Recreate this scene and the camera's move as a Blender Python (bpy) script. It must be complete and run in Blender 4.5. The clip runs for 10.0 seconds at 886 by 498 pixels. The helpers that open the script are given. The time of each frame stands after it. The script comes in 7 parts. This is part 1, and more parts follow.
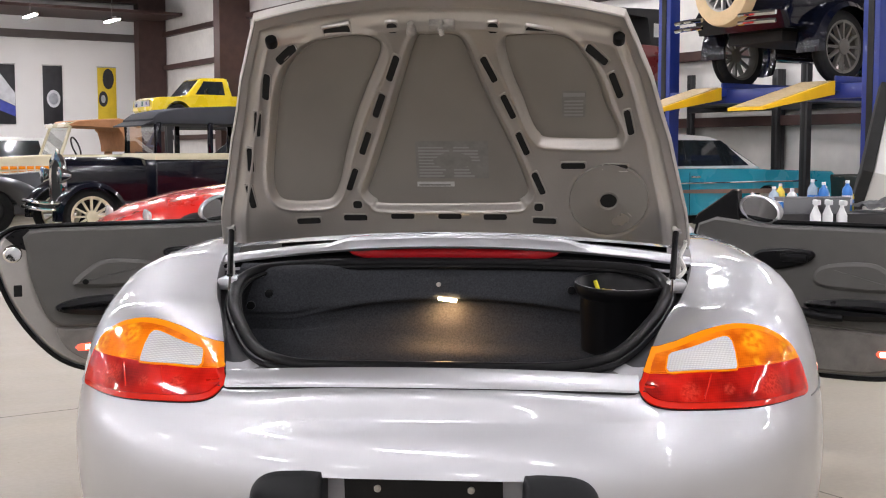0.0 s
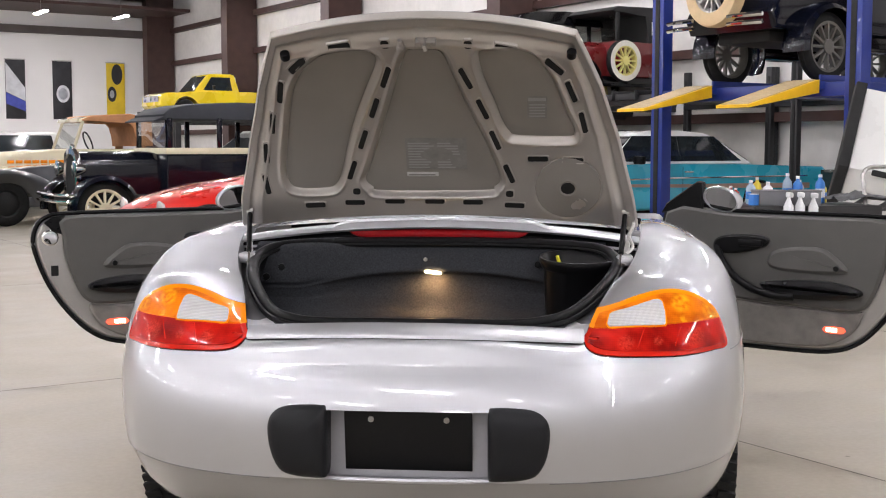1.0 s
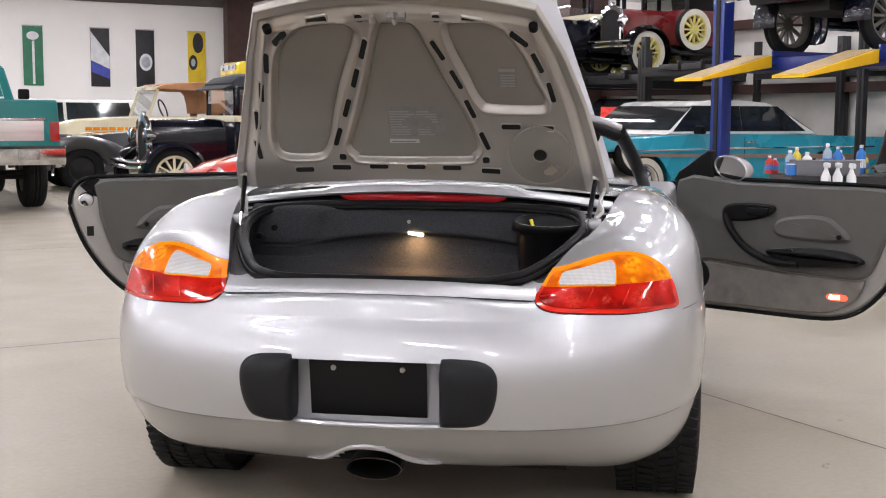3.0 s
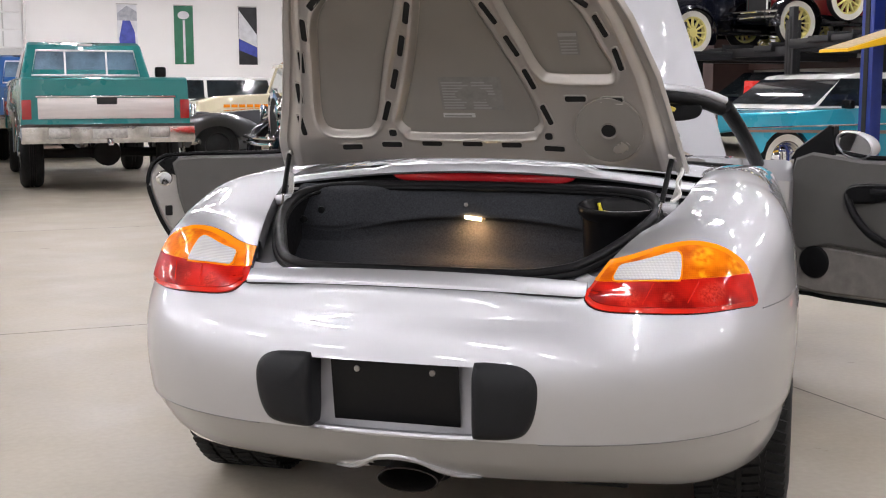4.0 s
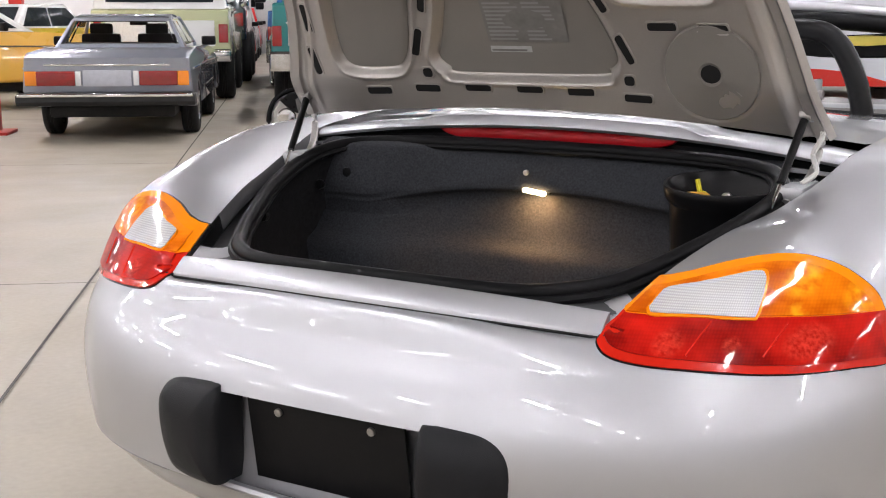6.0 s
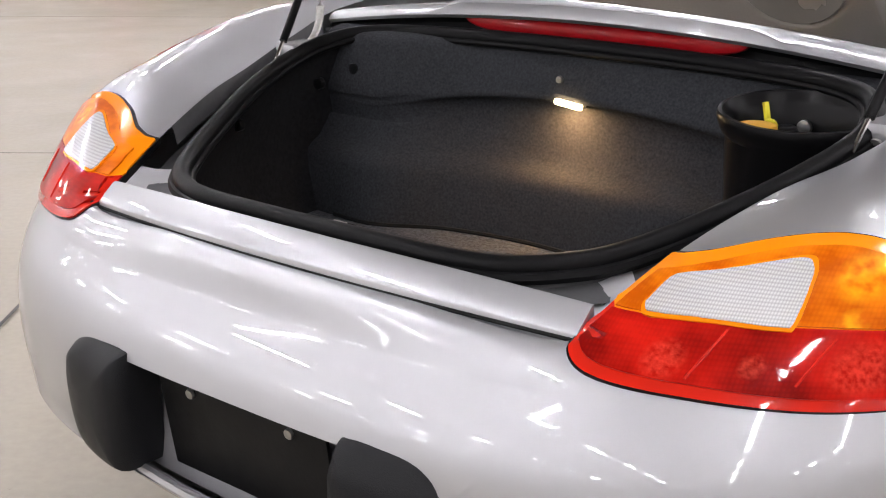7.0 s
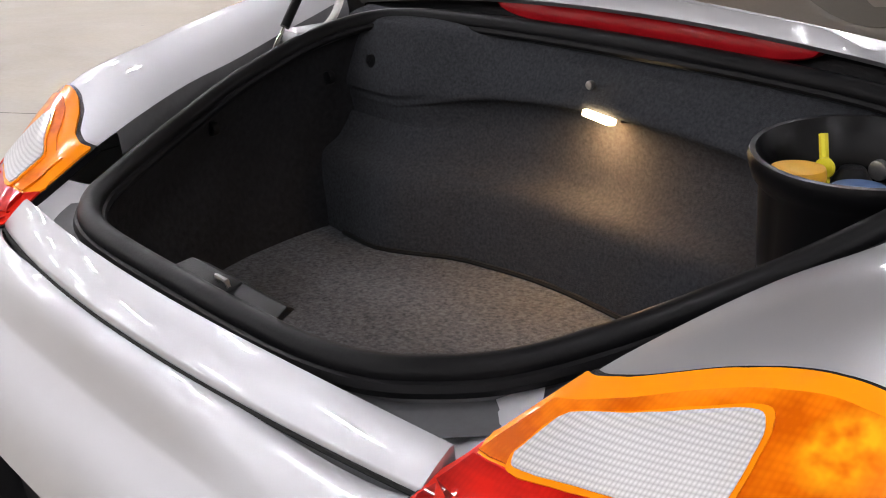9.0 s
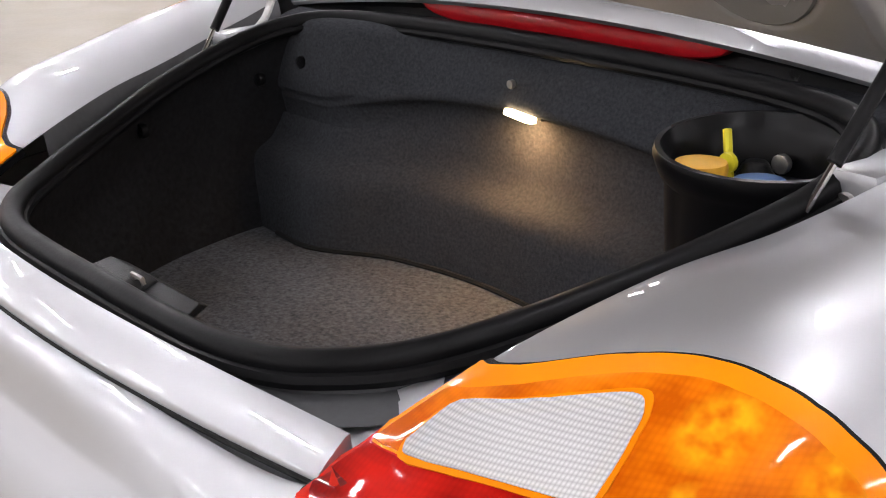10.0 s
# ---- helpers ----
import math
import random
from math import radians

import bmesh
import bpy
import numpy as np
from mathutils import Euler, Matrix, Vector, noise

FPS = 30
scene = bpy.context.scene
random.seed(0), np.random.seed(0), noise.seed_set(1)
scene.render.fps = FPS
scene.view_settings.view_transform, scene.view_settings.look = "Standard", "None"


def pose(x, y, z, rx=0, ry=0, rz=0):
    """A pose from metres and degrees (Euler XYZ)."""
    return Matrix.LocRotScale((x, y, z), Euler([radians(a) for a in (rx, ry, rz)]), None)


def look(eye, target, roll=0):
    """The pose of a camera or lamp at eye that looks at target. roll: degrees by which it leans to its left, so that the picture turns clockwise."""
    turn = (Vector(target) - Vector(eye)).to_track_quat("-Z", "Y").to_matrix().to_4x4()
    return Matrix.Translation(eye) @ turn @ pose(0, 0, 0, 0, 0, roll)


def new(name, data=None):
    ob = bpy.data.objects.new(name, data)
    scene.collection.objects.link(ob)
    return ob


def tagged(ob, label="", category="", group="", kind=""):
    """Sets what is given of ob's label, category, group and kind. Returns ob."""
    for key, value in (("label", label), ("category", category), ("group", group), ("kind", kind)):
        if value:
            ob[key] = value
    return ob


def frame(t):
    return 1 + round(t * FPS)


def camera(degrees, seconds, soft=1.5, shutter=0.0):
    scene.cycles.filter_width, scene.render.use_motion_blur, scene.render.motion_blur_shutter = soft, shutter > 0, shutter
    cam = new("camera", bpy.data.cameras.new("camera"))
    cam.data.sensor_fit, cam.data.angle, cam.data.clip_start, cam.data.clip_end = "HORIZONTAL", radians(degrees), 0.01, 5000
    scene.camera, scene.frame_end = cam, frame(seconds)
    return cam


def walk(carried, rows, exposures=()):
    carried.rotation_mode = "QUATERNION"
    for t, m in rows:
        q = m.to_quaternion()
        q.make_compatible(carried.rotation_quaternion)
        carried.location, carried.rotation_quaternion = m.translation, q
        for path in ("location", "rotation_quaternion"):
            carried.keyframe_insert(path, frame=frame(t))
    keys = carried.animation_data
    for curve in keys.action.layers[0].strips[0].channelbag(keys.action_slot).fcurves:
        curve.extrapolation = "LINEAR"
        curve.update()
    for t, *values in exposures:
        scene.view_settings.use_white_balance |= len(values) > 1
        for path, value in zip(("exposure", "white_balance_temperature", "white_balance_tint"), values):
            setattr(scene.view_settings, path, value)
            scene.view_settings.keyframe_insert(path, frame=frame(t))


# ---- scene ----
cam = camera(40.6, 10.0, soft=1.1)
PATH = [
    (0, (0.221, -2.268, 1.199), (0.059, -0.281, 1.036), -0.10),
    (0.5, (0.274, -2.554, 1.199), (0.081, -0.569, 1.042), -0.08),
    (1, (0.322, -2.804, 1.199), (0.151, -0.818, 1.028), 0.01),
    (1.5, (0.368, -2.981, 1.201), (0.191, -0.997, 1.013), 0.11),
    (2, (0.451, -3.078, 1.200), (0.253, -1.097, 1.009), 0.22),
    (3.5, (0.752, -2.802, 1.194), (0.341, -0.859, 0.951), 0.14),
    (4, (0.846, -2.562, 1.184), (0.297, -0.657, 0.923), -0.08),
    (4.5, (0.942, -2.312, 1.194), (0.261, -0.451, 0.920), -0.22),
    (5, (1.005, -2.048, 1.195), (0.243, -0.220, 0.915), -0.17),
    (5.5, (1.047, -1.772, 1.172), (0.175, 0.004, 0.886), 0.37),
    (6, (1.081, -1.486, 1.178), (0.079, 0.203, 0.800), 0.03),
    (6.2, (1.082, -1.370, 1.177), (0.029, 0.269, 0.725), -0.23),
    (7.3, (1.035, -0.784, 1.222), (-0.209, 0.644, 0.578), -0.33),
    (7.5, (1.039, -0.684, 1.209), (-0.265, 0.690, 0.566), -0.91),
    (8, (1.023, -0.505, 1.205), (-0.369, 0.754, 0.514), -1.38),
    (8.5, (1.019, -0.414, 1.203), (-0.419, 0.794, 0.513), -1.08),
    (9, (1.032, -0.394, 1.204), (-0.421, 0.796, 0.515), -1.18),
    (9.5, (1.045, -0.388, 1.202), (-0.408, 0.803, 0.515), -1.28),
    (10, (1.086, -0.366, 1.201), (-0.333, 0.867, 0.519), -1.19),
]
walk(cam, [(t, look(eye, target, roll)) for t, eye, target, roll in PATH])

# ---- world and light ----
world = bpy.data.worlds.new("world")
scene.world = world
world.use_nodes = True
world.node_tree.nodes["Background"].inputs[0].default_value = (0.9, 0.95, 1.0, 1)
world.node_tree.nodes["Background"].inputs[1].default_value = 0.015

# the aisle and the hall stand askew to the silver car
AISLE = radians(38)
AX = Vector((math.cos(AISLE), math.sin(AISLE), 0))      # across the aisle, to its right
AY = Vector((-math.sin(AISLE), math.cos(AISLE), 0))     # along the aisle, away
HALL = Matrix.Rotation(AISLE, 4, "Z")


# ---- materials ----
def mat(name, colour, rough=0.5, metal=0.0, var=0.0, scale=8.0, bump=0.0, fine=120.0, coat=0.0, spread=None, emit=0.0, stretch=None, transmission=0.0, ior=1.45, spec=0.5):
    m = bpy.data.materials.new(name)
    m.use_nodes = True
    nt = m.node_tree
    b = nt.nodes["Principled BSDF"]
    b.inputs["Base Color"].default_value = (*colour, 1)
    b.inputs["Roughness"].default_value = rough
    b.inputs["Metallic"].default_value = metal
    b.inputs["IOR"].default_value = ior
    b.inputs["Specular IOR Level"].default_value = spec
    b.inputs["Transmission Weight"].default_value = transmission
    if coat:
        b.inputs["Coat Weight"].default_value = coat
        b.inputs["Coat Roughness"].default_value = 0.04
    if emit:
        b.inputs["Emission Color"].default_value = (*colour, 1)
        b.inputs["Emission Strength"].default_value = emit
    if var or bump or spread is not None:
        co = nt.nodes.new("ShaderNodeTexCoord")
        src = co.outputs["Object"]
        if stretch:
            mp = nt.nodes.new("ShaderNodeMapping")
            mp.inputs["Scale"].default_value = stretch
            nt.links.new(src, mp.inputs[0])
            src = mp.outputs[0]
        n1 = nt.nodes.new("ShaderNodeTexNoise")
        n1.inputs["Scale"].default_value = scale
        n1.inputs["Detail"].default_value = 6
        nt.links.new(src, n1.inputs["Vector"])
        n2 = nt.nodes.new("ShaderNodeTexNoise")
        n2.inputs["Scale"].default_value = fine
        n2.inputs["Detail"].default_value = 3
        nt.links.new(src, n2.inputs["Vector"])
        if var:
            add = nt.nodes.new("ShaderNodeMath")
            add.operation = "MULTIPLY_ADD"
            nt.links.new(n2.outputs["Fac"], add.inputs[0])
            add.inputs[1].default_value = 0.5
            nt.links.new(n1.outputs["Fac"], add.inputs[2])
            r = nt.nodes.new("ShaderNodeMapRange")
            r.inputs["From Min"].default_value, r.inputs["From Max"].default_value = 0.45, 1.05
            nt.links.new(add.outputs[0], r.inputs["Value"])
            mx = nt.nodes.new("ShaderNodeMix")
            mx.data_type = "RGBA"
            lo = [max(0, c * (1 - var)) for c in colour]
            hi = [min(1, c * (1 + var)) for c in colour]
            mx.inputs["A"].default_value, mx.inputs["B"].default_value = (*lo, 1), (*hi, 1)
            nt.links.new(r.outputs[0], mx.inputs["Factor"])
            nt.links.new(mx.outputs["Result"], b.inputs["Base Color"])
        if spread is not None:
            rr = nt.nodes.new("ShaderNodeMapRange")
            rr.inputs["From Min"].default_value, rr.inputs["From Max"].default_value = 0.3, 0.7
            rr.inputs["To Min"].default_value, rr.inputs["To Max"].default_value = max(0.02, rough - spread), min(1, rough + spread)
            nt.links.new(n1.outputs["Fac"], rr.inputs["Value"])
            nt.links.new(rr.outputs[0], b.inputs["Roughness"])
        if bump:
            bp = nt.nodes.new("ShaderNodeBump")
            bp.inputs["Strength"].default_value = min(1, bump)
            bp.inputs["Distance"].default_value = 0.002
            nt.links.new(n2.outputs["Fac"], bp.inputs["Height"])
            nt.links.new(bp.outputs[0], b.inputs["Normal"])
    return m


SILVER = mat("silver_paint", (0.505, 0.511, 0.533), 0.44, 0.85, var=0.03, scale=3, fine=900, coat=1.0, spread=0.02)
LID_PAINT = mat("lid_inner_paint", (0.46, 0.437, 0.405), 0.42, 0.65, var=0.06, scale=6, fine=300, spread=0.08)
FELT = mat("felt_panel", (0.205, 0.192, 0.173), 0.55, 0.0, var=0.1, scale=5, bump=0.25, fine=500)
RUBBER = mat("black_rubber", (0.005, 0.005, 0.0055), 0.42, spec=0.13, var=0.25, scale=15, bump=0.1, fine=200, spread=0.1)
BLACK_PL = mat("black_plastic", (0.0055, 0.0055, 0.006), 0.33, spec=0.18, var=0.2, scale=20, bump=0.3, fine=700, spread=0.06)
PAD_PL = mat("bumper_pad_plastic", (0.010, 0.0105, 0.012), 0.45, spec=0.24, var=0.2, scale=12, bump=0.35, fine=600, spread=0.08)
PLATE_BLACK = mat("plate_blank", (0.004, 0.004, 0.0045), 0.5, spec=0.25, var=0.3, scale=9, bump=0.1, fine=150, spread=0.12)
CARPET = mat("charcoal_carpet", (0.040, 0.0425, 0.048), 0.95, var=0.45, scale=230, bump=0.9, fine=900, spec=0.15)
# Bulkhead carpet again, with the side walls' shade put into the colour.
SHADED_WALL_CARPET = mat("shaded_wall_carpet", (0.016, 0.0165, 0.018), 0.95, var=0.4, scale=120, bump=0.8, fine=900, spec=0.12)
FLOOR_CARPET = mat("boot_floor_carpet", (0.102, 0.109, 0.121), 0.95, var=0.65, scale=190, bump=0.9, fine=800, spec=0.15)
CHANNEL = mat("painted_channel", (0.20, 0.205, 0.215), 0.5, 0.3, var=0.15, scale=14)
INNER_SILVER = mat("inner_silver_paint", (0.52, 0.52, 0.54), 0.45, 0.25, var=0.04, scale=8)
# Body silver with the plate recess's shade put into a greyer colour.
BAY = mat("shaded_silver_paint", (0.36, 0.36, 0.375), 0.5, 0.5, var=0.05, scale=8)
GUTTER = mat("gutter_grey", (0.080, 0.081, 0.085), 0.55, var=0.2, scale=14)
CHROME = mat("chrome", (0.78, 0.78, 0.78), 0.08, 1.0, spread=0.04, scale=20)
STEEL = mat("worn_steel", (0.45, 0.44, 0.42), 0.4, 0.9, var=0.3, scale=25, spread=0.12)
DARK = mat("dark_void", (0.006, 0.006, 0.006), 0.9)
WHITE_LABEL = mat("grey_sticker", (0.185, 0.18, 0.17), 0.35, var=0.15, scale=30)
LABEL_INK = mat("sticker_ink", (0.27, 0.268, 0.262), 0.4)
LABEL_PALE = mat("pale_sticker", (0.45, 0.45, 0.44), 0.4, var=0.15, scale=40)
DOOR_TRIM = mat("grey_door_leather", (0.085, 0.082, 0.077), 0.55, var=0.12, scale=9, bump=0.35, fine=420, spread=0.06)
DOOR_CARPET = mat("grey_door_carpet", (0.19, 0.178, 0.165), 0.95, var=0.25, scale=18, bump=0.6, fine=380, spec=0.1)
DASH = mat("dash_grey", (0.22, 0.23, 0.24), 0.5, var=0.1, scale=9, bump=0.2)
THIN_GLASS = mat("flat_window_glass", (0.93, 0.97, 0.95), 0.01, transmission=1.0, ior=1.4)
GLASS = mat("clear_glass", (0.97, 0.98, 0.98), 0.0, transmission=1.0, ior=1.02)
TINT = mat("dark_window_glass", (0.018, 0.024, 0.028), 0.06, var=0.5, scale=2.5, spread=0.03, coat=0.5)
MIRROR = mat("mirror_glass", (0.85, 0.85, 0.86), 0.02, 1.0)
TYRE = mat("tyre_rubber", (0.012, 0.012, 0.012), 0.75, spec=0.3, var=0.35, scale=25, bump=0.4, fine=150)
ALLOY = mat("alloy_wheel", (0.55, 0.55, 0.56), 0.25, 0.9, spread=0.06)
BULB = mat("boot_lamp_glow", (1.0, 0.70, 0.36), 0.4, emit=45)
DOOR_LAMP = mat("door_lamp_glow", (1.0, 0.62, 0.45), 0.4, emit=9)
DOOR_LAMP_RED = mat("door_lamp_red_glow", (1.0, 0.10, 0.05), 0.4, emit=1.6)


def lens_mat(name, colour, cells, deep=0.35, grid=0.0, bright=None, lump=14.0, coat=0.55):
    """Moulded lens plastic: a clear coat over colour noise that paints the bright and deep parts of a bowl; grid: how
    plainly its prisms show.
    """
    m = mat(name, colour, 0.3, coat=coat, spec=0.05)
    nt = m.node_tree
    b = nt.nodes["Principled BSDF"]
    co = nt.nodes.new("ShaderNodeTexCoord")
    mp = nt.nodes.new("ShaderNodeMapping")
    mp.inputs["Scale"].default_value = (cells, 0.0, cells)
    nt.links.new(co.outputs["Object"], mp.inputs[0])
    v = nt.nodes.new("ShaderNodeTexVoronoi")
    v.inputs["Scale"].default_value = 1.0
    v.inputs["Randomness"].default_value = 0.03
    nt.links.new(mp.outputs[0], v.inputs["Vector"])
    n = nt.nodes.new("ShaderNodeTexNoise")
    n.inputs["Scale"].default_value = lump
    n.inputs["Detail"].default_value = 3
    nt.links.new(co.outputs["Object"], n.inputs["Vector"])
    mul = nt.nodes.new("ShaderNodeMath")
    mul.operation = "MULTIPLY_ADD"
    nt.links.new(v.outputs["Distance"], mul.inputs[0])
    mul.inputs[1].default_value = -grid
    nt.links.new(n.outputs["Fac"], mul.inputs[2])
    r = nt.nodes.new("ShaderNodeMapRange")
    r.inputs["From Min"].default_value, r.inputs["From Max"].default_value = 0.38 - grid * 0.6, 0.66 - grid * 0.25
    nt.links.new(mul.outputs[0], r.inputs["Value"])
    mx = nt.nodes.new("ShaderNodeMix")
    mx.data_type = "RGBA"
    mx.inputs["A"].default_value = (*[c * deep for c in colour], 1)
    mx.inputs["B"].default_value = (*(bright or colour), 1)
    nt.links.new(r.outputs[0], mx.inputs["Factor"])
    nt.links.new(mx.outputs["Result"], b.inputs["Base Color"])
    return m


RED_LENS = lens_mat("red_lens", (0.42, 0.006, 0.004), 220, 0.50, 0.10, (0.60, 0.012, 0.006), 13.0)
AMBER_LENS = lens_mat("amber_lens", (0.76, 0.130, 0.001), 220, 0.75, 0.10, (0.94, 0.235, 0.003), 17.0)
WHITE_LENS = lens_mat("clear_lens", (0.72, 0.715, 0.715), 330, 0.40, 0.55, None, 3.0, 0.22)


def bowl_glints(m, bowls, dark, bright, pitch, grain, plain):
    """Paints the glints of stepped reflector bowls into a lens's colour, alike in both lamps: (distance from the
    middle, height, radius) each.
    """
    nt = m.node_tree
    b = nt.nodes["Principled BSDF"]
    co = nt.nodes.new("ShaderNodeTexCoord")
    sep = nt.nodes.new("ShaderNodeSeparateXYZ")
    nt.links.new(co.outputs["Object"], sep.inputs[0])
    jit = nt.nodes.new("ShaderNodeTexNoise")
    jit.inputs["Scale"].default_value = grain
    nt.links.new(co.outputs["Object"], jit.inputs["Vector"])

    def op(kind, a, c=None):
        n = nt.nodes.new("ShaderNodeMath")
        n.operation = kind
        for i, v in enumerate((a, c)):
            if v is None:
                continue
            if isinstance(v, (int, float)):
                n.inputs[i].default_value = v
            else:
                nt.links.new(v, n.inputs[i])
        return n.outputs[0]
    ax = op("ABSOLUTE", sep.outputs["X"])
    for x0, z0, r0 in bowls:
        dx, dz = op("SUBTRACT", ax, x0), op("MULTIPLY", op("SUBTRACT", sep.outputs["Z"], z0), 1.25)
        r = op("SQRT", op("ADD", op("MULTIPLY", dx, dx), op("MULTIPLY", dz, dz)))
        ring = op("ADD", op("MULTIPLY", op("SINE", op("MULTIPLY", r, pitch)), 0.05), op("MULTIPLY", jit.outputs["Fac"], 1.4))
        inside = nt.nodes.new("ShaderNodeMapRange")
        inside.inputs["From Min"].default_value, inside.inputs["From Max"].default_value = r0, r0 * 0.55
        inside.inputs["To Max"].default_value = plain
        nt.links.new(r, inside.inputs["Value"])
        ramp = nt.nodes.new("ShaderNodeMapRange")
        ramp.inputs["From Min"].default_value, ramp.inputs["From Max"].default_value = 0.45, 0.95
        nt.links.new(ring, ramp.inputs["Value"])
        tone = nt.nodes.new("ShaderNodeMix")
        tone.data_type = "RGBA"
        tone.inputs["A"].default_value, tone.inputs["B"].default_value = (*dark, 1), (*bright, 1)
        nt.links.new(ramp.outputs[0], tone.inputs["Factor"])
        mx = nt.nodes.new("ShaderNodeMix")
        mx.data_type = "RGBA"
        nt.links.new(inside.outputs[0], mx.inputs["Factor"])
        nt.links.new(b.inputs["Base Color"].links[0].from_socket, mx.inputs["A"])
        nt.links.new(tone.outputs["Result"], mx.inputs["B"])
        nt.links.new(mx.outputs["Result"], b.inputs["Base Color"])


bowl_glints(AMBER_LENS, ((0.664, 0.818, 0.030), (0.668, 0.780, 0.016), (0.752, 0.800, 0.036)), (0.74, 0.15, 0.002), (1.0, 0.50, 0.012), 420.0, 60.0, 0.75)
bowl_glints(RED_LENS, ((0.517, 0.740, 0.024), (0.598, 0.740, 0.015), (0.690, 0.742, 0.034)), (0.20, 0.004, 0.003), (0.88, 0.09, 0.05), 300.0, 170.0, 0.42)
RED_EDGE = mat("red_lens_edge", (0.60, 0.018, 0.008), 0.2, coat=0.6, spec=0.25)
AMBER_EDGE = mat("amber_lens_edge", (0.96, 0.275, 0.004), 0.2, coat=0.6, spec=0.25)
BRAKE_LENS = lens_mat("brake_lens", (0.50, 0.012, 0.018), 180, 0.8)


# ---- modelling helpers ----
def part(name, bm, material, parent=None, label="", smooth=True, m=None):
    """Links a bmesh as one mesh object under a thing or a part."""
    bmesh.ops.recalc_face_normals(bm, faces=bm.faces)
    me = bpy.data.meshes.new(name)
    bm.to_mesh(me)
    bm.free()
    if smooth:
        me.polygons.foreach_set("use_smooth", [True] * len(me.polygons))
        me.set_sharp_from_angle(angle=radians(38))
    me.materials.append(material)
    ob = new(name, me)
    if parent is not None:
        ob.parent = parent
    if m is not None:
        ob.matrix_basis = m
    if label:
        ob["label"] = label
    return ob


def thing(name, label, category, group="", kind="", m=None):
    ob = new(name)
    ob.empty_display_size = 0.1
    if m is not None:
        ob.matrix_basis = m
    return tagged(ob, label, category, group, kind)


def spline(pts, n, closed=False):
    """Catmull-Rom through the points, n steps a span."""
    pts = [Vector(p) for p in pts]
    out, k = [], len(pts)
    for i in range(k if closed else k - 1):
        if closed:
            a, b, c, d = (pts[(i + j) % k] for j in (-1, 0, 1, 2))
        else:
            a, b, c, d = pts[max(i - 1, 0)], pts[i], pts[i + 1], pts[min(i + 2, k - 1)]
        for s in range(n):
            t = s / n
            out.append(0.5 * ((2 * b) + (c - a) * t + (2 * a - 5 * b + 4 * c - d) * t * t + (3 * b - a - 3 * c + d) * t ** 3))
    if not closed:
        out.append(pts[-1])
    return out


def skin(rings, close_u=False, close_v=False, cap=False):
    """A mesh through rows of points."""
    bm = bmesh.new()
    vs = [[bm.verts.new(p) for p in r] for r in rings]
    nr, nc = len(vs), len(vs[0])
    for i in range(nr if close_v else nr - 1):
        for j in range(nc if close_u else nc - 1):
            q = [vs[i][j], vs[i][(j + 1) % nc], vs[(i + 1) % nr][(j + 1) % nc], vs[(i + 1) % nr][j]]
            q = list(dict.fromkeys(q))
            try:
                bm.faces.new(q)
            except ValueError:
                pass
    if cap:
        bm.faces.new(vs[0])
        bm.faces.new(vs[-1])
    return bm


def tube(path, r, n=8, closed=False, caps=True, flat=1.0):
    """A round bar along a path; r may vary along it."""
    path = [Vector(p) for p in path]
    rings, k = [], len(path)
    up = Vector((0, 0, 1))
    for i, p in enumerate(path):
        if closed:
            d = path[(i + 1) % k] - path[i - 1]
        else:
            d = path[min(i + 1, k - 1)] - path[max(i - 1, 0)]
        d.normalize()
        a = d.cross(up)
        if a.length < 1e-3:
            a = d.cross(Vector((0, 1, 0)))
        a.normalize()
        b = a.cross(d)
        rr = r[i] if isinstance(r, (list, tuple)) else r
        rings.append([p + (a * math.cos(2 * math.pi * j / n) + b * math.sin(2 * math.pi * j / n) * flat) * rr for j in range(n)])
    return skin(rings, close_u=True, close_v=closed, cap=caps and not closed)


def box(size, at=(0, 0, 0), bevel=0.0, seg=2, rot=None, bm=None):
    bm = bm or bmesh.new()
    m = Matrix.Translation(at) @ (rot or Matrix()) @ Matrix.Diagonal((*size, 1))
    g = bmesh.ops.create_cube(bm, size=1.0, matrix=m)
    if bevel:
        es = list({e for v in g["verts"] for e in v.link_edges})
        bmesh.ops.bevel(bm, geom=es, offset=bevel, segments=seg, profile=0.6, affect="EDGES")
    return bm


def disc(r, depth, at=(0, 0, 0), axis="Z", n=24, r2=None, bevel=0.0, bm=None):
    bm = bm or bmesh.new()
    rot = {"Z": Matrix(), "X": Matrix.Rotation(radians(90), 4, "Y"), "Y": Matrix.Rotation(radians(90), 4, "X")}[axis]
    g = bmesh.ops.create_cone(bm, cap_ends=True, segments=n, radius1=r, radius2=r if r2 is None else r2, depth=depth, matrix=Matrix.Translation(at) @ rot)
    if bevel:
        es = [e for e in {e for v in g["verts"] for e in v.link_edges} if any(len(f.verts) > 4 for f in e.link_faces)]
        bmesh.ops.bevel(bm, geom=es, offset=bevel, segments=2, profile=0.6, affect="EDGES")
    return bm


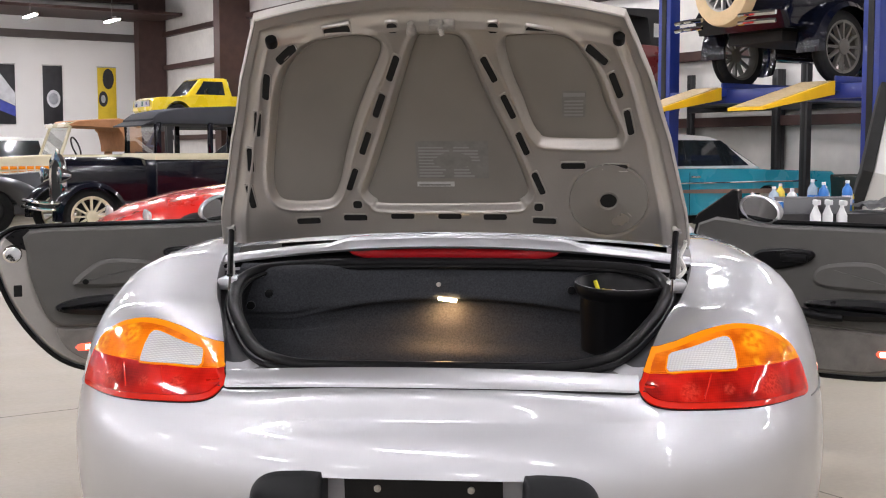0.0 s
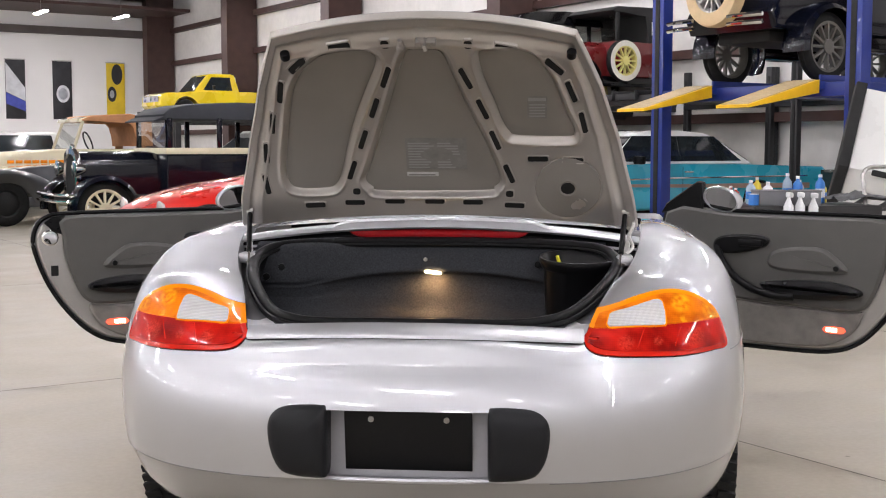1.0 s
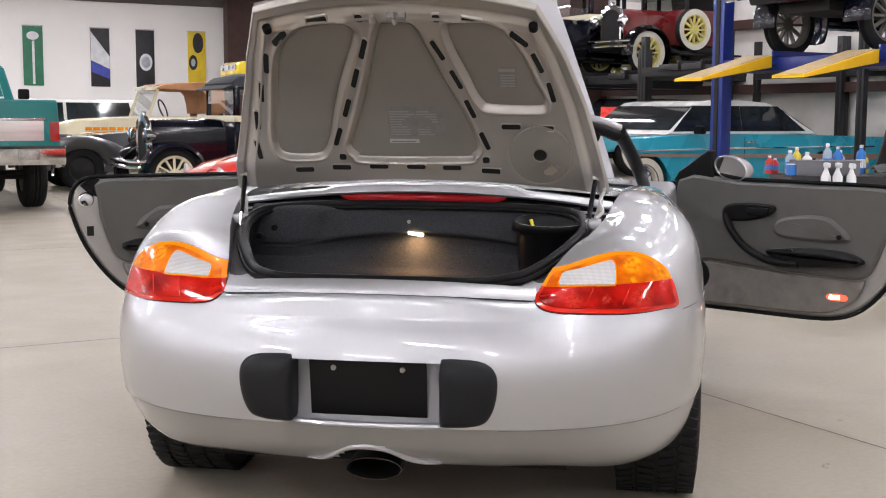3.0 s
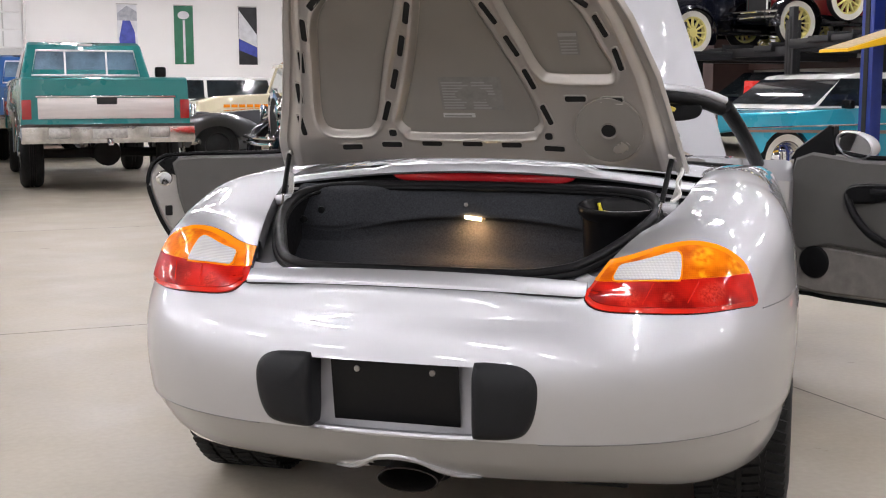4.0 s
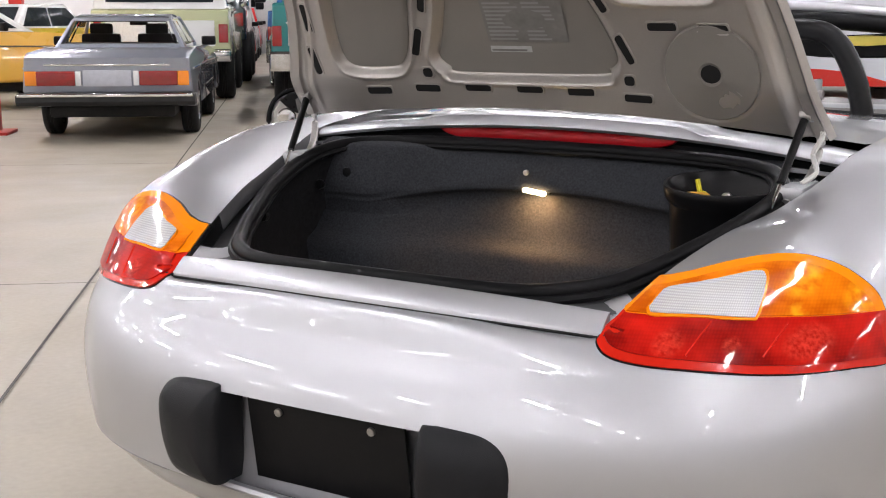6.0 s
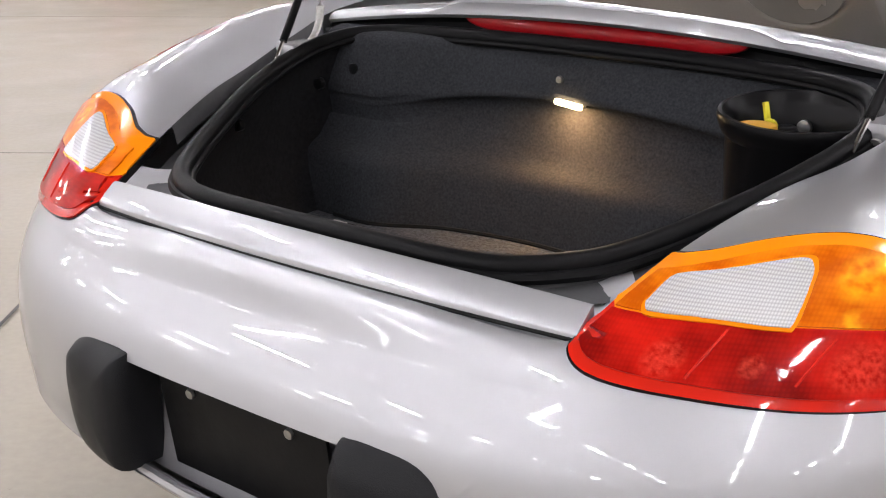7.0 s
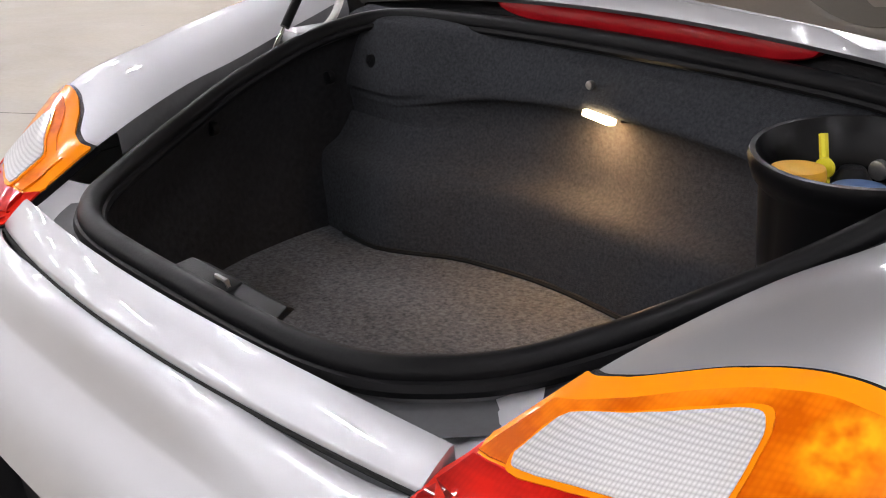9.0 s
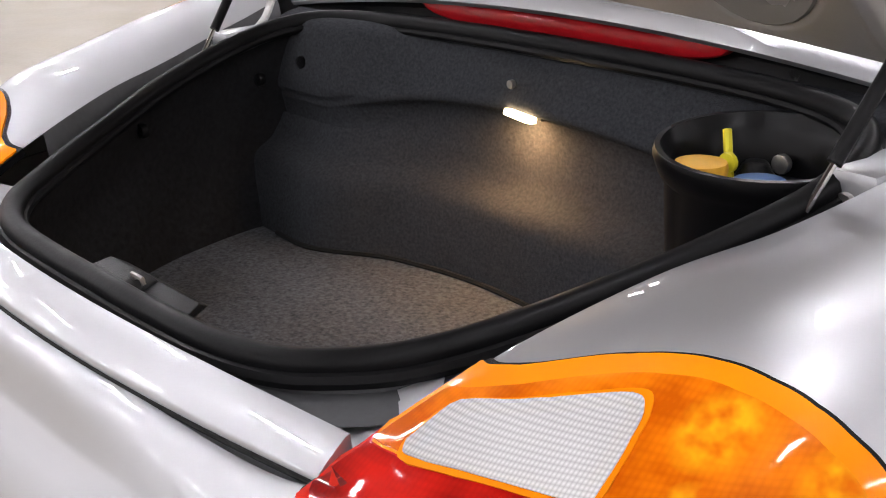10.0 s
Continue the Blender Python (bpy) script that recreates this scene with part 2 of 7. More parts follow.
def slab(outline, w0, w1=None, shape=None, bevel=0.0):
    """A side outline of (y, z) points pushed out across x from w0 to w1 (or -w0 to w0); shape(y, z) scales x."""
    if w1 is None:
        w0, w1 = -w0, w0
    bm = bmesh.new()
    sides = []
    for w in (w0, w1):
        sides.append([bm.verts.new((w * (shape(y, z) if shape else 1), y, z)) for y, z in outline])
    a, b = sides
    n = len(a)
    bm.faces.new(a)
    bm.faces.new(b[::-1])
    for i in range(n):
        bm.faces.new((a[i], b[i], b[(i + 1) % n], a[(i + 1) % n]))
    if bevel:
        bm.edges.ensure_lookup_table()
        es = [e for e in bm.edges if (e.verts[0] in a) == (e.verts[1] in a)]
        bmesh.ops.bevel(bm, geom=es, offset=bevel, segments=3, profile=0.55, affect="EDGES", clamp_overlap=True)
    return bm


def arch(y, z, r, n=10, low=None):
    """The upper part of a wheel opening down to the height low, from the front side to the rear side, as outline points."""
    a = math.asin(max(0.0, min(0.95, (low - z) / r))) if low is not None else 0.0
    return [(y + r * math.cos(a + (math.pi - 2 * a) * i / n), z + r * math.sin(a + (math.pi - 2 * a) * i / n)) for i in range(n + 1)]


def smooth01(t):
    t = np.clip(t, 0, 1)
    return t * t * (3 - 2 * t)


def lerp_table(v, xs, ys):
    return float(np.interp(v, xs, ys))


def poly_sdf(px, py, poly):
    """Signed distance to a polygon (inside negative) for arrays of points."""
    poly = np.array([(p[0], p[1]) for p in poly])
    d = np.full(px.shape, 1e9)
    inside = np.zeros(px.shape, bool)
    for (x0, y0), (x1, y1) in zip(poly, np.roll(poly, -1, 0)):
        ex, ey = x1 - x0, y1 - y0
        t = np.clip(((px - x0) * ex + (py - y0) * ey) / (ex * ex + ey * ey + 1e-12), 0, 1)
        d = np.minimum(d, np.hypot(px - x0 - t * ex, py - y0 - t * ey))
        c = ((y0 > py) != (y1 > py)) & (px < (x1 - x0) * (py - y0) / (y1 - y0 + 1e-12) + x0)
        inside ^= c
    return np.where(inside, -d, d)


def wheel(name, r, width, parent, at, side=1, rim=ALLOY, whitewall=None, style="alloy", rimr=0.62, label=""):
    """A wheel whose axle lies along x; side +1 shows its face to +x."""
    prof = [(-0.5, rimr), (-0.52, rimr + 0.12), (-0.5, 0.88), (-0.42, 0.965), (-0.3, 1.0), (-0.14, 1.0), (-0.12, 0.97), (-0.05, 0.97), (-0.03, 1.0), (0.03, 1.0), (0.05, 0.97), (0.12, 0.97), (0.14, 1.0), (0.3, 1.0), (0.42, 0.965), (0.5, 0.88), (0.52, rimr + 0.12), (0.5, rimr)]
    n = 40
    rings = [[Vector((a * width, b * r * math.cos(t), b * r * math.sin(t))) for a, b in prof] for t in np.linspace(0, 2 * math.pi, n, endpoint=False)]
    w = part(name, skin(rings, close_v=True), TYRE, parent, label)
    w.matrix_basis = Matrix.Translation(at) @ Matrix.Diagonal((side, 1, 1, 1))
    if whitewall:
        rr = [[Vector((0.525 * width, b * r * math.cos(t), b * r * math.sin(t))) for b in whitewall] for t in np.linspace(0, 2 * math.pi, n, endpoint=False)]
        part("whitewall", skin(rr, close_v=True), WHITEWALL, w)
    R = r * rimr
    if style == "spoke":
        bm = bmesh.new()
        for i in range(12):
            t = 2 * math.pi * i / 12
            c, s = math.cos(t), math.sin(t)
            m = Matrix.Rotation(t, 4, "X")
            box((0.05, R * 0.09, R * 0.72), m @ Vector((width * 0.3, 0, R * 0.55)), rot=m, bm=bm)
        part("spokes", bm, rim, w)
        part("hub", disc(R * 0.30, width * 0.5, (width * 0.35, 0, 0), "X", 16, bevel=0.01), rim, w)
        rr = [[Vector((a * width, b * R * math.cos(t), b * R * math.sin(t))) for a, b in ((-0.45, 1.02), (-0.4, 0.9), (0.2, 0.84), (0.44, 0.9), (0.47, 1.02))] for t in np.linspace(0, 2 * math.pi, n, endpoint=False)]
        part("rim", skin(rr, close_v=True), rim, w)
    else:
        prof = [(-0.45, 1.02), (-0.4, 0.9), (0.3, 0.88), (0.45, 0.97), (0.47, 1.02)]
        rr = [[Vector((a * width, b * R * math.cos(t), b * R * math.sin(t))) for a, b in prof] for t in np.linspace(0, 2 * math.pi, n, endpoint=False)]
        part("rim", skin(rr, close_v=True), rim, w)
        if style == "cap":
            part("hubcap", disc(R * 0.93, 0.05, (width * 0.36, 0, 0), "X", 28, r2=R * 0.5), rim, w)
        else:
            bm = bmesh.new()
            for i in range(5):
                m = Matrix.Rotation(2 * math.pi * i / 5, 4, "X")
                box((0.04, R * 0.36, R * 0.9), m @ Vector((width * 0.28, 0, R * 0.48)), 0.01, rot=m, bm=bm)
            disc(R * 0.25, 0.06, (width * 0.28, 0, 0), "X", 16, bm=bm)
            part("spokes", bm, rim, w)
    return w


WHITEWALL = mat("whitewall_rubber", (0.72, 0.69, 0.6), 0.6, var=0.1, scale=9)

# ---- hall ----
CONCRETE = mat("polished_concrete", (0.365, 0.328, 0.262), 0.46, var=0.14, scale=2.3, bump=0.05, fine=40, spread=0.12)


def stain(m, amount, scale, low, high, stretch):
    """Darker stains of their own shape over a material's colour."""
    nt = m.node_tree
    b = nt.nodes["Principled BSDF"]
    src = b.inputs["Base Color"].links[0].from_socket
    co = nt.nodes.new("ShaderNodeTexCoord")
    mp = nt.nodes.new("ShaderNodeMapping")
    mp.inputs["Scale"].default_value = stretch
    nt.links.new(co.outputs["Object"], mp.inputs[0])
    n = nt.nodes.new("ShaderNodeTexNoise")
    n.inputs["Scale"].default_value = scale
    n.inputs["Detail"].default_value = 7
    n.inputs["Roughness"].default_value = 0.62
    n.inputs["Distortion"].default_value = 0.6
    nt.links.new(mp.outputs[0], n.inputs["Vector"])
    r = nt.nodes.new("ShaderNodeMapRange")
    r.inputs["From Min"].default_value, r.inputs["From Max"].default_value = low, high
    r.inputs["To Max"].default_value = amount
    nt.links.new(n.outputs["Fac"], r.inputs["Value"])
    mx = nt.nodes.new("ShaderNodeMix")
    mx.data_type = "RGBA"
    mx.blend_type = "MULTIPLY"
    mx.inputs["B"].default_value = (0.30, 0.28, 0.26, 1)
    nt.links.new(r.outputs[0], mx.inputs["Factor"])
    nt.links.new(src, mx.inputs["A"])
    nt.links.new(mx.outputs["Result"], b.inputs["Base Color"])


stain(CONCRETE, 0.30, 0.55, 0.46, 0.75, (1.0, 1.3, 1.0))
stain(CONCRETE, 0.75, 7.0, 0.70, 0.74, (1.0, 1.6, 1.0))
JOINT = mat("floor_joint", (0.09, 0.085, 0.08), 0.9, var=0.3)
WALL_WHITE = mat("white_wall", (0.80, 0.79, 0.78), 0.6, var=0.04, scale=0.7, bump=0.05, fine=30)
LINER = mat("insulation_liner", (0.66, 0.64, 0.61), 0.5, var=0.12, scale=0.9, bump=0.3, fine=6)
BROWN_STEEL = mat("brown_steel", (0.055, 0.028, 0.024), 0.5, var=0.25, scale=4)
ROOF = mat("dark_roof", (0.10, 0.085, 0.08), 0.7, var=0.2, scale=1.5)
TUBE_GLOW = mat("strip_light", (0.985, 0.955, 1.0), 0.5, emit=135)


def hall_place(across, along, z=0.0):
    """A place from metres across and along the aisle, counted from the silver car."""
    return AX * across + AY * along + Vector((0, 0, z))


FAR, RIGHT, LEFT, BACK, HIGH = 40.0, 14.1, -24.0, -22.0, 7.2


def hall_box(name, a0, a1, l0, l1, z0, z1, material, kind="structure", label="", category="wall"):
    ob = part(name, box((a1 - a0, l1 - l0, z1 - z0), ((a0 + a1) / 2, (l0 + l1) / 2, (z0 + z1) / 2)), material, None, smooth=False, m=HALL)
    return tagged(ob, label, category, kind=kind)


hall_box("floor", LEFT - 0.3, RIGHT + 0.3, BACK - 0.3, FAR + 0.3, -0.2, 0, CONCRETE, label="pale polished concrete floor with saw-cut joints", category="floor")
hall_box("ceiling", LEFT - 0.3, RIGHT + 0.3, BACK - 0.3, FAR + 0.3, HIGH, HIGH + 0.2, ROOF, label="dark steel roof deck of the hall", category="ceiling")
hall_box("wall_far", LEFT - 0.3, RIGHT + 0.3, FAR, FAR + 0.3, 0, HIGH, WALL_WHITE, label="plain white painted end wall of the hall")
hall_box("wall_right", RIGHT, RIGHT + 0.3, BACK, FAR, 0, HIGH, LINER, label="pale insulated metal side wall between brown columns")
hall_box("wall_left", LEFT - 0.3, LEFT, BACK, FAR, 0, HIGH, WALL_WHITE, label="plain white side wall of the hall")
hall_box("wall_back", LEFT - 0.3, RIGHT + 0.3, BACK - 0.3, BACK, 0, HIGH, WALL_WHITE, label="plain white wall behind the camera")

# ---- the silver roadster ----
roadster = thing("roadster", "silver two-seat roadster with boot, doors and front lid standing open", "car", m=pose(0, 0, -0.0071, 0.45) @ pose(0, 0, -0.008))

def plan(phi, y0, w, d, n):
    """A point of the rounded tail seen from above; phi 0 at the centre, 90 at the flank; n squares the corner."""
    s = max(math.sin(phi), 0.0)
    return w * s ** (2 / 2.55), y0 + d * (1 - max(0.0, 1 - (s ** (2 / 2.55)) ** n) ** (1 / n))


# height: foremost line of the tail, half width
TAIL = [(0.255, 0.20, 0.80), (0.285, 0.115, 0.835), (0.34, 0.03, 0.858), (0.415, -0.036, 0.876), (0.425, -0.048, 0.880), (0.46, -0.0525, 0.884), (0.50, -0.0555, 0.888), (0.55, -0.0565, 0.889), (0.59, -0.053, 0.890), (0.62, -0.044, 0.889), (0.65, -0.028, 0.887), (0.67, -0.014, 0.884), (0.69, 0.002, 0.882)]
AXLE_Y = 0.90
# angle, then the edge of the boot opening, then the handles that round the shoulder
SHOULDER = [
    (0, (0.0, 0.040, 0.750), 0.026, 0.022), (8, (0.20, 0.050, 0.747), 0.026, 0.022), (20, (0.411, 0.083, 0.736), 0.020, 0.020),
    (27, (0.432, 0.155, 0.770), 0.030, 0.040), (40, (0.461, 0.258, 0.812), 0.062, 0.085), (56, (0.503, 0.390, 0.850), 0.104, 0.200),
    (68, (0.543, 0.510, 0.870), 0.142, 0.20), (80, (0.582, 0.665, 0.905), 0.175, 0.19), (90, (0.605, 0.83, 0.940), 0.195, 0.19),
    (100, (0.63, 1.15, 0.955), 0.19, 0.17), (110, (0.66, 1.50, 0.945), 0.17, 0.15), (120, (0.70, 1.80, 0.925), 0.16, 0.12),
]
PHIS = list(np.linspace(0, 20, 21)) + list(np.linspace(21, 90, 70)) + list(np.linspace(91, 120, 24))


def station(phi):
    k = [s[0] for s in SHOULDER]
    i = max(0, min(len(k) - 2, int(np.searchsorted(k, phi, side="right")) - 1))
    t = (phi - k[i]) / (k[i + 1] - k[i])
    lo, hi = max(i - 1, 0), min(i + 2, len(k) - 1)

    def val(f):
        a, b, c, d = f(SHOULDER[lo]), f(SHOULDER[i]), f(SHOULDER[i + 1]), f(SHOULDER[hi])
        return 0.5 * (2 * b + (c - a) * t + (2 * a - 5 * b + 4 * c - d) * t * t + (3 * b - a - 3 * c + d) * t ** 3)
    return val(lambda s: Vector(s[1])), val(lambda s: s[2]), val(lambda s: s[3])


def tail_point(phi, z, y0, w):
    if phi <= 90:
        n = lerp_table(z, [0.25, 0.40, 0.55, 0.69, 0.75], [2.8, 3.05, 3.05, 3.08, 3.08])
        x, y = plan(radians(phi), y0, w, AXLE_Y - y0, n)
        return Vector((x, y, z))
    t = (phi - 90) / 30
    return Vector((w - 0.035 * t * t, AXLE_Y + 0.9 * t, z))


def half_shell():
    """Rows of points from the lower lip to the edge of the boot opening, for one half of the tail."""
    tz, ty, tw = zip(*TAIL)
    up = [(z, y, w) for z, y, w in TAIL if z >= 0.425]
    fy = np.polyfit([u[0] for u in up], [u[1] for u in up], 4)
    fw = np.polyfit([u[0] for u in up], [u[2] for u in up], 2)
    cols = []
    for phi in PHIS:
        col = []
        for z in list(np.linspace(0.255, 0.415, 9)) + [0.425] + list(np.linspace(0.44, 0.69, 14)):
            if z >= 0.425:
                col.append(tail_point(phi, z, float(np.polyval(fy, z)), float(np.polyval(fw, z))))
            else:
                p = tail_point(phi, z, lerp_table(z, tz, ty), lerp_table(z, tz, tw))
                p.z -= 0.028 * float(smooth01((phi - 22) / 34)) * (0.415 - z) / 0.16
                col.append(p)
        b = col[-1]
        e, ha, hb = station(phi)
        out = b - e
        out.z = 0
        out = out.normalized() if out.length > 1e-4 else Vector((0, -1, 0))
        c1 = b + (b - col[-2]).normalized() * ha
        c2 = e + (out + Vector((0, 0, (0.10 + 0.12 * float(smooth01((phi - 46) / 12) * smooth01((92 - phi) / 12))) if phi > 30 else 0.0))) * hb
        for s in range(1, 13):
            t = s / 12
            swell = (0.006 + 0.012 * float(smooth01((phi - 20) / 46))) * float(smooth01((108 - phi) / 26)) * math.sin(math.pi * t)
            up_out = Vector((out.x * 0.55, out.y * 0.55, 0.84))
            col.append(b * (1 - t) ** 3 + c1 * 3 * t * (1 - t) ** 2 + c2 * 3 * t * t * (1 - t) + e * t ** 3 + up_out * swell)
        col.append(e + (Vector((-0.04, 0.004, 0.0)) if phi >= 20 else (e - col[-2]).normalized() * 0.03))
        cols.append(col)
    return cols


cols = half_shell()
full = [[Vector((-p.x, p.y, p.z)) for p in c] for c in reversed(cols[1:])] + cols


def in_arch(p):
    return (p.y - AXLE_Y) ** 2 + (p.z - 0.315) ** 2 < 0.345 ** 2 and abs(p.x) > 0.74


def shell(rows, keep):
    bm = bmesh.new()
    vs = [[bm.verts.new(p) for p in (c[i] for i in rows)] for c in full]
    for i in range(len(vs) - 1):
        for j in range(len(rows) - 1):
            q = (vs[i][j], vs[i][j + 1], vs[i + 1][j + 1], vs[i + 1][j])
            if keep(sum((v.co for v in q), Vector()) / 4):
                bm.faces.new(q)
    bmesh.ops.delete(bm, geom=[v for v in bm.verts if not v.link_faces], context="VERTS")
    return bm


def exhaust_cut(p):
    return abs(p.x + 0.015) < 0.13 * max(0, 1 - max(0, p.z - 0.27) / 0.082) ** 0.5 if p.z < 0.352 else False


def plate_cut(p):
    return p.y < 0.1 and abs(p.x) < 0.205 and 0.427 < p.z < 0.594


part("body", shell(range(0, len(full[0]) - 1), lambda p: not in_arch(p) and not exhaust_cut(p) and not plate_cut(p)), SILVER, roadster, "silver metallic painted rear bumper and wings")
from mathutils.bvhtree import BVHTree
_bm = shell(range(0, len(full[0])), lambda p: True)
SKIN = BVHTree.FromBMesh(_bm)
_bm.free()


def on_tail(x, z, lift=0.0):
    """The place on the tail's skin straight ahead of (x, z), lifted off it by so much."""
    hit, n, _, _ = SKIN.ray_cast(Vector((x, -1, z)), Vector((0, 1, 0)))
    if hit is None:
        hit, n, _, _ = SKIN.find_nearest(Vector((x, 0.3, z)))
    if n.y > 0:
        n = -n
    return hit + n * lift


def patch(outline, lift, rings=7, thick=0.01, centre=None, dome=0.0):
    """A plate that follows the tail's skin inside an outline of (x, z) points."""
    fine = []
    for (x0, z0), (x1, z1) in zip(outline, outline[1:] + outline[:1]):
        k = max(1, int(math.hypot(x1 - x0, z1 - z0) / 0.012))
        fine += [(x0 + (x1 - x0) * i / k, z0 + (z1 - z0) * i / k) for i in range(k)]
    outline = fine
    c = centre or (sum(p[0] for p in outline) / len(outline), sum(p[1] for p in outline) / len(outline))
    rows = [[on_tail(x, z, lift - thick) for x, z in outline]]
    for k in range(rings):
        s = 1 - k / rings
        rows.append([on_tail(c[0] + (x - c[0]) * s, c[1] + (z - c[1]) * s, lift + dome * (1 - s * s) if k else lift) for x, z in outline])
    bm = skin(rows, close_u=True)
    mid = bm.verts.new(on_tail(c[0], c[1], lift + dome))
    bm.verts.ensure_lookup_table()
    n = len(outline)
    last = list(bm.verts)[-1 - n:-1]
    for i in range(n):
        bm.faces.new((last[i], last[(i + 1) % n], mid))
    return bm


def flat_outline(pts, n=4):
    return [(p.x, p.y) for p in spline([(a, b, 0) for a, b in pts], n, closed=True)]


def mirrored(pts):
    return [(-a, b) for a, b in pts]


# inner wheel houses, so that no light shows through the arches
for s in (1, -1):
    rr = [[Vector((s * x, AXLE_Y + 0.35 * math.cos(t), 0.315 + 0.35 * math.sin(t))) for x in (0.61, 0.72, 0.84)] for t in np.linspace(0.1, math.pi - 0.12, 22)]
    bm = bmesh.new()
    for k in range(64):
        for j, (x, wdt, sk) in enumerate(((-0.092, 0.05, 0.25), (-0.032, 0.045, -0.25), (0.032, 0.045, 0.25), (0.092, 0.05, -0.25))):
            m4 = Matrix.Translation((s * 0.748, AXLE_Y, 0.326)) @ Matrix.Rotation(2 * math.pi * (k + 0.5 * (j % 2)) / 64, 4, "X") @ Matrix.Translation((x, 0, 0.3185)) @ Matrix.Rotation(sk, 4, "Z")
            bmesh.ops.create_cube(bm, size=1.0, matrix=m4 @ Matrix.Diagonal((wdt, 0.021, 0.012, 1)))
    tr = part("tyre_tread", bm, TYRE, roadster, "rows of tread blocks on the tyre", smooth=False)
    tr["kind"] = "stuff"
    part("wheel_house", skin(rr), BLACK_PL, roadster, "black plastic wheel arch liner")
    wheel("wheel", 0.318, 0.25, roadster, (s * 0.748, AXLE_Y, 0.326), s, label="black road tyre on an alloy wheel")
    wheel("wheel", 0.305, 0.2, roadster, (s * 0.74, 3.31, 0.294), s, label="black road tyre on an alloy wheel")
part("underbody", box((1.3, 3.6, 0.06), (0, 2.3, 0.22), 0.02), BLACK_PL, roadster, "dark underside panels")
part("rear_underpanel", box((1.0, 0.70, 0.03), (0, 0.62, 0.25), 0.01), BLACK_PL, roadster, "dark underside panels")

# number plate bay between the pads
bay = [[Vector((x, 0.012 - 0.02 * (0.6 - z) / 0.15 + 0.02 * (x / 0.34) ** 2, z)) for x in np.linspace(-0.345, 0.345, 24)] for z in (0.42, 0.45, 0.5, 0.56, 0.615)]
part("plate_bay", skin(bay), BAY, roadster, "silver recess behind the plate and pads, greyed for shade")
part("bay_sill", tube([Vector((x, -0.045 + 0.3 * x * x, 0.427)) for x in np.linspace(-0.26, 0.26, 20)], 0.009, 8), SILVER, roadster, "silver ledge below the plate")
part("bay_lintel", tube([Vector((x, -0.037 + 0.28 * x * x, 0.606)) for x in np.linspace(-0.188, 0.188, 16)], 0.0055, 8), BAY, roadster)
plate = part("number_plate_blank", box((0.305, 0.006, 0.150), (0, 0, 0), 0.002, rot=Matrix()), PLATE_BLACK, roadster, "plain black plate blank with two screws", m=pose(0, -0.018, 0.517, 8, 0, 0))
for x in (-0.088, 0.092):
    part("screw", disc(0.007, 0.006, (x, -0.005, 0.054), "Y", 10, bevel=0.001), STEEL, plate, "bright screw head")


def pad_bm(s):
    out = [(p.x, p.y) for p in spline([(0.191, 0.596, 0), (0.203, 0.606, 0), (0.245, 0.607, 0), (0.288, 0.605, 0), (0.316, 0.595, 0), (0.333, 0.574, 0), (0.339, 0.545, 0), (0.335, 0.505, 0), (0.323, 0.468, 0), (0.302, 0.441, 0), (0.265, 0.432, 0), (0.225, 0.431, 0), (0.200, 0.432, 0), (0.191, 0.442, 0), (0.190, 0.52, 0)], 3, closed=True)]
    rows = []
    for sc, lift in ((1.0, -0.05), (1.0, 0.003), (0.985, 0.012), (0.95, 0.021), (0.88, 0.029), (0.75, 0.034), (0.5, 0.037), (0.2, 0.038)):
        row = []
        for x, z in out:
            cx, cz = 0.262, 0.52
            x, z = cx + (x - cx) * sc, cz + (z - cz) * sc
            slope = -0.012 * smooth01((z - 0.565) / 0.04)
            y = -0.062 + 0.36 * x * x - lift - slope
            row.append(Vector((s * x, float(y), z)))
        rows.append(row)
    bm = skin(rows, close_u=True)
    bm.faces.new([v for v in list(bm.verts)[-len(out):]])
    return bm


for s in (1, -1):
    part("bumper_pad", pad_bm(s), PAD_PL, roadster, "grained black plastic bumper pad")

# exhaust
exhaust = part("exhaust_tip", skin([[Vector((-0.015 + a * math.cos(t), y, 0.264 + b * math.sin(t))) for t in np.linspace(0, 2 * math.pi, 36, endpoint=False)] for a, b, y in ((0.074, 0.028, 0.35), (0.077, 0.030, 0.125), (0.078, 0.031, 0.112), (0.075, 0.028, 0.110), (0.072, 0.025, 0.13), (0.070, 0.024, 0.34))], close_u=True), mat("exhaust_steel", (0.09, 0.082, 0.075), 0.35, 0.9, var=0.3, scale=30), roadster, "oval dark steel exhaust outlet")
part("exhaust_throat", disc(0.076, 0.01, (-0.015, 0.33, 0.264), "Y", 24), DARK, exhaust)
lip = spline([(-0.20, 0.122, 0.283), (-0.155, 0.10, 0.288), (-0.115, 0.062, 0.308), (-0.07, 0.030, 0.338), (-0.015, 0.018, 0.348), (0.04, 0.030, 0.338), (0.085, 0.062, 0.308), (0.125, 0.10, 0.288), (0.17, 0.122, 0.283)], 6)
part("exhaust_surround", skin([[p + Vector((0, dy, dz * (0.25 + 0.75 * (1 - min(1, abs(p.x + 0.015) / 0.185) ** 2)))) for p in lip] for dy, dz in ((0.006, 0.026), (-0.004, 0.014), (-0.006, 0.004), (0.0, -0.004), (0.03, -0.006), (0.14, -0.006))]), SILVER, roadster, "silver bumper lip arched over the exhaust")
for s in (1, -1):
    part("wing_seam", tube([Vector((s * c[23].x, c[23].y, c[23].z)) + Vector((s * 0.0008, 0, 0)) for c, f in zip(cols, PHIS) if c[23].x > 0.797 and f < 84], 0.0016, 6), CHANNEL, roadster, "fine seam between bumper and wing")
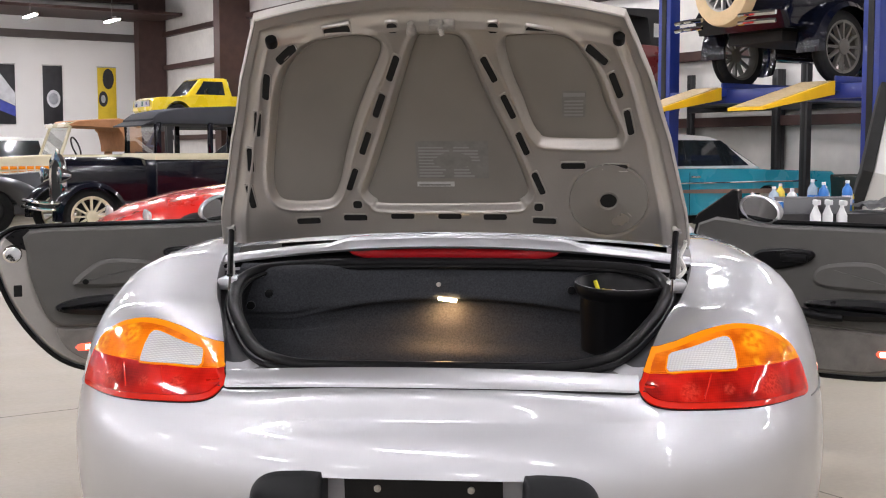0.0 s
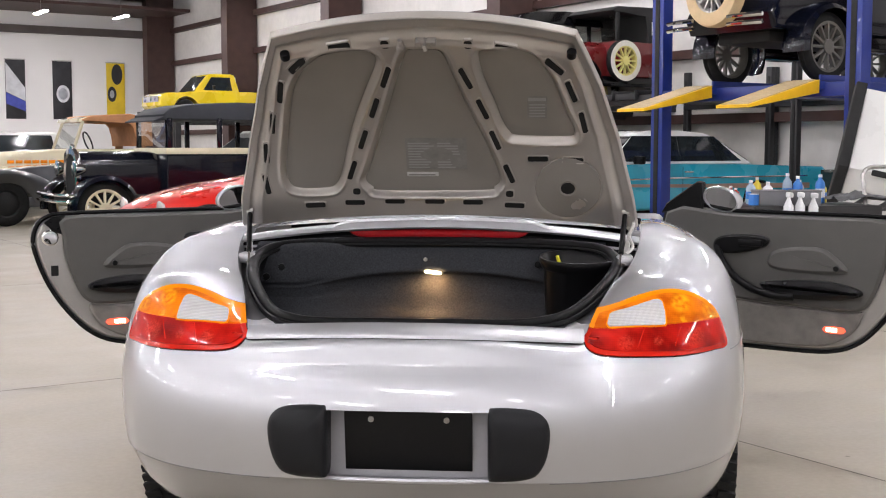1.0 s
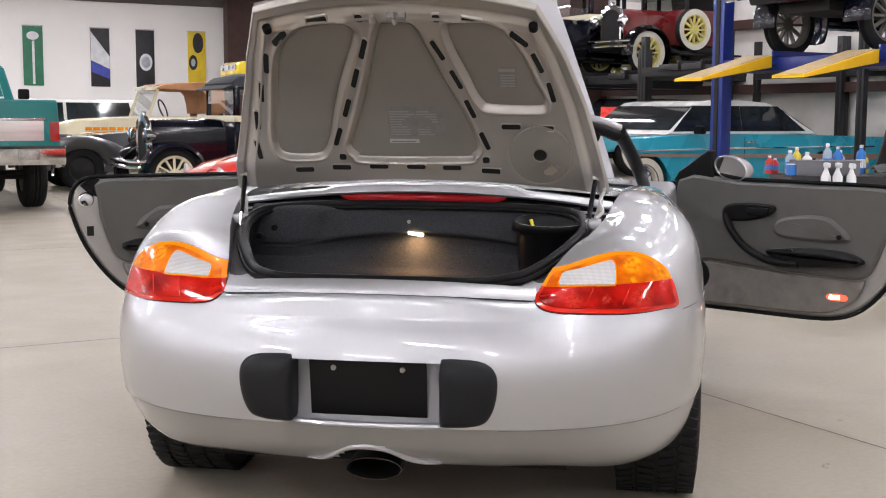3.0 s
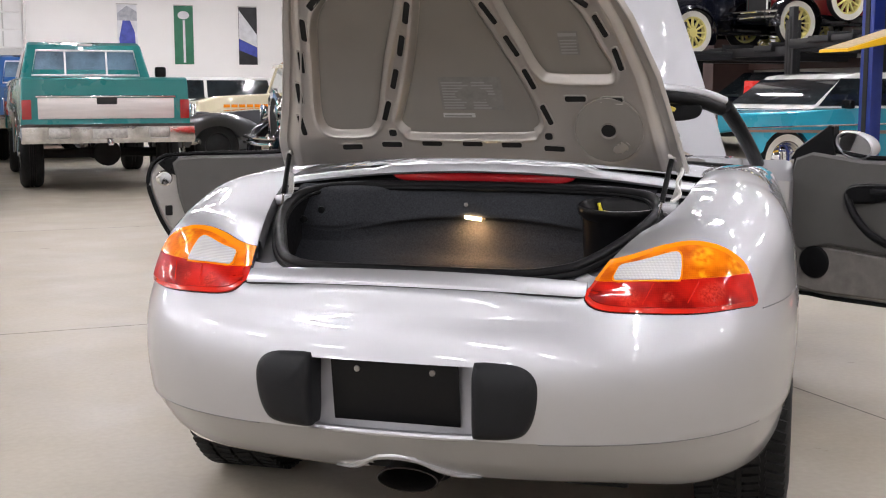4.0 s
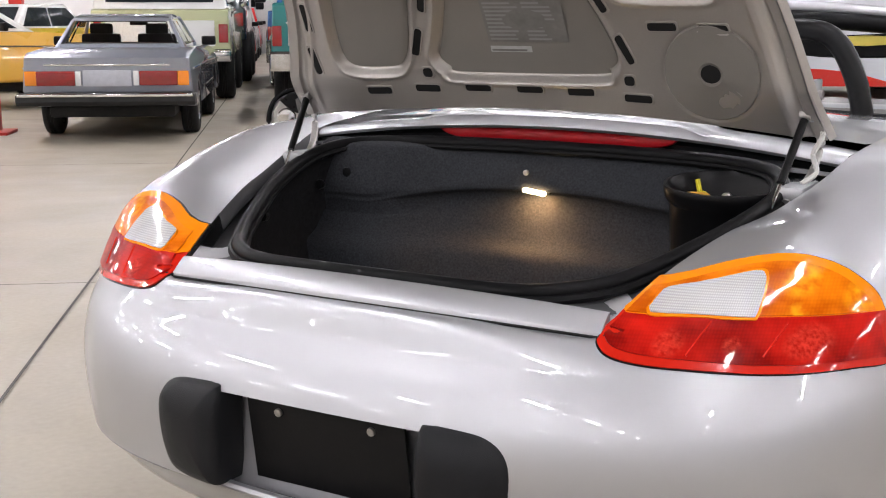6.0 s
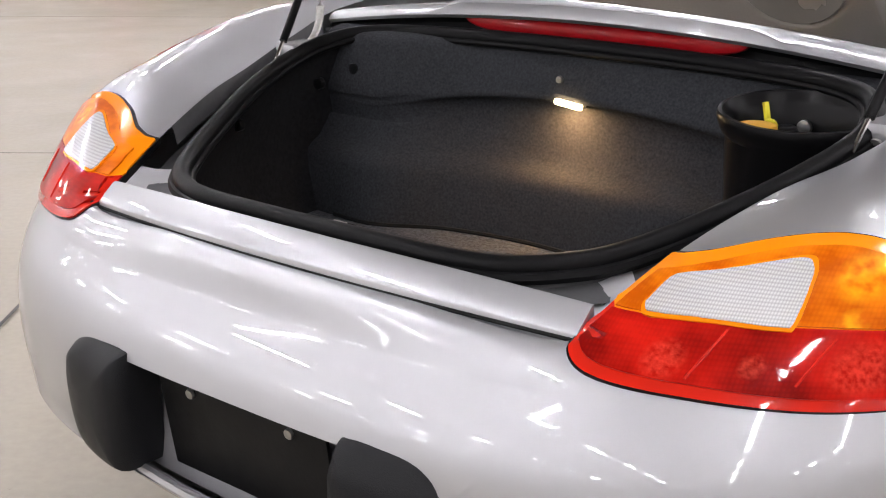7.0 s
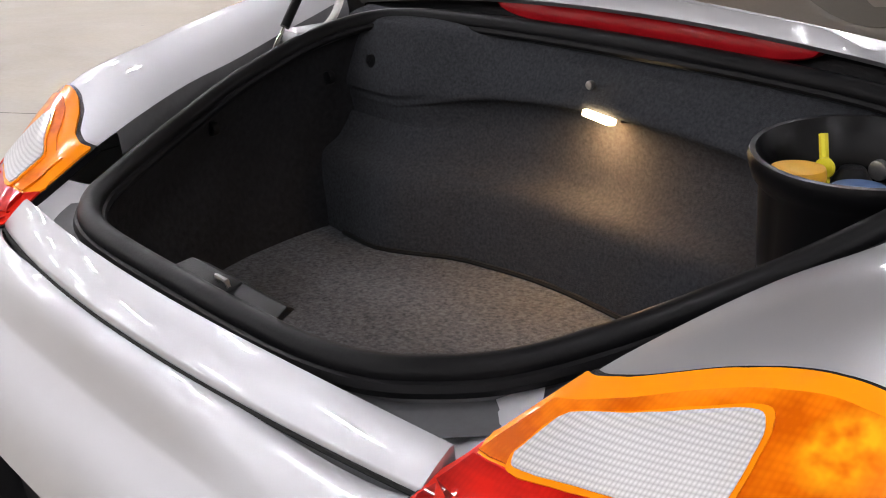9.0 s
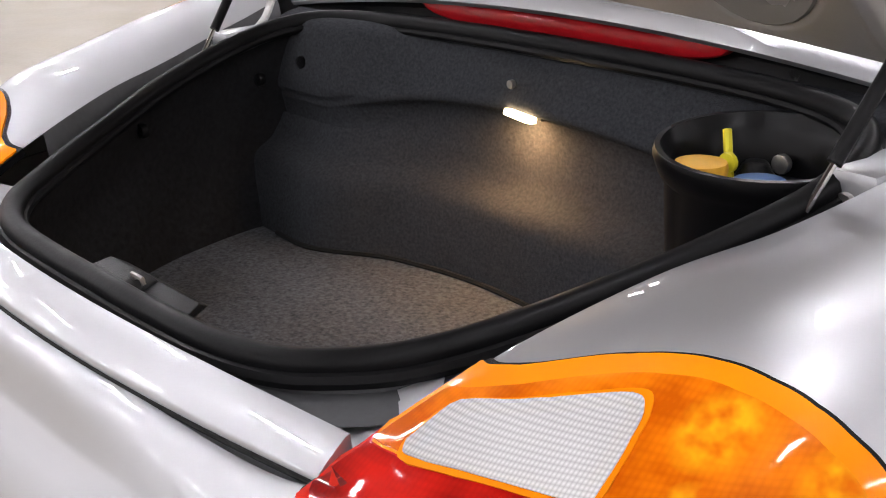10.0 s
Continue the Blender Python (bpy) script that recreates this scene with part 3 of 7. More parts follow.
part("bumper_seam", tube([on_tail(x, 0.4225, 0.0005) for x in np.linspace(0.335, 0.80, 24)], 0.0013, 6), CHANNEL, roadster)
part("bumper_seam", tube([on_tail(-x, 0.4225, 0.0005) for x in np.linspace(0.335, 0.80, 24)], 0.0013, 6), CHANNEL, roadster)

# tail lamps
LAMP = [(0.416, 0.742), (0.426, 0.758), (0.435, 0.775), (0.446, 0.792), (0.453, 0.8015), (0.466, 0.8055), (0.505, 0.816), (0.556, 0.831), (0.600, 0.841), (0.640, 0.845), (0.680, 0.840), (0.716, 0.826), (0.750, 0.800), (0.767, 0.771), (0.777, 0.743), (0.784, 0.704), (0.745, 0.702), (0.690, 0.701), (0.640, 0.702), (0.555, 0.707), (0.478, 0.712), (0.436, 0.722)]


def clip_poly(poly, keep_above, level):
    out = []
    for (x0, z0), (x1, z1) in zip(poly, poly[1:] + poly[:1]):
        a, b = (z0 >= level(x0)) == keep_above, (z1 >= level(x1)) == keep_above
        if a:
            out.append((x0, z0))
        if a != b:
            f0, f1 = z0 - level(x0), z1 - level(x1)
            t = f0 / (f0 - f1)
            out.append((x0 + (x1 - x0) * t, z0 + (z1 - z0) * t))
    return out


def shrink(poly, d):
    """Moves an outline inwards by d."""
    n, out = len(poly), []
    area = sum(poly[i][0] * poly[(i + 1) % n][1] - poly[(i + 1) % n][0] * poly[i][1] for i in range(n))
    sg = 1 if area > 0 else -1
    for i in range(n):
        a, b = Vector(poly[i - 1]), Vector(poly[(i + 1) % n])
        t = (b - a).normalized()
        out.append((poly[i][0] - sg * t.y * d, poly[i][1] + sg * t.x * d))
    return out


def split_line(x):
    return 0.766 + 0.021 * (abs(x) - 0.46)


REV = [(0.477, 0.7695), (0.476, 0.7785), (0.487, 0.7935), (0.528, 0.8025), (0.566, 0.8125), (0.598, 0.8195), (0.611, 0.8165), (0.616, 0.8015), (0.616, 0.7715), (0.604, 0.7675), (0.540, 0.7685), (0.489, 0.7675)]
for s in (1, -1):
    side = (lambda p: p) if s == 1 else mirrored
    outl = flat_outline(LAMP, 6)
    lamp = part("tail_lamp", patch(side(shrink(outl, -0.0022)), 0.001, 8, 0.01), BLACK_PL, roadster, "tail lamp with red, amber and clear lenses")
    part("amber_rim", patch(side(clip_poly(outl, True, split_line)), 0.0045, 8, 0.01), AMBER_EDGE, lamp, "amber lens border")
    part("red_rim", patch(side(clip_poly(outl, False, split_line)), 0.0045, 8, 0.01), RED_EDGE, lamp, "red lens border")
    inn = shrink(outl, 0.010)
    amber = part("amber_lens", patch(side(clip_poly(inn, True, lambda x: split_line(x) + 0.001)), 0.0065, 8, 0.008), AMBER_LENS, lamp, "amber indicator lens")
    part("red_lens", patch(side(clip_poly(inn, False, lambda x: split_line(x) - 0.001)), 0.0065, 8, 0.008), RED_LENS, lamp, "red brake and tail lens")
    part("reverse_lens_rim", patch(side(flat_outline([(0.546 + (x - 0.546) * 1.05, 0.7915 + (z - 0.7915) * 1.12) for x, z in REV], 4)), 0.0085, 6, 0.008), AMBER_EDGE, lamp)
    part("reverse_lens", patch(side(flat_outline(REV, 4)), 0.0105, 6, 0.008), WHITE_LENS, lamp, "clear ribbed reversing lens")
    for x0 in (0.542, 0.637):
        part("lens_rib", tube([on_tail(s * (x0 + 0.004 * k), 0.722 + 0.008 * k, 0.0068) for k in range(6)], 0.0016, 6), RED_EDGE, lamp)

# boot: rear sill strip
xs = np.linspace(-0.417, 0.417, 41)


def sill_row(dy, z0, bow=0.10):
    return [Vector((x, 0.040 + 0.27 * x * x + dy * (1 - 0.12 * (x / 0.402) ** 4), z0 - bow * x * x)) for x in xs]


bm = skin([sill_row(0.0025, 0.735), sill_row(0.0025, 0.7575), sill_row(0.004, 0.7605), sill_row(0.018, 0.7715), sill_row(0.036, 0.7835), sill_row(0.041, 0.7845), sill_row(0.044, 0.760)])
vs = list(bm.verts)
bm.faces.new([vs[i * 41] for i in range(7)])
bm.faces.new([vs[i * 41 + 40] for i in range(7)])
part("boot_sill", bm, SILVER, roadster, "silver painted sill strip of the boot")
part("sill_gap", tube([Vector((x, 0.041 + 0.27 * x * x, 0.7495 - 0.08 * x * x)) for x in xs], 0.0024, 6), DARK, roadster, "dark panel gap")

# boot opening: channel, seal and lining
SEAL = [(0, 0.118, 0.776), (0.12, 0.119, 0.776), (0.21, 0.126, 0.775), (0.280, 0.145, 0.775), (0.332, 0.178, 0.779), (0.372, 0.223, 0.784), (0.411, 0.287, 0.798), (0.450, 0.37, 0.819), (0.491, 0.47, 0.846), (0.520, 0.59, 0.875), (0.513, 0.675, 0.897), (0.468, 0.735, 0.911), (0.36, 0.763, 0.918), (0.18, 0.774, 0.922)]
loop = SEAL + [(0, 0.776, 0.923)] + [(-x, y, z) for x, y, z in reversed(SEAL[1:])]
ring = spline(loop, 6, closed=True)
part("boot_seal", tube(ring, 0.0145, 10, closed=True), RUBBER, roadster, "black rubber boot seal")
inner = [p + (Vector((0, 0.46, p.z)) - p).normalized() * 0.014 + Vector((0, 0, -0.008)) for p in ring]
part("seal_lip", tube(inner, 0.006, 8, closed=True), RUBBER, roadster, "thin inner lip of the boot seal")


flap = [p + (p - Vector((0, 0.46, p.z))).normalized() * 0.012 + Vector((0, 0, -0.010)) for p in ring]
part("seal_flap", tube(flap, 0.009, 8, closed=True), RUBBER, roadster, "outer flap of the boot seal")


def outward(p, d, dz):
    v = p - Vector((0, 0.46, p.z))
    v.normalize()
    return p + v * d + Vector((0, 0, dz))


edge = [station(phi)[0] for phi in np.linspace(42, 86, 34)]
for s in (1, -1):
    e = [Vector((s * p.x, p.y, p.z)) for p in edge]
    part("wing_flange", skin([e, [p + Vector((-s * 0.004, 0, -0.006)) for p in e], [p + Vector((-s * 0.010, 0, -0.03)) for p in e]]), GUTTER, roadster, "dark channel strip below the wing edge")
rows = []
for d, dz in ((0.004, -0.006), (0.02, -0.024), (0.05, -0.028), (0.085, -0.03), (0.12, -0.03)):
    rows.append([outward(p, d * 0.48, dz) for p in ring])
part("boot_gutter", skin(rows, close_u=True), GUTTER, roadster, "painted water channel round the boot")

# boot lining
rings = [[p + Vector((0, 0, -0.004)) for p in ring]]
for k, (z, grow) in enumerate(((0.73, 1.0), (0.66, 0.97), (0.58, 0.91), (0.53, 0.89), (0.505, 0.86))):
    row = []
    for p in ring:
        x = p.x * grow * (1.05 if abs(p.x) > 0.3 else 1)
        y = 0.46 + (p.y - 0.46) * (1.12 if p.y > 0.46 else (0.92 if k > 2 else 0.97))
        row.append(Vector((x, min(y, 0.80), min(z, p.z - 0.02 * (k + 1)))))
    rings.append(row)
part("boot_lining", skin(rings, close_u=True), SHADED_WALL_CARPET, roadster, "charcoal carpet lining of the boot walls, darkened for shade")
bm = bmesh.new()
bm.faces.new([bm.verts.new((p.x * 1.04, p.y, 0.587)) for p in rings[-3]])
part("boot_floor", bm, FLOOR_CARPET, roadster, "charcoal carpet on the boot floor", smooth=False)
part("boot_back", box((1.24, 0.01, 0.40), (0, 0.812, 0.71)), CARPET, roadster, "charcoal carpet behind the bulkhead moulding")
BULK = [(0.81, 0.922), (0.775, 0.915), (0.760, 0.895), (0.744, 0.862), (0.735, 0.845), (0.739, 0.835), (0.758, 0.829), (0.763, 0.80), (0.757, 0.76), (0.750, 0.738), (0.736, 0.719), (0.713, 0.706), (0.702, 0.694), (0.697, 0.67), (0.692, 0.63), (0.686, 0.59), (0.686, 0.555)]


def bulk_turn(x, z):
    """The bulkhead swings towards the sill at its end by the wheel arch, its foot also where it waves."""
    low = float(smooth01((0.80 - z) / 0.12))
    end = -0.050 * float(smooth01((-0.22 - x) / 0.16))
    wave = low * (0.014 * math.cos(7.5 * (x + 0.42)) + 0.006 * math.sin(15 * x))
    return end - wave


def lip_z(x):
    return -0.038 * (x / 0.36) ** 2


rows = []
for x in np.linspace(-0.54, 0.50, 48):
    fade = float(smooth01((x + 0.37) / 0.10) * smooth01((0.40 - x) / 0.10))
    row = []
    for k, (y, z) in enumerate(BULK):
        if 3 <= k <= 7:
            y = y if k in (3, 7) else 0.7535 + (y - 0.7535) * (0.15 + 0.85 * fade)
            z += lip_z(max(-0.4, min(0.4, x)))
        row.append(Vector((x, y + bulk_turn(x, z), z)))
    rows.append(row)
rows = [spline(r, 3) for r in rows]
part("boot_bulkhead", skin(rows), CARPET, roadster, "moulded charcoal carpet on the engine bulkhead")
part("bulkhead_welt", tube([Vector((x, 0.684 + bulk_turn(x, 0.59), 0.590)) for x in np.linspace(-0.45, 0.44, 40)], 0.004, 6), DARK, roadster, "dark bound edge at the foot of the bulkhead")
lampb = part("boot_lamp", box((0.062, 0.022, 0.012), (0, 0.018, 0.006), 0.003), BLACK_PL, roadster, "boot lamp glowing warm white", m=pose(-0.012, 0.735, 0.834, -8, 7, 0))
part("lamp_lens", box((0.048, 0.016, 0.009), (0, -0.001, 0.000), 0.003), BULB, lampb, "glowing lamp lens")
glow = bpy.data.lights.new("boot_lamp_light", "AREA")
glow.shape, glow.size, glow.size_y, glow.energy, glow.color = "RECTANGLE", 0.05, 0.02, 1.1, (1.0, 0.54, 0.22)
lo = new("boot_lamp_light", glow)
lo.matrix_basis = look((-0.012, 0.722, 0.820), (0.01, 0.690, 0.60))
part("lining_stud", disc(0.006, 0.008, (-0.035, 0.741, 0.872), "Y", 12, bevel=0.002), STEEL, roadster, "small bright trim stud")
for x, y, z in ((-0.462, 0.703, 0.850), (-0.494, 0.642, 0.828), (-0.478, 0.426, 0.790), (0.30, 0.735, 0.86)):
    part("lining_peg", disc(0.011, 0.012, (x, y, z), "Y", 12, bevel=0.003), BLACK_PL, roadster, "black plastic trim peg")
latch = part("latch_cover", slab([(-0.030, -0.004), (-0.022, 0.004), (0.018, 0.006), (0.030, -0.006)], 0.11, shape=lambda y, z: 1 - 6 * max(0, y + 0.005), bevel=0.002), BLACK_PL, roadster, "smooth black latch cover", m=pose(0.01, 0.158, 0.757, 14, 0, 0))
part("latch_slot", box((0.035, 0.03, 0.012), (-0.005, 0.004, 0.003), 0.004), DARK, latch)
part("striker", tube([(-0.012, 0.004, 0.004), (-0.012, 0.004, 0.016), (0.008, 0.004, 0.016), (0.008, 0.004, 0.004)], 0.003, 6), STEEL, latch, "steel lock striker")

# filler tub with caps
tub_c = Vector((0.420, 0.650, 0.890))


def oval(a, b, z, c=tub_c, n=36, tilt=0.12):
    return [Vector((c.x + a * math.cos(t), c.y + b * math.sin(t), c.z + z + tilt * b * math.sin(t))) for t in np.linspace(0, 2 * math.pi, n, endpoint=False)]


tub = part("filler_tub", skin([oval(0.098, 0.083, -0.16), oval(0.104, 0.088, -0.03), oval(0.112, 0.094, -0.022), oval(0.118, 0.099, -0.004), oval(0.116, 0.097, 0.004), oval(0.110, 0.091, 0.004), oval(0.104, 0.086, -0.008), oval(0.099, 0.082, -0.014), oval(0.094, 0.078, -0.06), oval(0.03, 0.03, -0.064)], close_u=True, cap=True), mat("tub_black", (0.004, 0.004, 0.0045), 0.30, spec=0.20, var=0.2, scale=9), roadster, "glossy black plastic tub with the oil and coolant caps")
part("oil_cap", disc(0.028, 0.018, (0.376, 0.606, 0.868), "Z", 20, bevel=0.006), mat("yellow_cap_plastic", (0.75, 0.40, 0.03), 0.5, var=0.1), tub, "yellow filler cap")
part("dipstick", tube([(0.372, 0.664, 0.838), (0.366, 0.668, 0.862), (0.355, 0.678, 0.892)], 0.005, 8), mat("yellow_dipstick", (0.80, 0.70, 0.03), 0.45), tub, "yellow dipstick handle")
part("dipstick_ring", disc(0.011, 0.007, (0.374, 0.656, 0.864), "Y", 14, bevel=0.002), bpy.data.materials["yellow_dipstick"], tub)
part("coolant_cap", disc(0.028, 0.020, (0.424, 0.640, 0.850), "Z", 20, bevel=0.006), mat("blue_cap_plastic", (0.06, 0.13, 0.30), 0.5, var=0.1), tub, "blue coolant cap")
part("tub_grommet", disc(0.011, 0.01, (0.402, 0.712, 0.856), "Y", 14, bevel=0.003), STEEL, tub)
part("cap_hump", disc(0.03, 0.03, (0.385, 0.69, 0.846), "Z", 18, r2=0.012, bevel=0.004), BLACK_PL, tub)

# panel ahead of the boot with the high brake lamp, then the deck
XS = np.linspace(-0.60, 0.60, 49)


def deck_row(y, z, bow=0.03, drop=0.055):
    return [Vector((x, y - bow * (x / 0.6) ** 2, z - drop * (x / 0.6) ** 2)) for x in XS]


part("boot_front_panel", skin([deck_row(0.792, 0.912, 0.02, 0.012), deck_row(0.792, 0.922, 0.02, 0.016), deck_row(0.798, 0.926, 0.02, 0.02)]), SILVER, roadster, "silver flange ahead of the boot seal")
part("brake_lamp_panel", skin([deck_row(0.799, 0.924, 0.022, 0.022), deck_row(0.812, 0.930, 0.022, 0.026), deck_row(0.818, 0.945, 0.02, 0.032), deck_row(0.812, 0.962, 0.02, 0.036)]), BLACK_PL, roadster, "black plastic panel round the high brake lamp")


def brake_row(f, lift):
    """f: 0 along the lamp's upper edge, 1 along its lower edge, which rises to meet it at both ends."""
    row = []
    for x in np.linspace(-0.274, 0.274, 44):
        top = 0.9590 - 0.004 * (x / 0.27) ** 2
        row.append(Vector((x, 0.800 - 0.006 * (x / 0.27) ** 2 + lift, top - 0.0315 * f * math.sqrt(max(0.0, 1 - (abs(x) / 0.2745) ** 5)))))
    return row


part("high_brake_lamp", skin([brake_row(f, d) for f, d in ((0, 0.014), (0, 0.002), (0.12, -0.002), (0.5, -0.004), (0.88, -0.002), (1, 0.002), (1, 0.014))]), BRAKE_LENS, roadster, "long red high-level brake lamp")


def spoiler_row(dy, z):
    row = []
    for x in XS:
        bump = 0.012 * (1 - float(smooth01((abs(x) - 0.275) / 0.06)))
        row.append(Vector((x, 0.787 + dy + 0.004 * (x / 0.6) ** 2, z - 0.045 * (x / 0.6) ** 2 + (bump if z > 0.97 else 0))))
    return row


part("spoiler", skin([spoiler_row(0.02, 0.958), spoiler_row(-0.004, 0.960), spoiler_row(-0.009, 0.966), spoiler_row(-0.004, 0.975), spoiler_row(0.01, 0.981), spoiler_row(0.05, 0.982), spoiler_row(0.14, 0.977)]), SILVER, roadster, "silver retracted spoiler lip")
rows = []
for k, (y, zc) in enumerate(((0.92, 0.977), (1.0, 0.985), (1.2, 0.99), (1.4, 0.98), (1.58, 0.965), (1.62, 0.95))):
    e = 0.606 + 0.06 * k / 5
    rows.append([Vector((e * u, y, zc - (zc - 0.948 + 0.004 * k) * abs(u) ** 2.2)) for u in np.linspace(-1, 1, 31)])
part("hood_cover", skin(rows), SILVER, roadster, "silver cover over the folded soft top")
part("cockpit_rim", tube([r for r in rows[-1]], 0.012, 8), RUBBER, roadster)

for s in (1, -1):
    outer = spline([(0.405, 0.094, 0.738), (0.420, 0.120, 0.747), (0.431, 0.152, 0.760), (0.440, 0.186, 0.774)], 5)
    inner_p = spline([(0.300, 0.160, 0.748), (0.342, 0.186, 0.754), (0.368, 0.220, 0.764), (0.386, 0.252, 0.776)], 5)
    rows = [[a.lerp(b, t) + Vector((0, 0, -0.010 * math.sin(math.pi * t))) for a, b in zip(outer, inner_p)] for t in (0, 0.08, 0.25, 0.5, 0.75, 1)]
    part("corner_panel", skin([[Vector((s * p.x, p.y, p.z)) for p in r] for r in rows]), INNER_SILVER, roadster, "silver painted corner between boot seal and tail lamp")
    br = part("lamp_bracket", box((0.032, 0.024, 0.004), (0, 0, 0), 0.0018), INNER_SILVER, roadster, "silver bracket beside the tail lamp", m=pose(s * 0.402, 0.168, 0.7455, 16, s * -14, s * 28))
    part("bolt_hole", disc(0.0045, 0.002, (0.004, 0.0, 0.002), "Z", 12), DARK, br)

# ---- boot lid, standing open ----
LZ = [0.93, 1.0, 1.07, 1.14, 1.22, 1.32, 1.40, 1.46, 1.50, 1.54, 1.58]
LY = [0.735, 0.71, 0.685, 0.652, 0.60, 0.52, 0.43, 0.342, 0.28, 0.225, 0.17]
_c = np.polyfit(LZ, LY, 4)


def lid_at(x, z, out=0.0):
    """A place on the lid's inner face; out moves it towards its outer skin."""
    y = float(np.polyval(_c, z)) - 0.2 * x * x * float(smooth01((z - 0.94) / 0.13))
    slope = float(np.polyval(np.polyder(_c), z))
    n = Vector((0.4 * x, 1, -slope)).normalized()
    return Vector((x, y, z)) + n * out


def lid_half(z):
    return lerp_table(z, [0.93, 1.07, 1.25, 1.40, 1.475, 1.54], [0.588, 0.558, 0.512, 0.458, 0.418, 0.38])


def lid_xz(u, w):
    z = 1.008 + w * (1.526 - 1.008)
    x = u * lid_half(z - 0.03 * (1 - w))
    return x + 0.002, z - 0.30 * x * x * w ** 1.5 - 0.11 * x * x * (1 - w)


PANEL_L = [(-0.295, 1.428), (-0.258, 1.443), (-0.175, 1.452), (-0.138, 1.443), (-0.132, 1.422), (-0.171, 1.357), (-0.212, 1.283), (-0.244, 1.205), (-0.266, 1.134), (-0.284, 1.098), (-0.31, 1.084), (-0.394, 1.083), (-0.422, 1.102), (-0.425, 1.152), (-0.411, 1.222), (-0.392, 1.29), (-0.371, 1.348), (-0.34, 1.394)]
PANEL_C = [(-0.05, 1.446), (-0.026, 1.452), (0.028, 1.452), (0.05, 1.44), (0.068, 1.396), (0.101, 1.316), (0.138, 1.241), (0.169, 1.172), (0.19, 1.11), (0.172, 1.087), (0.14, 1.077), (-0.147, 1.075), (-0.182, 1.086), (-0.202, 1.107), (-0.192, 1.134), (-0.162, 1.205), (-0.125, 1.291), (-0.084, 1.381)]
PANEL_R = [(0.141, 1.438), (0.162, 1.449), (0.242, 1.45), (0.285, 1.437), (0.316, 1.405), (0.347, 1.356), (0.371, 1.3), (0.396, 1.254), (0.397, 1.238), (0.379, 1.23), (0.243, 1.233), (0.216, 1.245), (0.197, 1.275), (0.178, 1.325), (0.154, 1.38)]
panels = [flat_outline(p, 5) for p in (PANEL_L, PANEL_C, PANEL_R)]

lid = thing("boot_lid", "open silver boot lid with grey felt panels on its inner side", "boot lid")
lid.parent = roadster
del lid["category"]
NU, NW = 290, 200
gx, gz = np.zeros((NW + 1, NU + 1)), np.zeros((NW + 1, NU + 1))
for i in range(NW + 1):
    for j in range(NU + 1):
        gx[i, j], gz[i, j] = lid_xz(-1 + 2 * j / NU, i / NW)
gu = np.abs(np.linspace(-1, 1, NU + 1))[None, :] * np.ones((NW + 1, 1))
gw = np.linspace(0, 1, NW + 1)[:, None] * np.ones((1, NU + 1))


def relief_of(x, z, rim):
    """How far the pressing lies behind the lid's inner plane (arrays); rim: distance to the lid's edge, 0 at the edge."""
    out = np.zeros_like(x)
    for p in panels:
        d = poly_sdf(x, z, p) - 0.014
        out += 0.016 * smooth01(-d / 0.014) - 0.0045 * np.exp(-((d - 0.003) / 0.0045) ** 2)
    dd = np.hypot(x - 0.384, (z - 1.090) * 1.08) - 0.094
    out += 0.003 * np.exp(-(dd / 0.003) ** 2)
    out += 0.012 * smooth01((0.085 - rim) / 0.035) - 0.006 * smooth01((0.045 - rim) / 0.012) - 0.003 * np.exp(-((rim - 0.10) / 0.008) ** 2)
    return out


relief = relief_of(gx, gz, np.minimum(1 - gu, 1 - gw))


def pressed(pts, out):
    """Places on the pressed inner frame, away from the lid's edge."""
    px, pz = np.array([p[0] for p in pts]), np.array([p[1] for p in pts])
    deep = relief_of(px, pz, np.full(len(pts), 0.5))
    return [lid_at(x, z, float(d) + out) for (x, z), d in zip(pts, deep)]


rows = [[lid_at(gx[i, j], gz[i, j], float(relief[i, j])) for j in range(NU + 1)] for i in range(NW + 1)]
part("inner_frame", skin(rows), LID_PAINT, lid, "beige-grey painted inner frame of the lid")
for p in panels:
    c = (sum(q[0] for q in p) / len(p), sum(q[1] for q in p) / len(p))
    rr = [[lid_at(c[0] + (x - c[0]) * s, c[1] + (z - c[1]) * s, o) for x, z in p] for s, o in ((1.0, 0.018), (0.995, 0.0140), (0.97, 0.0125), (0.75, 0.0115), (0.5, 0.0115), (0.2, 0.0115))]
    bm = skin(rr, close_u=True)
    bm.faces.new(list(bm.verts)[-len(p):])
    part("felt_panel", bm, FELT, lid, "dark grey felt-like insulation panel")
rows = []
for o, g in ((0.013, 0.998), (0.007, 1.003), (0.010, 1.008), (0.028, 1.010), (0.034, 0.99)):
    row = []
    for u, w in [(-1, k / 40) for k in range(41)] + [(-1 + k / 30, 1) for k in range(1, 60)] + [(1, 1 - k / 40) for k in range(41)]:
        x, z = lid_xz(u, w)
        row.append(lid_at(0.008 + (x - 0.008) * g, 1.2 + (z - 1.2) * g, o))
    rows.append(row)
part("outer_edge", skin(rows), LID_PAINT, lid, "silver folded edge of the lid")
rows = [[lid_at(*lid_xz(-1 + 2 * j / 40, i / 30), 0.034) for j in range(41)] for i in range(31)]
part("outer_skin", skin(rows), SILVER, lid, "silver outer skin of the lid")


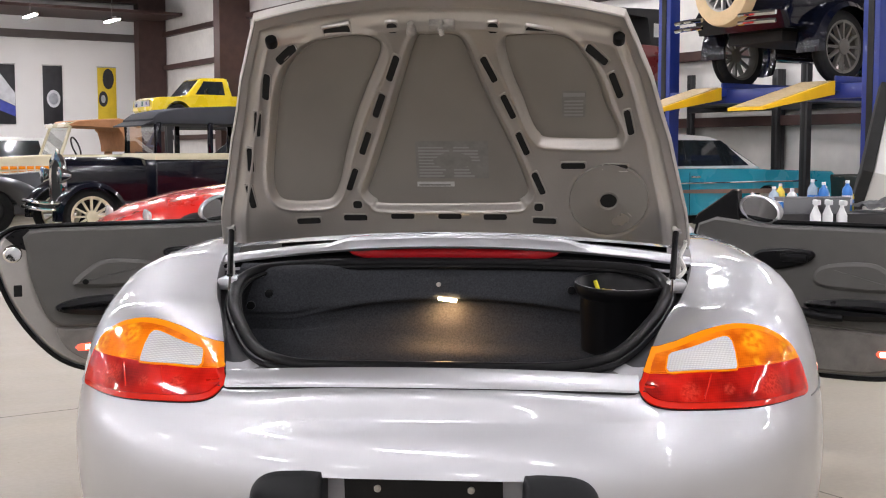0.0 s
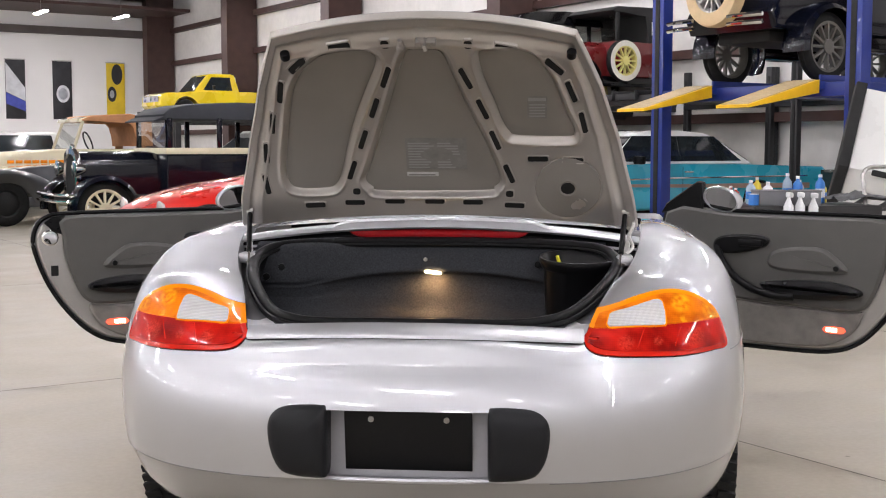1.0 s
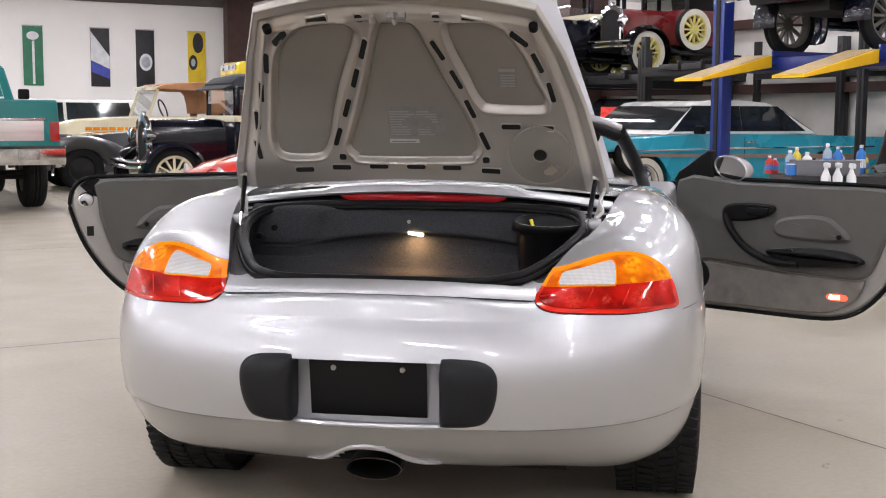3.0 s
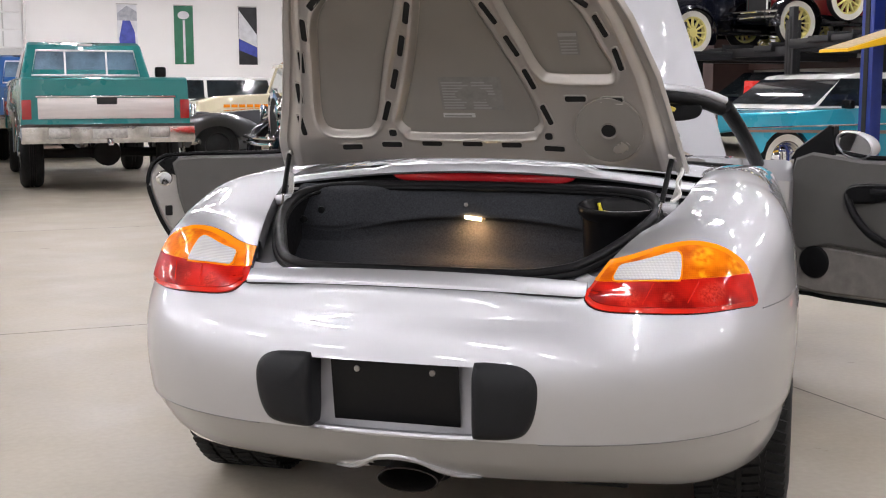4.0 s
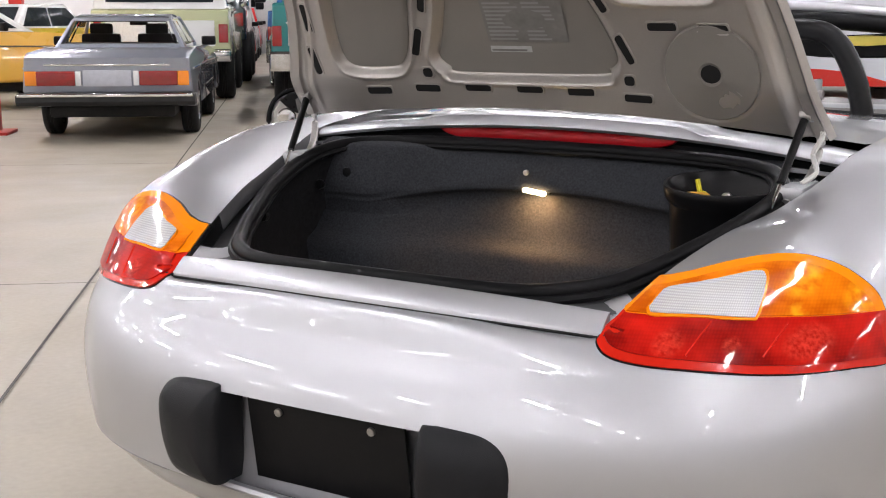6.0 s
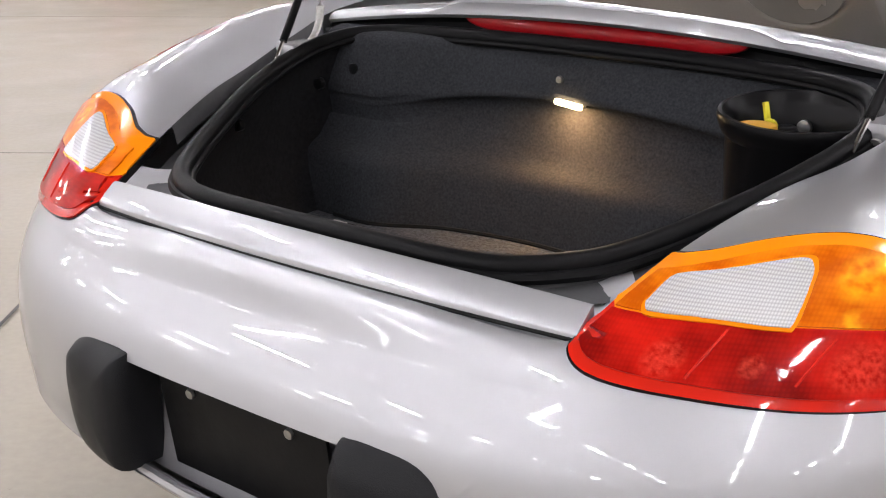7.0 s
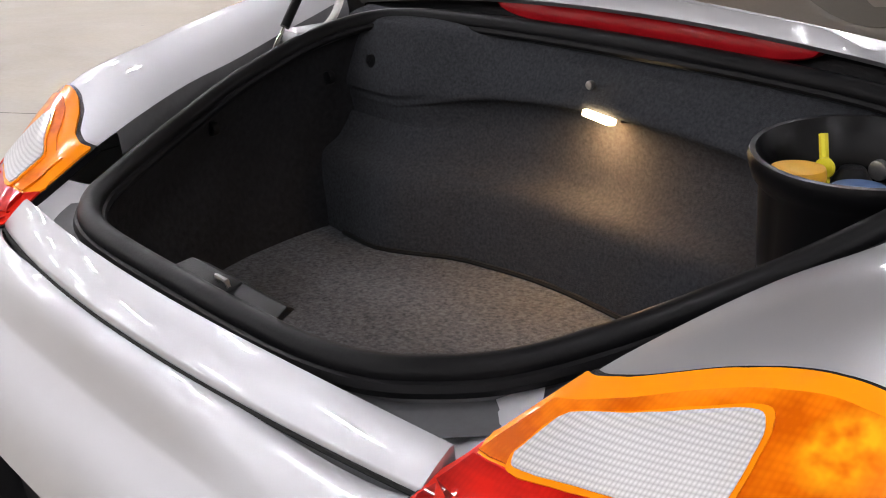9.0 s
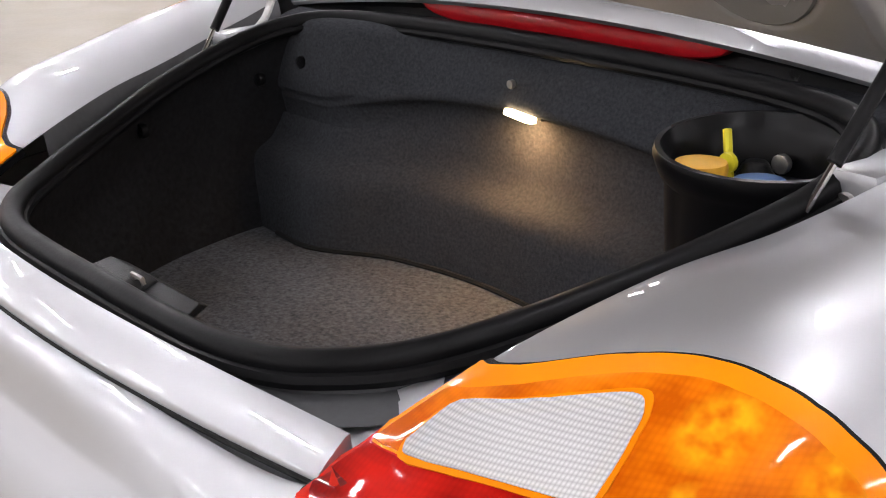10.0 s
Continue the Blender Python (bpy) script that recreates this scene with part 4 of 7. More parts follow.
def slot(x, z, length, width, ang, name="slot"):
    """A pressed slot in the inner frame, with a rolled edge."""
    c, s = math.cos(radians(ang)), math.sin(radians(ang))
    h, r = length / 2, width / 2
    outl = []
    for k in range(16):
        t = 2 * math.pi * (k + 0.5) / 16
        a = math.copysign(h - r, math.cos(t)) + r * math.copysign(abs(math.cos(t)) ** 0.7, math.cos(t))
        outl.append((a, r * math.copysign(abs(math.sin(t)) ** 0.7, math.sin(t))))
    rings = []
    for g, o in ((0.004, 0.003), (0.0025, -0.002), (0.0, -0.002), (-0.001, 0.002)):
        row = []
        for a, b in outl:
            a2, b2 = a + math.copysign(g, a), b + math.copysign(g, b)
            row.append((x + a2 * c - b2 * s, z + a2 * s + b2 * c))
        rings.append(pressed(row, o))
    ob = part(name, skin(rings, close_u=True), LID_PAINT, lid)
    bm = bmesh.new()
    bm.faces.new([bm.verts.new(p) for p in pressed([(x + a * c - b * s, z + a * s + b * c) for a, b in outl], -0.0012)])
    part("slot_hole", bm, DARK, ob)


for x, z, a in ((-0.402, 1.357, 72), (-0.442, 1.274, 76), (-0.474, 1.189, 84), (-0.485, 1.099, 98), (-0.339, 1.426, 35), (-0.217, 1.470, 8),
                (-0.110, 1.396, 62), (-0.154, 1.316, 64), (-0.197, 1.229, 66), (-0.237, 1.141, 68), (0.105, 1.392, -62), (0.146, 1.312, -64), (0.178, 1.227, -66), (0.216, 1.131, -66),
                (0.216, 1.464, -8), (0.341, 1.419, -38), (0.387, 1.356, -64), (0.422, 1.275, -74), (0.298, 1.174, 0), (0.397, 1.170, 0),
                (-0.352, 1.037, 2), (-0.236, 1.045, 0), (-0.119, 1.049, 0), (-0.002, 1.049, 0), (0.110, 1.047, 0), (0.231, 1.038, -2)):
    slot(x, z, 0.058, 0.015, a)
for x, z in ((-0.098, 1.475), (0.118, 1.473), (-0.229, 1.078), (0.217, 1.072)):
    slot(x, z, 0.022, 0.019, 0, "square_hole")
rr = [[lid_at(0.384 + r * math.cos(t), 1.090 + 0.926 * r * math.sin(t), o) for t in np.linspace(0, 2 * math.pi, 28, endpoint=False)] for r, o in ((0.0945, 0.004), (0.0935, 0.0), (0.092, -0.0015), (0.03, -0.002), (0.024, -0.004), (0.019, -0.002))]
cover = part("round_cover", skin(rr, close_u=True), FELT, lid, "round grey grommet plate")
bm = bmesh.new()
bm.faces.new([bm.verts.new(lid_at(0.384 + 0.02 * math.cos(t), 1.090 + 0.017 * math.sin(t), -0.0024)) for t in np.linspace(0, 2 * math.pi, 20, endpoint=False)])
part("cover_hole", bm, DARK, cover)


def sticker(name, x0, x1, z0, z1, material, lines, ink, label, out=0.0105):
    def quad(a, b, c, d, o):
        bm = bmesh.new()
        bm.faces.new([bm.verts.new(lid_at(x, z, o)) for x, z in ((a, c), (b, c), (b, d), (a, d))])
        return bm
    ob = part(name, quad(x0, x1, z0, z1, out), material, lid, label, smooth=False)
    for a, b, c, d in lines:
        part("print_bar", quad(x0 + (x1 - x0) * a, x0 + (x1 - x0) * b, z0 + (z1 - z0) * c, z0 + (z1 - z0) * d, out - 0.0032), ink, ob, smooth=False)
    return ob


rnd = random.Random(4)
sticker("data_sticker", -0.080, 0.095, 1.138, 1.227, WHITE_LABEL, [(0.04 + 0.0, rnd.uniform(0.35, 0.5), 0.06 + 0.085 * k, 0.10 + 0.085 * k) for k in range(10)] + [(0.52, rnd.uniform(0.7, 0.9), 0.06 + 0.085 * k, 0.10 + 0.085 * k) for k in range(10)], LABEL_INK, "grey data sticker with rows of fine print")
sticker("data_strip", 0.078, 0.088, 1.150, 1.200, BLACK_PL, [], LABEL_INK, "dark strip on the data sticker", 0.0094)
sticker("pale_label", -0.080, 0.011, 1.118, 1.130, LABEL_PALE, [(0.05, 0.9, 0.3, 0.6)], WHITE_LABEL, "pale printed label")
sticker("warning_sticker", 0.268, 0.322, 1.280, 1.338, WHITE_LABEL, [(0.1, 0.9, 0.1 + 0.13 * k, 0.16 + 0.13 * k) for k in range(5)] + [(0.05, 0.95, 0.82, 0.96)], LABEL_INK, "small grey warning sticker")
catch = part("lid_latch", box((0.055, 0.02, 0.022), (0, 0, 0), 0.004), STEEL, lid, "steel boot latch", m=Matrix.Translation(lid_at(0.010, 1.483, -0.006)) @ pose(0, 0, 0, -40, 0, 0))
part("latch_hook", tube([(0, -0.008, 0), (0, -0.022, -0.012), (0, -0.02, -0.034), (0.004, -0.010, -0.040)], 0.006, 8), STEEL, catch, "hooked latch bolt")
part("locating_pin", disc(0.012, 0.03, (0, 0, 0), "Y", 14, r2=0.007, bevel=0.002), STEEL, lid, "bright locating pin", m=Matrix.Translation(lid_at(-0.055, 1.484, -0.014)) @ pose(0, 0, 0, -40, 0, 0))
for x in (-0.362, 0.385):
    part("rubber_stop", disc(0.013, 0.022, (0, 0, 0), "Y", 14, bevel=0.004), RUBBER, lid, "black rubber stop", m=Matrix.Translation(lid_at(x, 1.452, -0.006)) @ pose(0, 0, 0, -40, 0, 0))
# hinges and gas struts
for s in (1, -1):
    hp = [(s * 0.556, 0.70, 1.06), (s * 0.565, 0.715, 1.0), (s * 0.566, 0.725, 0.955), (s * 0.556, 0.70, 0.91), (s * 0.545, 0.65, 0.885), (s * 0.54, 0.60, 0.875)]
    hinge = part("lid_hinge", tube(spline(hp, 4), 0.008, 8, flat=0.5), STEEL, lid, "bent painted steel hinge arm")
    part("hinge_plate", box((0.012, 0.05, 0.075), (s * 0.558, 0.70, 1.045), 0.004), SILVER, hinge)
    part("pivot", disc(0.009, 0.03, (s * 0.556, 0.70, 1.055), "X", 12), STEEL, hinge)
    part("hinge_bracket", box((0.05, 0.12, 0.03), (s * 0.545, 0.665, 0.885), 0.008), SILVER, hinge, "silver hinge bracket")
    strut = part("gas_strut", tube([(s * 0.548, 0.672, 1.012), (s * 0.533, 0.592, 0.908)], 0.0075, 10), BLACK_PL, lid, "black gas strut")
    part("strut_rod", tube([(s * 0.533, 0.592, 0.908), (s * 0.527, 0.560, 0.868)], 0.0035, 8), CHROME, strut, "bright strut rod")
    part("strut_joint", disc(0.010, 0.02, (s * 0.549, 0.676, 1.020), "X", 12), STEEL, strut)
part("lid_cable", tube(spline([(0.560, 0.70, 1.02), (0.575, 0.70, 0.985), (0.562, 0.69, 0.95), (0.572, 0.68, 0.92), (0.552, 0.66, 0.90)], 5), 0.005, 6), mat("pale_cable", (0.6, 0.59, 0.56), 0.5), lid, "pale wiring sleeve")

# ---- doors, standing open ----
OUT = [(0.0, 0.37), (0.02, 0.90), (0.35, 0.905), (0.75, 0.905), (1.02, 0.902), (1.09, 0.893), (1.135, 0.86), (1.155, 0.80), (1.15, 0.74), (1.11, 0.62), (1.05, 0.51), (0.97, 0.41), (0.90, 0.355), (0.82, 0.325), (0.70, 0.312), (0.40, 0.308), (0.1, 0.312)]


def rounded(pts, n=3):
    return [(p.x, p.y) for p in spline([(a, b, 0) for a, b in pts], n, closed=True)]


def layer(outl, d0, d1, edge=0.006, sc=None):
    """A plate in the door's plane: a runs along the door, z up, depth towards the cabin side."""
    c = (sum(p[0] for p in outl) / len(outl), sum(p[1] for p in outl) / len(outl))
    inner_o = shrink(outl, edge)
    rows = [[Vector((a, -d0, z)) for a, z in outl], [Vector((a, -(d1 - edge * 0.8), z)) for a, z in outl], [Vector((a, -d1, z)) for a, z in inner_o]]
    bm = skin(rows, close_u=True)
    v = list(bm.verts)
    bm.faces.new(v[:len(outl)][::-1])
    bm.faces.new(v[-len(outl):])
    return bm


TRIM = [(0.03, 0.52), (0.03, 0.892), (0.35, 0.895), (0.75, 0.895), (1.03, 0.89), (1.04, 0.80), (1.028, 0.70), (0.985, 0.57), (0.945, 0.515), (0.88, 0.50), (0.7, 0.505), (0.45, 0.515), (0.2, 0.53)]
LOWER = [(0.03, 0.345), (0.03, 0.525), (0.2, 0.522), (0.45, 0.508), (0.7, 0.498), (0.88, 0.494), (0.94, 0.50), (0.915, 0.43), (0.87, 0.385), (0.80, 0.35), (0.70, 0.335), (0.4, 0.33)]
POCKET = [(0.60, 0.657), (0.545, 0.668), (0.525, 0.695), (0.555, 0.742), (0.66, 0.764), (0.765, 0.764), (0.82, 0.735), (0.872, 0.69), (0.872, 0.664), (0.80, 0.655), (0.70, 0.654)]
REST = [(0.50, 0.597), (0.57, 0.612), (0.66, 0.622), (0.78, 0.624), (0.87, 0.615), (0.93, 0.598), (0.945, 0.582), (0.93, 0.568), (0.86, 0.554), (0.76, 0.546), (0.65, 0.543), (0.56, 0.556)]


def door(s, hinge_at, angle, k=1.0):
    """s = 1 on the right; angle: degrees by which it stands open."""
    m = Matrix.Translation(hinge_at) @ Matrix.Rotation(radians(-90 + angle) * s, 4, "Z") @ Matrix.Diagonal((s * k, 1, 1, 1))
    d = part("door", layer(rounded(OUT), -0.10, -0.012, 0.012), SILVER, roadster, "open silver door with grey trim", m=m)
    part("door_seal", tube([(a, 0.006, z) for a, z in rounded(shrink(OUT, -0.002))], 0.010, 6, closed=True), RUBBER, d, "black rubber door seal")
    part("door_inner", layer(rounded(shrink(OUT, 0.012)), -0.03, 0.004, 0.008), mat("door_shut_paint", (0.40, 0.385, 0.36), 0.35, 0.4, var=0.05, coat=0.5), d, "pale painted inner door frame")
    part("door_trim", layer(rounded(TRIM, 3), 0.0, 0.03, 0.012), DOOR_TRIM, d, "dark grey leather-grained door trim")
    part("door_carpet", layer(rounded(LOWER, 3), 0.0, 0.022, 0.008), DOOR_CARPET, d, "grey carpeted lower door panel")
    part("door_pocket", layer(rounded(POCKET, 3), 0.02, 0.048, 0.014), DOOR_TRIM, d, "raised grey pocket lid")
    part("pocket_button", disc(0.012, 0.01, (0.835, -0.05, 0.682), "Y", 14, bevel=0.003), BLACK_PL, d, "black pocket button")
    part("arm_rest", layer(rounded(REST, 3), 0.02, 0.075, 0.02), BLACK_PL, d, "glossy black arm rest")
    part("pull_handle", tube(spline([(0.285, -0.03, 0.755), (0.315, -0.062, 0.71), (0.36, -0.075, 0.655), (0.42, -0.08, 0.605), (0.50, -0.08, 0.568), (0.58, -0.078, 0.552), (0.66, -0.066, 0.552)], 5), 0.017, 10), BLACK_PL, d, "curved black pull handle")
    part("door_lever_bezel", layer(rounded([(0.285, 0.725), (0.28, 0.775), (0.33, 0.80), (0.45, 0.808), (0.52, 0.80), (0.53, 0.775), (0.48, 0.745), (0.38, 0.722)], 3), 0.02, 0.05, 0.01), BLACK_PL, d, "black door lever bezel")
    part("door_lever", box((0.11, 0.02, 0.03), (0.455, -0.056, 0.772), 0.008), BLACK_PL, d, "black door lever")
    part("top_cap", layer([(1.035, 0.81), (1.03, 0.898), (1.08, 0.892), (1.115, 0.865), (1.075, 0.825)], 0.0, 0.02, 0.006), BLACK_PL, d, "black corner cap")
    part("speaker", disc(0.075, 0.02, (0.135, -0.024, 0.455), "Y", 28, r2=0.066, bevel=0.006), BLACK_PL, d, "round black loudspeaker grille")
    lampd = part("door_lamp", layer(rounded([(0.785, 0.405), (0.785, 0.43), (0.865, 0.43), (0.865, 0.405)], 2), 0.0, 0.026, 0.002), DOOR_LAMP_RED, d, "red glowing courtesy lamp")
    part("lamp_core", box((0.046, 0.006, 0.018), (0.815, -0.027, 0.418), 0.002), DOOR_LAMP, lampd, "white-hot lamp core")
    part("catch_slot", box((0.03, 0.01, 0.045), (1.075, -0.004, 0.655), 0.003), DARK, d, "dark door catch slot")
    part("lock_recess", disc(0.045, 0.012, (1.09, -0.002, 0.80), "Y", 20, r2=0.03, bevel=0.003), CHROME, d, "bright pressed recess in the door end")
    # sail panel and mirror by the hinge
    part("sail_panel", layer([(0.0, 0.885), (0.02, 0.93), (0.175, 1.035), (0.195, 1.03), (0.205, 0.90)], -0.03, 0.015, 0.006), BLACK_PL, d, "black triangular sail panel")
    mr = [[Vector((0.285 + 0.80 * a * math.cos(t), -y, 0.955 + 0.86 * b * math.sin(t) - 0.015 * math.cos(t))) for t in np.linspace(0, 2 * math.pi, 28, endpoint=False)] for a, b, y in ((0.03, 0.02, -0.12), (0.08, 0.052, -0.10), (0.105, 0.066, -0.04), (0.108, 0.068, 0.0), (0.100, 0.060, 0.006), (0.094, 0.055, -0.002))]
    house = part("door_mirror", skin(mr, close_u=True), SILVER, d, "silver oval door mirror")
    bm = bmesh.new()
    bm.faces.new([bm.verts.new(p + Vector((0, 0.002, 0))) for p in mr[-1]])
    part("mirror_glass", bm, MIRROR, house, "mirror glass", smooth=False)
    part("mirror_foot", tube([(0.16, 0.03, 0.93), (0.23, 0.05, 0.95)], 0.022, 8), SILVER, house)
    return d


door(1, (0.865, 2.83, 0.0), 57)
door(-1, (-0.865, 2.83, 0.0), 58, 1.04)

# ---- cabin ----
part("windscreen_header", tube(spline([(-0.60, 2.28, 1.14), (-0.45, 2.17, 1.185), (0, 2.10, 1.215), (0.45, 2.17, 1.185), (0.60, 2.28, 1.14)], 6), 0.020, 10), SILVER, roadster, "silver windscreen header rail")
part("header_trim", tube(spline([(-0.585, 2.275, 1.115), (-0.44, 2.16, 1.155), (0, 2.09, 1.18), (0.44, 2.145, 1.155), (0.59, 2.26, 1.11)], 6), 0.026, 10), BLACK_PL, roadster, "black header trim")
for s in (1, -1):
    part("a_pillar", tube(spline([(s * 0.60, 2.26, 1.125), (s * 0.655, 2.48, 1.02), (s * 0.70, 2.72, 0.91), (s * 0.72, 2.85, 0.85)], 5), 0.030, 10), BLACK_PL, roadster, "black windscreen pillar")
    hoop = spline([(s * 0.135, 1.62, 0.90), (s * 0.145, 1.62, 1.05), (s * 0.19, 1.62, 1.135), (s * 0.28, 1.62, 1.155), (s * 0.37, 1.62, 1.135), (s * 0.43, 1.62, 1.04), (s * 0.465, 1.62, 0.90)], 5)
    part("roll_hoop", tube(hoop, 0.027, 10), mat("hoop_black", (0.006, 0.006, 0.0065), 0.28, spec=0.3) if s == 1 else bpy.data.materials["hoop_black"], roadster, "black padded roll hoop")
    seat_o = [(1.72, 0.45), (1.68, 0.75), (1.70, 0.88), (1.76, 0.95), (1.82, 0.93), (1.86, 0.80), (1.95, 0.50)]
    part("seat", slab(seat_o, s * 0.12, s * 0.58, bevel=0.04), mat("seat_leather", (0.16, 0.155, 0.145), 0.55, var=0.1, bump=0.2), roadster, "grey leather bucket seat")
    part("sun_visor", layer(rounded([(0.0, 1.085), (0.05, 1.12), (0.36, 1.135), (0.40, 1.10), (0.34, 1.07), (0.1, 1.065)], 3), 0.0, 0.015, 0.005), BLACK_PL, roadster, "black sun visor", m=pose(0.12 if s > 0 else -0.52, 2.16, 0.0))
part("visor_label", layer(rounded([(0.16, 1.10), (0.16, 1.125), (0.28, 1.128), (0.30, 1.105)], 2), -0.003, 0.003, 0.001), mat("yellow_label", (0.75, 0.62, 0.12), 0.5), roadster, "yellow warning label on the visor", m=pose(0.12, 2.14, 0.0))
glass_rows = []
for t in np.linspace(0, 1, 8):
    w = 0.58 + 0.12 * t
    glass_rows.append([Vector((w * u, 2.12 + 0.62 * t + 0.15 * u * u * (1 - t) - 0.0 + 0.04 * u * u, 1.185 - 0.30 * t - 0.045 * u * u * (1 - t))) for u in np.linspace(-1, 1, 21)])
ws = part("windscreen", skin(glass_rows), GLASS, roadster, "clear windscreen glass")
ws.visible_shadow = False
dash_o = [(2.35, 0.60), (2.33, 0.78), (2.36, 0.865), (2.45, 0.90), (2.60, 0.90), (2.85, 0.875), (2.85, 0.6)]
part("dashboard", slab(dash_o, 0.66, bevel=0.03), DASH, roadster, "grey dashboard")
part("binnacle", slab([(2.30, 0.86), (2.31, 0.93), (2.36, 0.955), (2.46, 0.945), (2.55, 0.89)], -0.52, -0.18, bevel=0.03), DASH, roadster, "grey instrument hood")
part("cabin_floor", box((1.3, 1.4, 0.06), (0, 2.2, 0.28), 0.02), BLACK_PL, roadster)
part("cabin_rear", box((1.25, 0.04, 0.5), (0, 1.60, 0.68), 0.015), BLACK_PL, roadster)
for s in (1, -1):
    part("sill", box((0.12, 1.35, 0.16), (s * 0.78, 2.2, 0.32), 0.03), SILVER, roadster, "silver door sill")
    part("front_wing", slab([(2.75, 0.35), (2.72, 0.80), (2.85, 0.88), (3.3, 0.80), (4.0, 0.62), (4.1, 0.3), (3.66, 0.25)] + arch(3.31, 0.305, 0.34) + [(2.9, 0.25)], s * 0.6, s * 0.87, bevel=0.04), SILVER, roadster, "silver front wing")
part("scuttle", slab([(2.72, 0.75), (2.75, 0.885), (2.98, 0.875), (2.98, 0.7)], 0.62, bevel=0.02), SILVER, roadster, "silver scuttle below the windscreen")
hoodr = []
for t in np.linspace(0, 1, 12):
    z, y, hw = 0.79 + 0.96 * t, 2.98 + 0.08 * t + 0.12 * t * (1 - t), 0.60 - 0.30 * t - 0.03 * t * t
    hoodr.append([Vector((hw * u, y - 0.05 * (1 - abs(u) ** 2.0), z + (0.03 + 0.15 * (1 - t) ** 2) * (1 - u * u))) for u in np.linspace(-1, 1, 25)])
part("front_lid", skin(hoodr + [[p + Vector((0, 0.03, 0)) for p in r] for r in reversed(hoodr)], close_v=True), SILVER, roadster, "raised silver front luggage lid")

# ---- strip lights under the roof ----
def strip(across, along, z):
    light = thing("strip_light", "long white strip light hanging under the roof", "ceiling light", "strip lights of the hall", m=Matrix.Translation(hall_place(across, along, z)) @ HALL)
    part("housing", box((0.16, 1.25, 0.06), (0, 0, 0.035), 0.01), ROOF, light)
    part("diffuser", box((0.14, 1.2, 0.03), (0, 0, -0.012)), TUBE_GLOW, light, "glowing diffuser")
    part("hanger", tube([(0, 0, 0.06), (0, 0, HIGH - z)], 0.008, 6), STEEL, light)


for row in range(15):
    for across in (-19.6, -14.4, -9.2, -4.0, 1.2, 6.4, 11.6):
        strip(across, -18.0 + 3.5 * row, 5.6)
# closer-set row, added to brighten the white end wall
for across in (-19.0, -16.5, -14.0, -11.5, -9.0, -6.5, -4.0, -1.5, 1.0, 3.5, 6.0, 8.5, 11.0):
    strip(across, 35.5, 5.3)

# ---- hall: joints, columns, girts, banners, doors ----
def joint(a, b, w=0.012):
    a, b = Vector(a), Vector(b)
    d = (b - a).normalized()
    n = Vector((-d.y, d.x, 0)) * w / 2
    bm = bmesh.new()
    bm.faces.new([bm.verts.new((p.x, p.y, 0.004)) for p in (a - n, b - n, b + n, a + n)])
    return tagged(part("floor_joint", bm, JOINT, None, smooth=False), "dark saw-cut joint in the concrete floor", "floor joint", "saw-cut floor joints", "structure")


J0 = Vector((-3.0, 2.25, 0))
joint(J0 - AY * 14, J0 + AY * 34)
joint(J0 + AX * 3.13 - AY * 14, J0 + AX * 3.13 + AY * 34, 0.007)
joint(J0 + AX * 6.1 - AY * 14, J0 + AX * 6.1 + AY * 34)
joint(J0 - AX * 6.1 - AY * 14, J0 - AX * 6.1 + AY * 34)
for k in range(-3, 6):
    joint(J0 - AX * 15 + AY * 4.6 * k, J0 + AX * 15 + AY * 4.6 * k, 0.009)

for along in (39.2, 32.1, 25.5, 18.0, 3.0, -4.0, -12.0):
    col = thing("column", "dark brown tapered steel column of the hall", "column", "columns of the hall", "structure", m=Matrix.Translation(hall_place(RIGHT - 0.55, along)) @ HALL)
    part("web", slab([(-0.2, 0), (0.2, 0), (0.2, HIGH), (-0.2, HIGH)], -0.45, 0.5, bevel=0.0), BROWN_STEEL, col, smooth=False)
    part("flange", box((0.05, 0.46, HIGH), (-0.47, 0, HIGH / 2)), BROWN_STEEL, col, smooth=False)
    part("rafter", slab([(-0.2, HIGH - 0.9), (0.2, HIGH - 0.9), (0.2, HIGH), (-0.2, HIGH)], -22, -0.45), BROWN_STEEL, col, smooth=False)
for z in (1.6, 2.75, 4.05, 5.2):
    hall_box("girt", RIGHT - 0.18, RIGHT - 0.002, BACK, FAR, z, z + 0.16, BROWN_STEEL, label="brown steel wall girt", category="girt")
hall_box("eave_beam", LEFT, RIGHT - 0.2, FAR - 0.25, FAR - 0.002, 5.05, 5.3, ROOF, label="dark beam along the top of the white end wall", category="beam")
hall_box("ceiling_soffit", LEFT, RIGHT - 0.2, FAR - 3.0, FAR - 0.26, 5.75, 5.85, BROWN_STEEL, label="dark brown soffit near the end wall", category="ceiling")
for k in range(7):
    hall_box("window", RIGHT - 0.06, RIGHT - 0.004, 24.6 + 1.9 * k, 25.9 + 1.9 * k, 2.05, 2.68, LABEL_PALE, label="pale high window in the side wall", category="window")


def flat_shape(name, pts, m, material, parent, lift=0.004):
    bm = bmesh.new()
    bm.faces.new([bm.verts.new((x, -lift, z)) for x, z in pts])
    return part(name, bm, material, parent, smooth=False)


def ell(cx, cz, a, b, n=24):
    return [(cx + a * math.cos(2 * math.pi * k / n), cz + b * math.sin(2 * math.pi * k / n)) for k in range(n)]


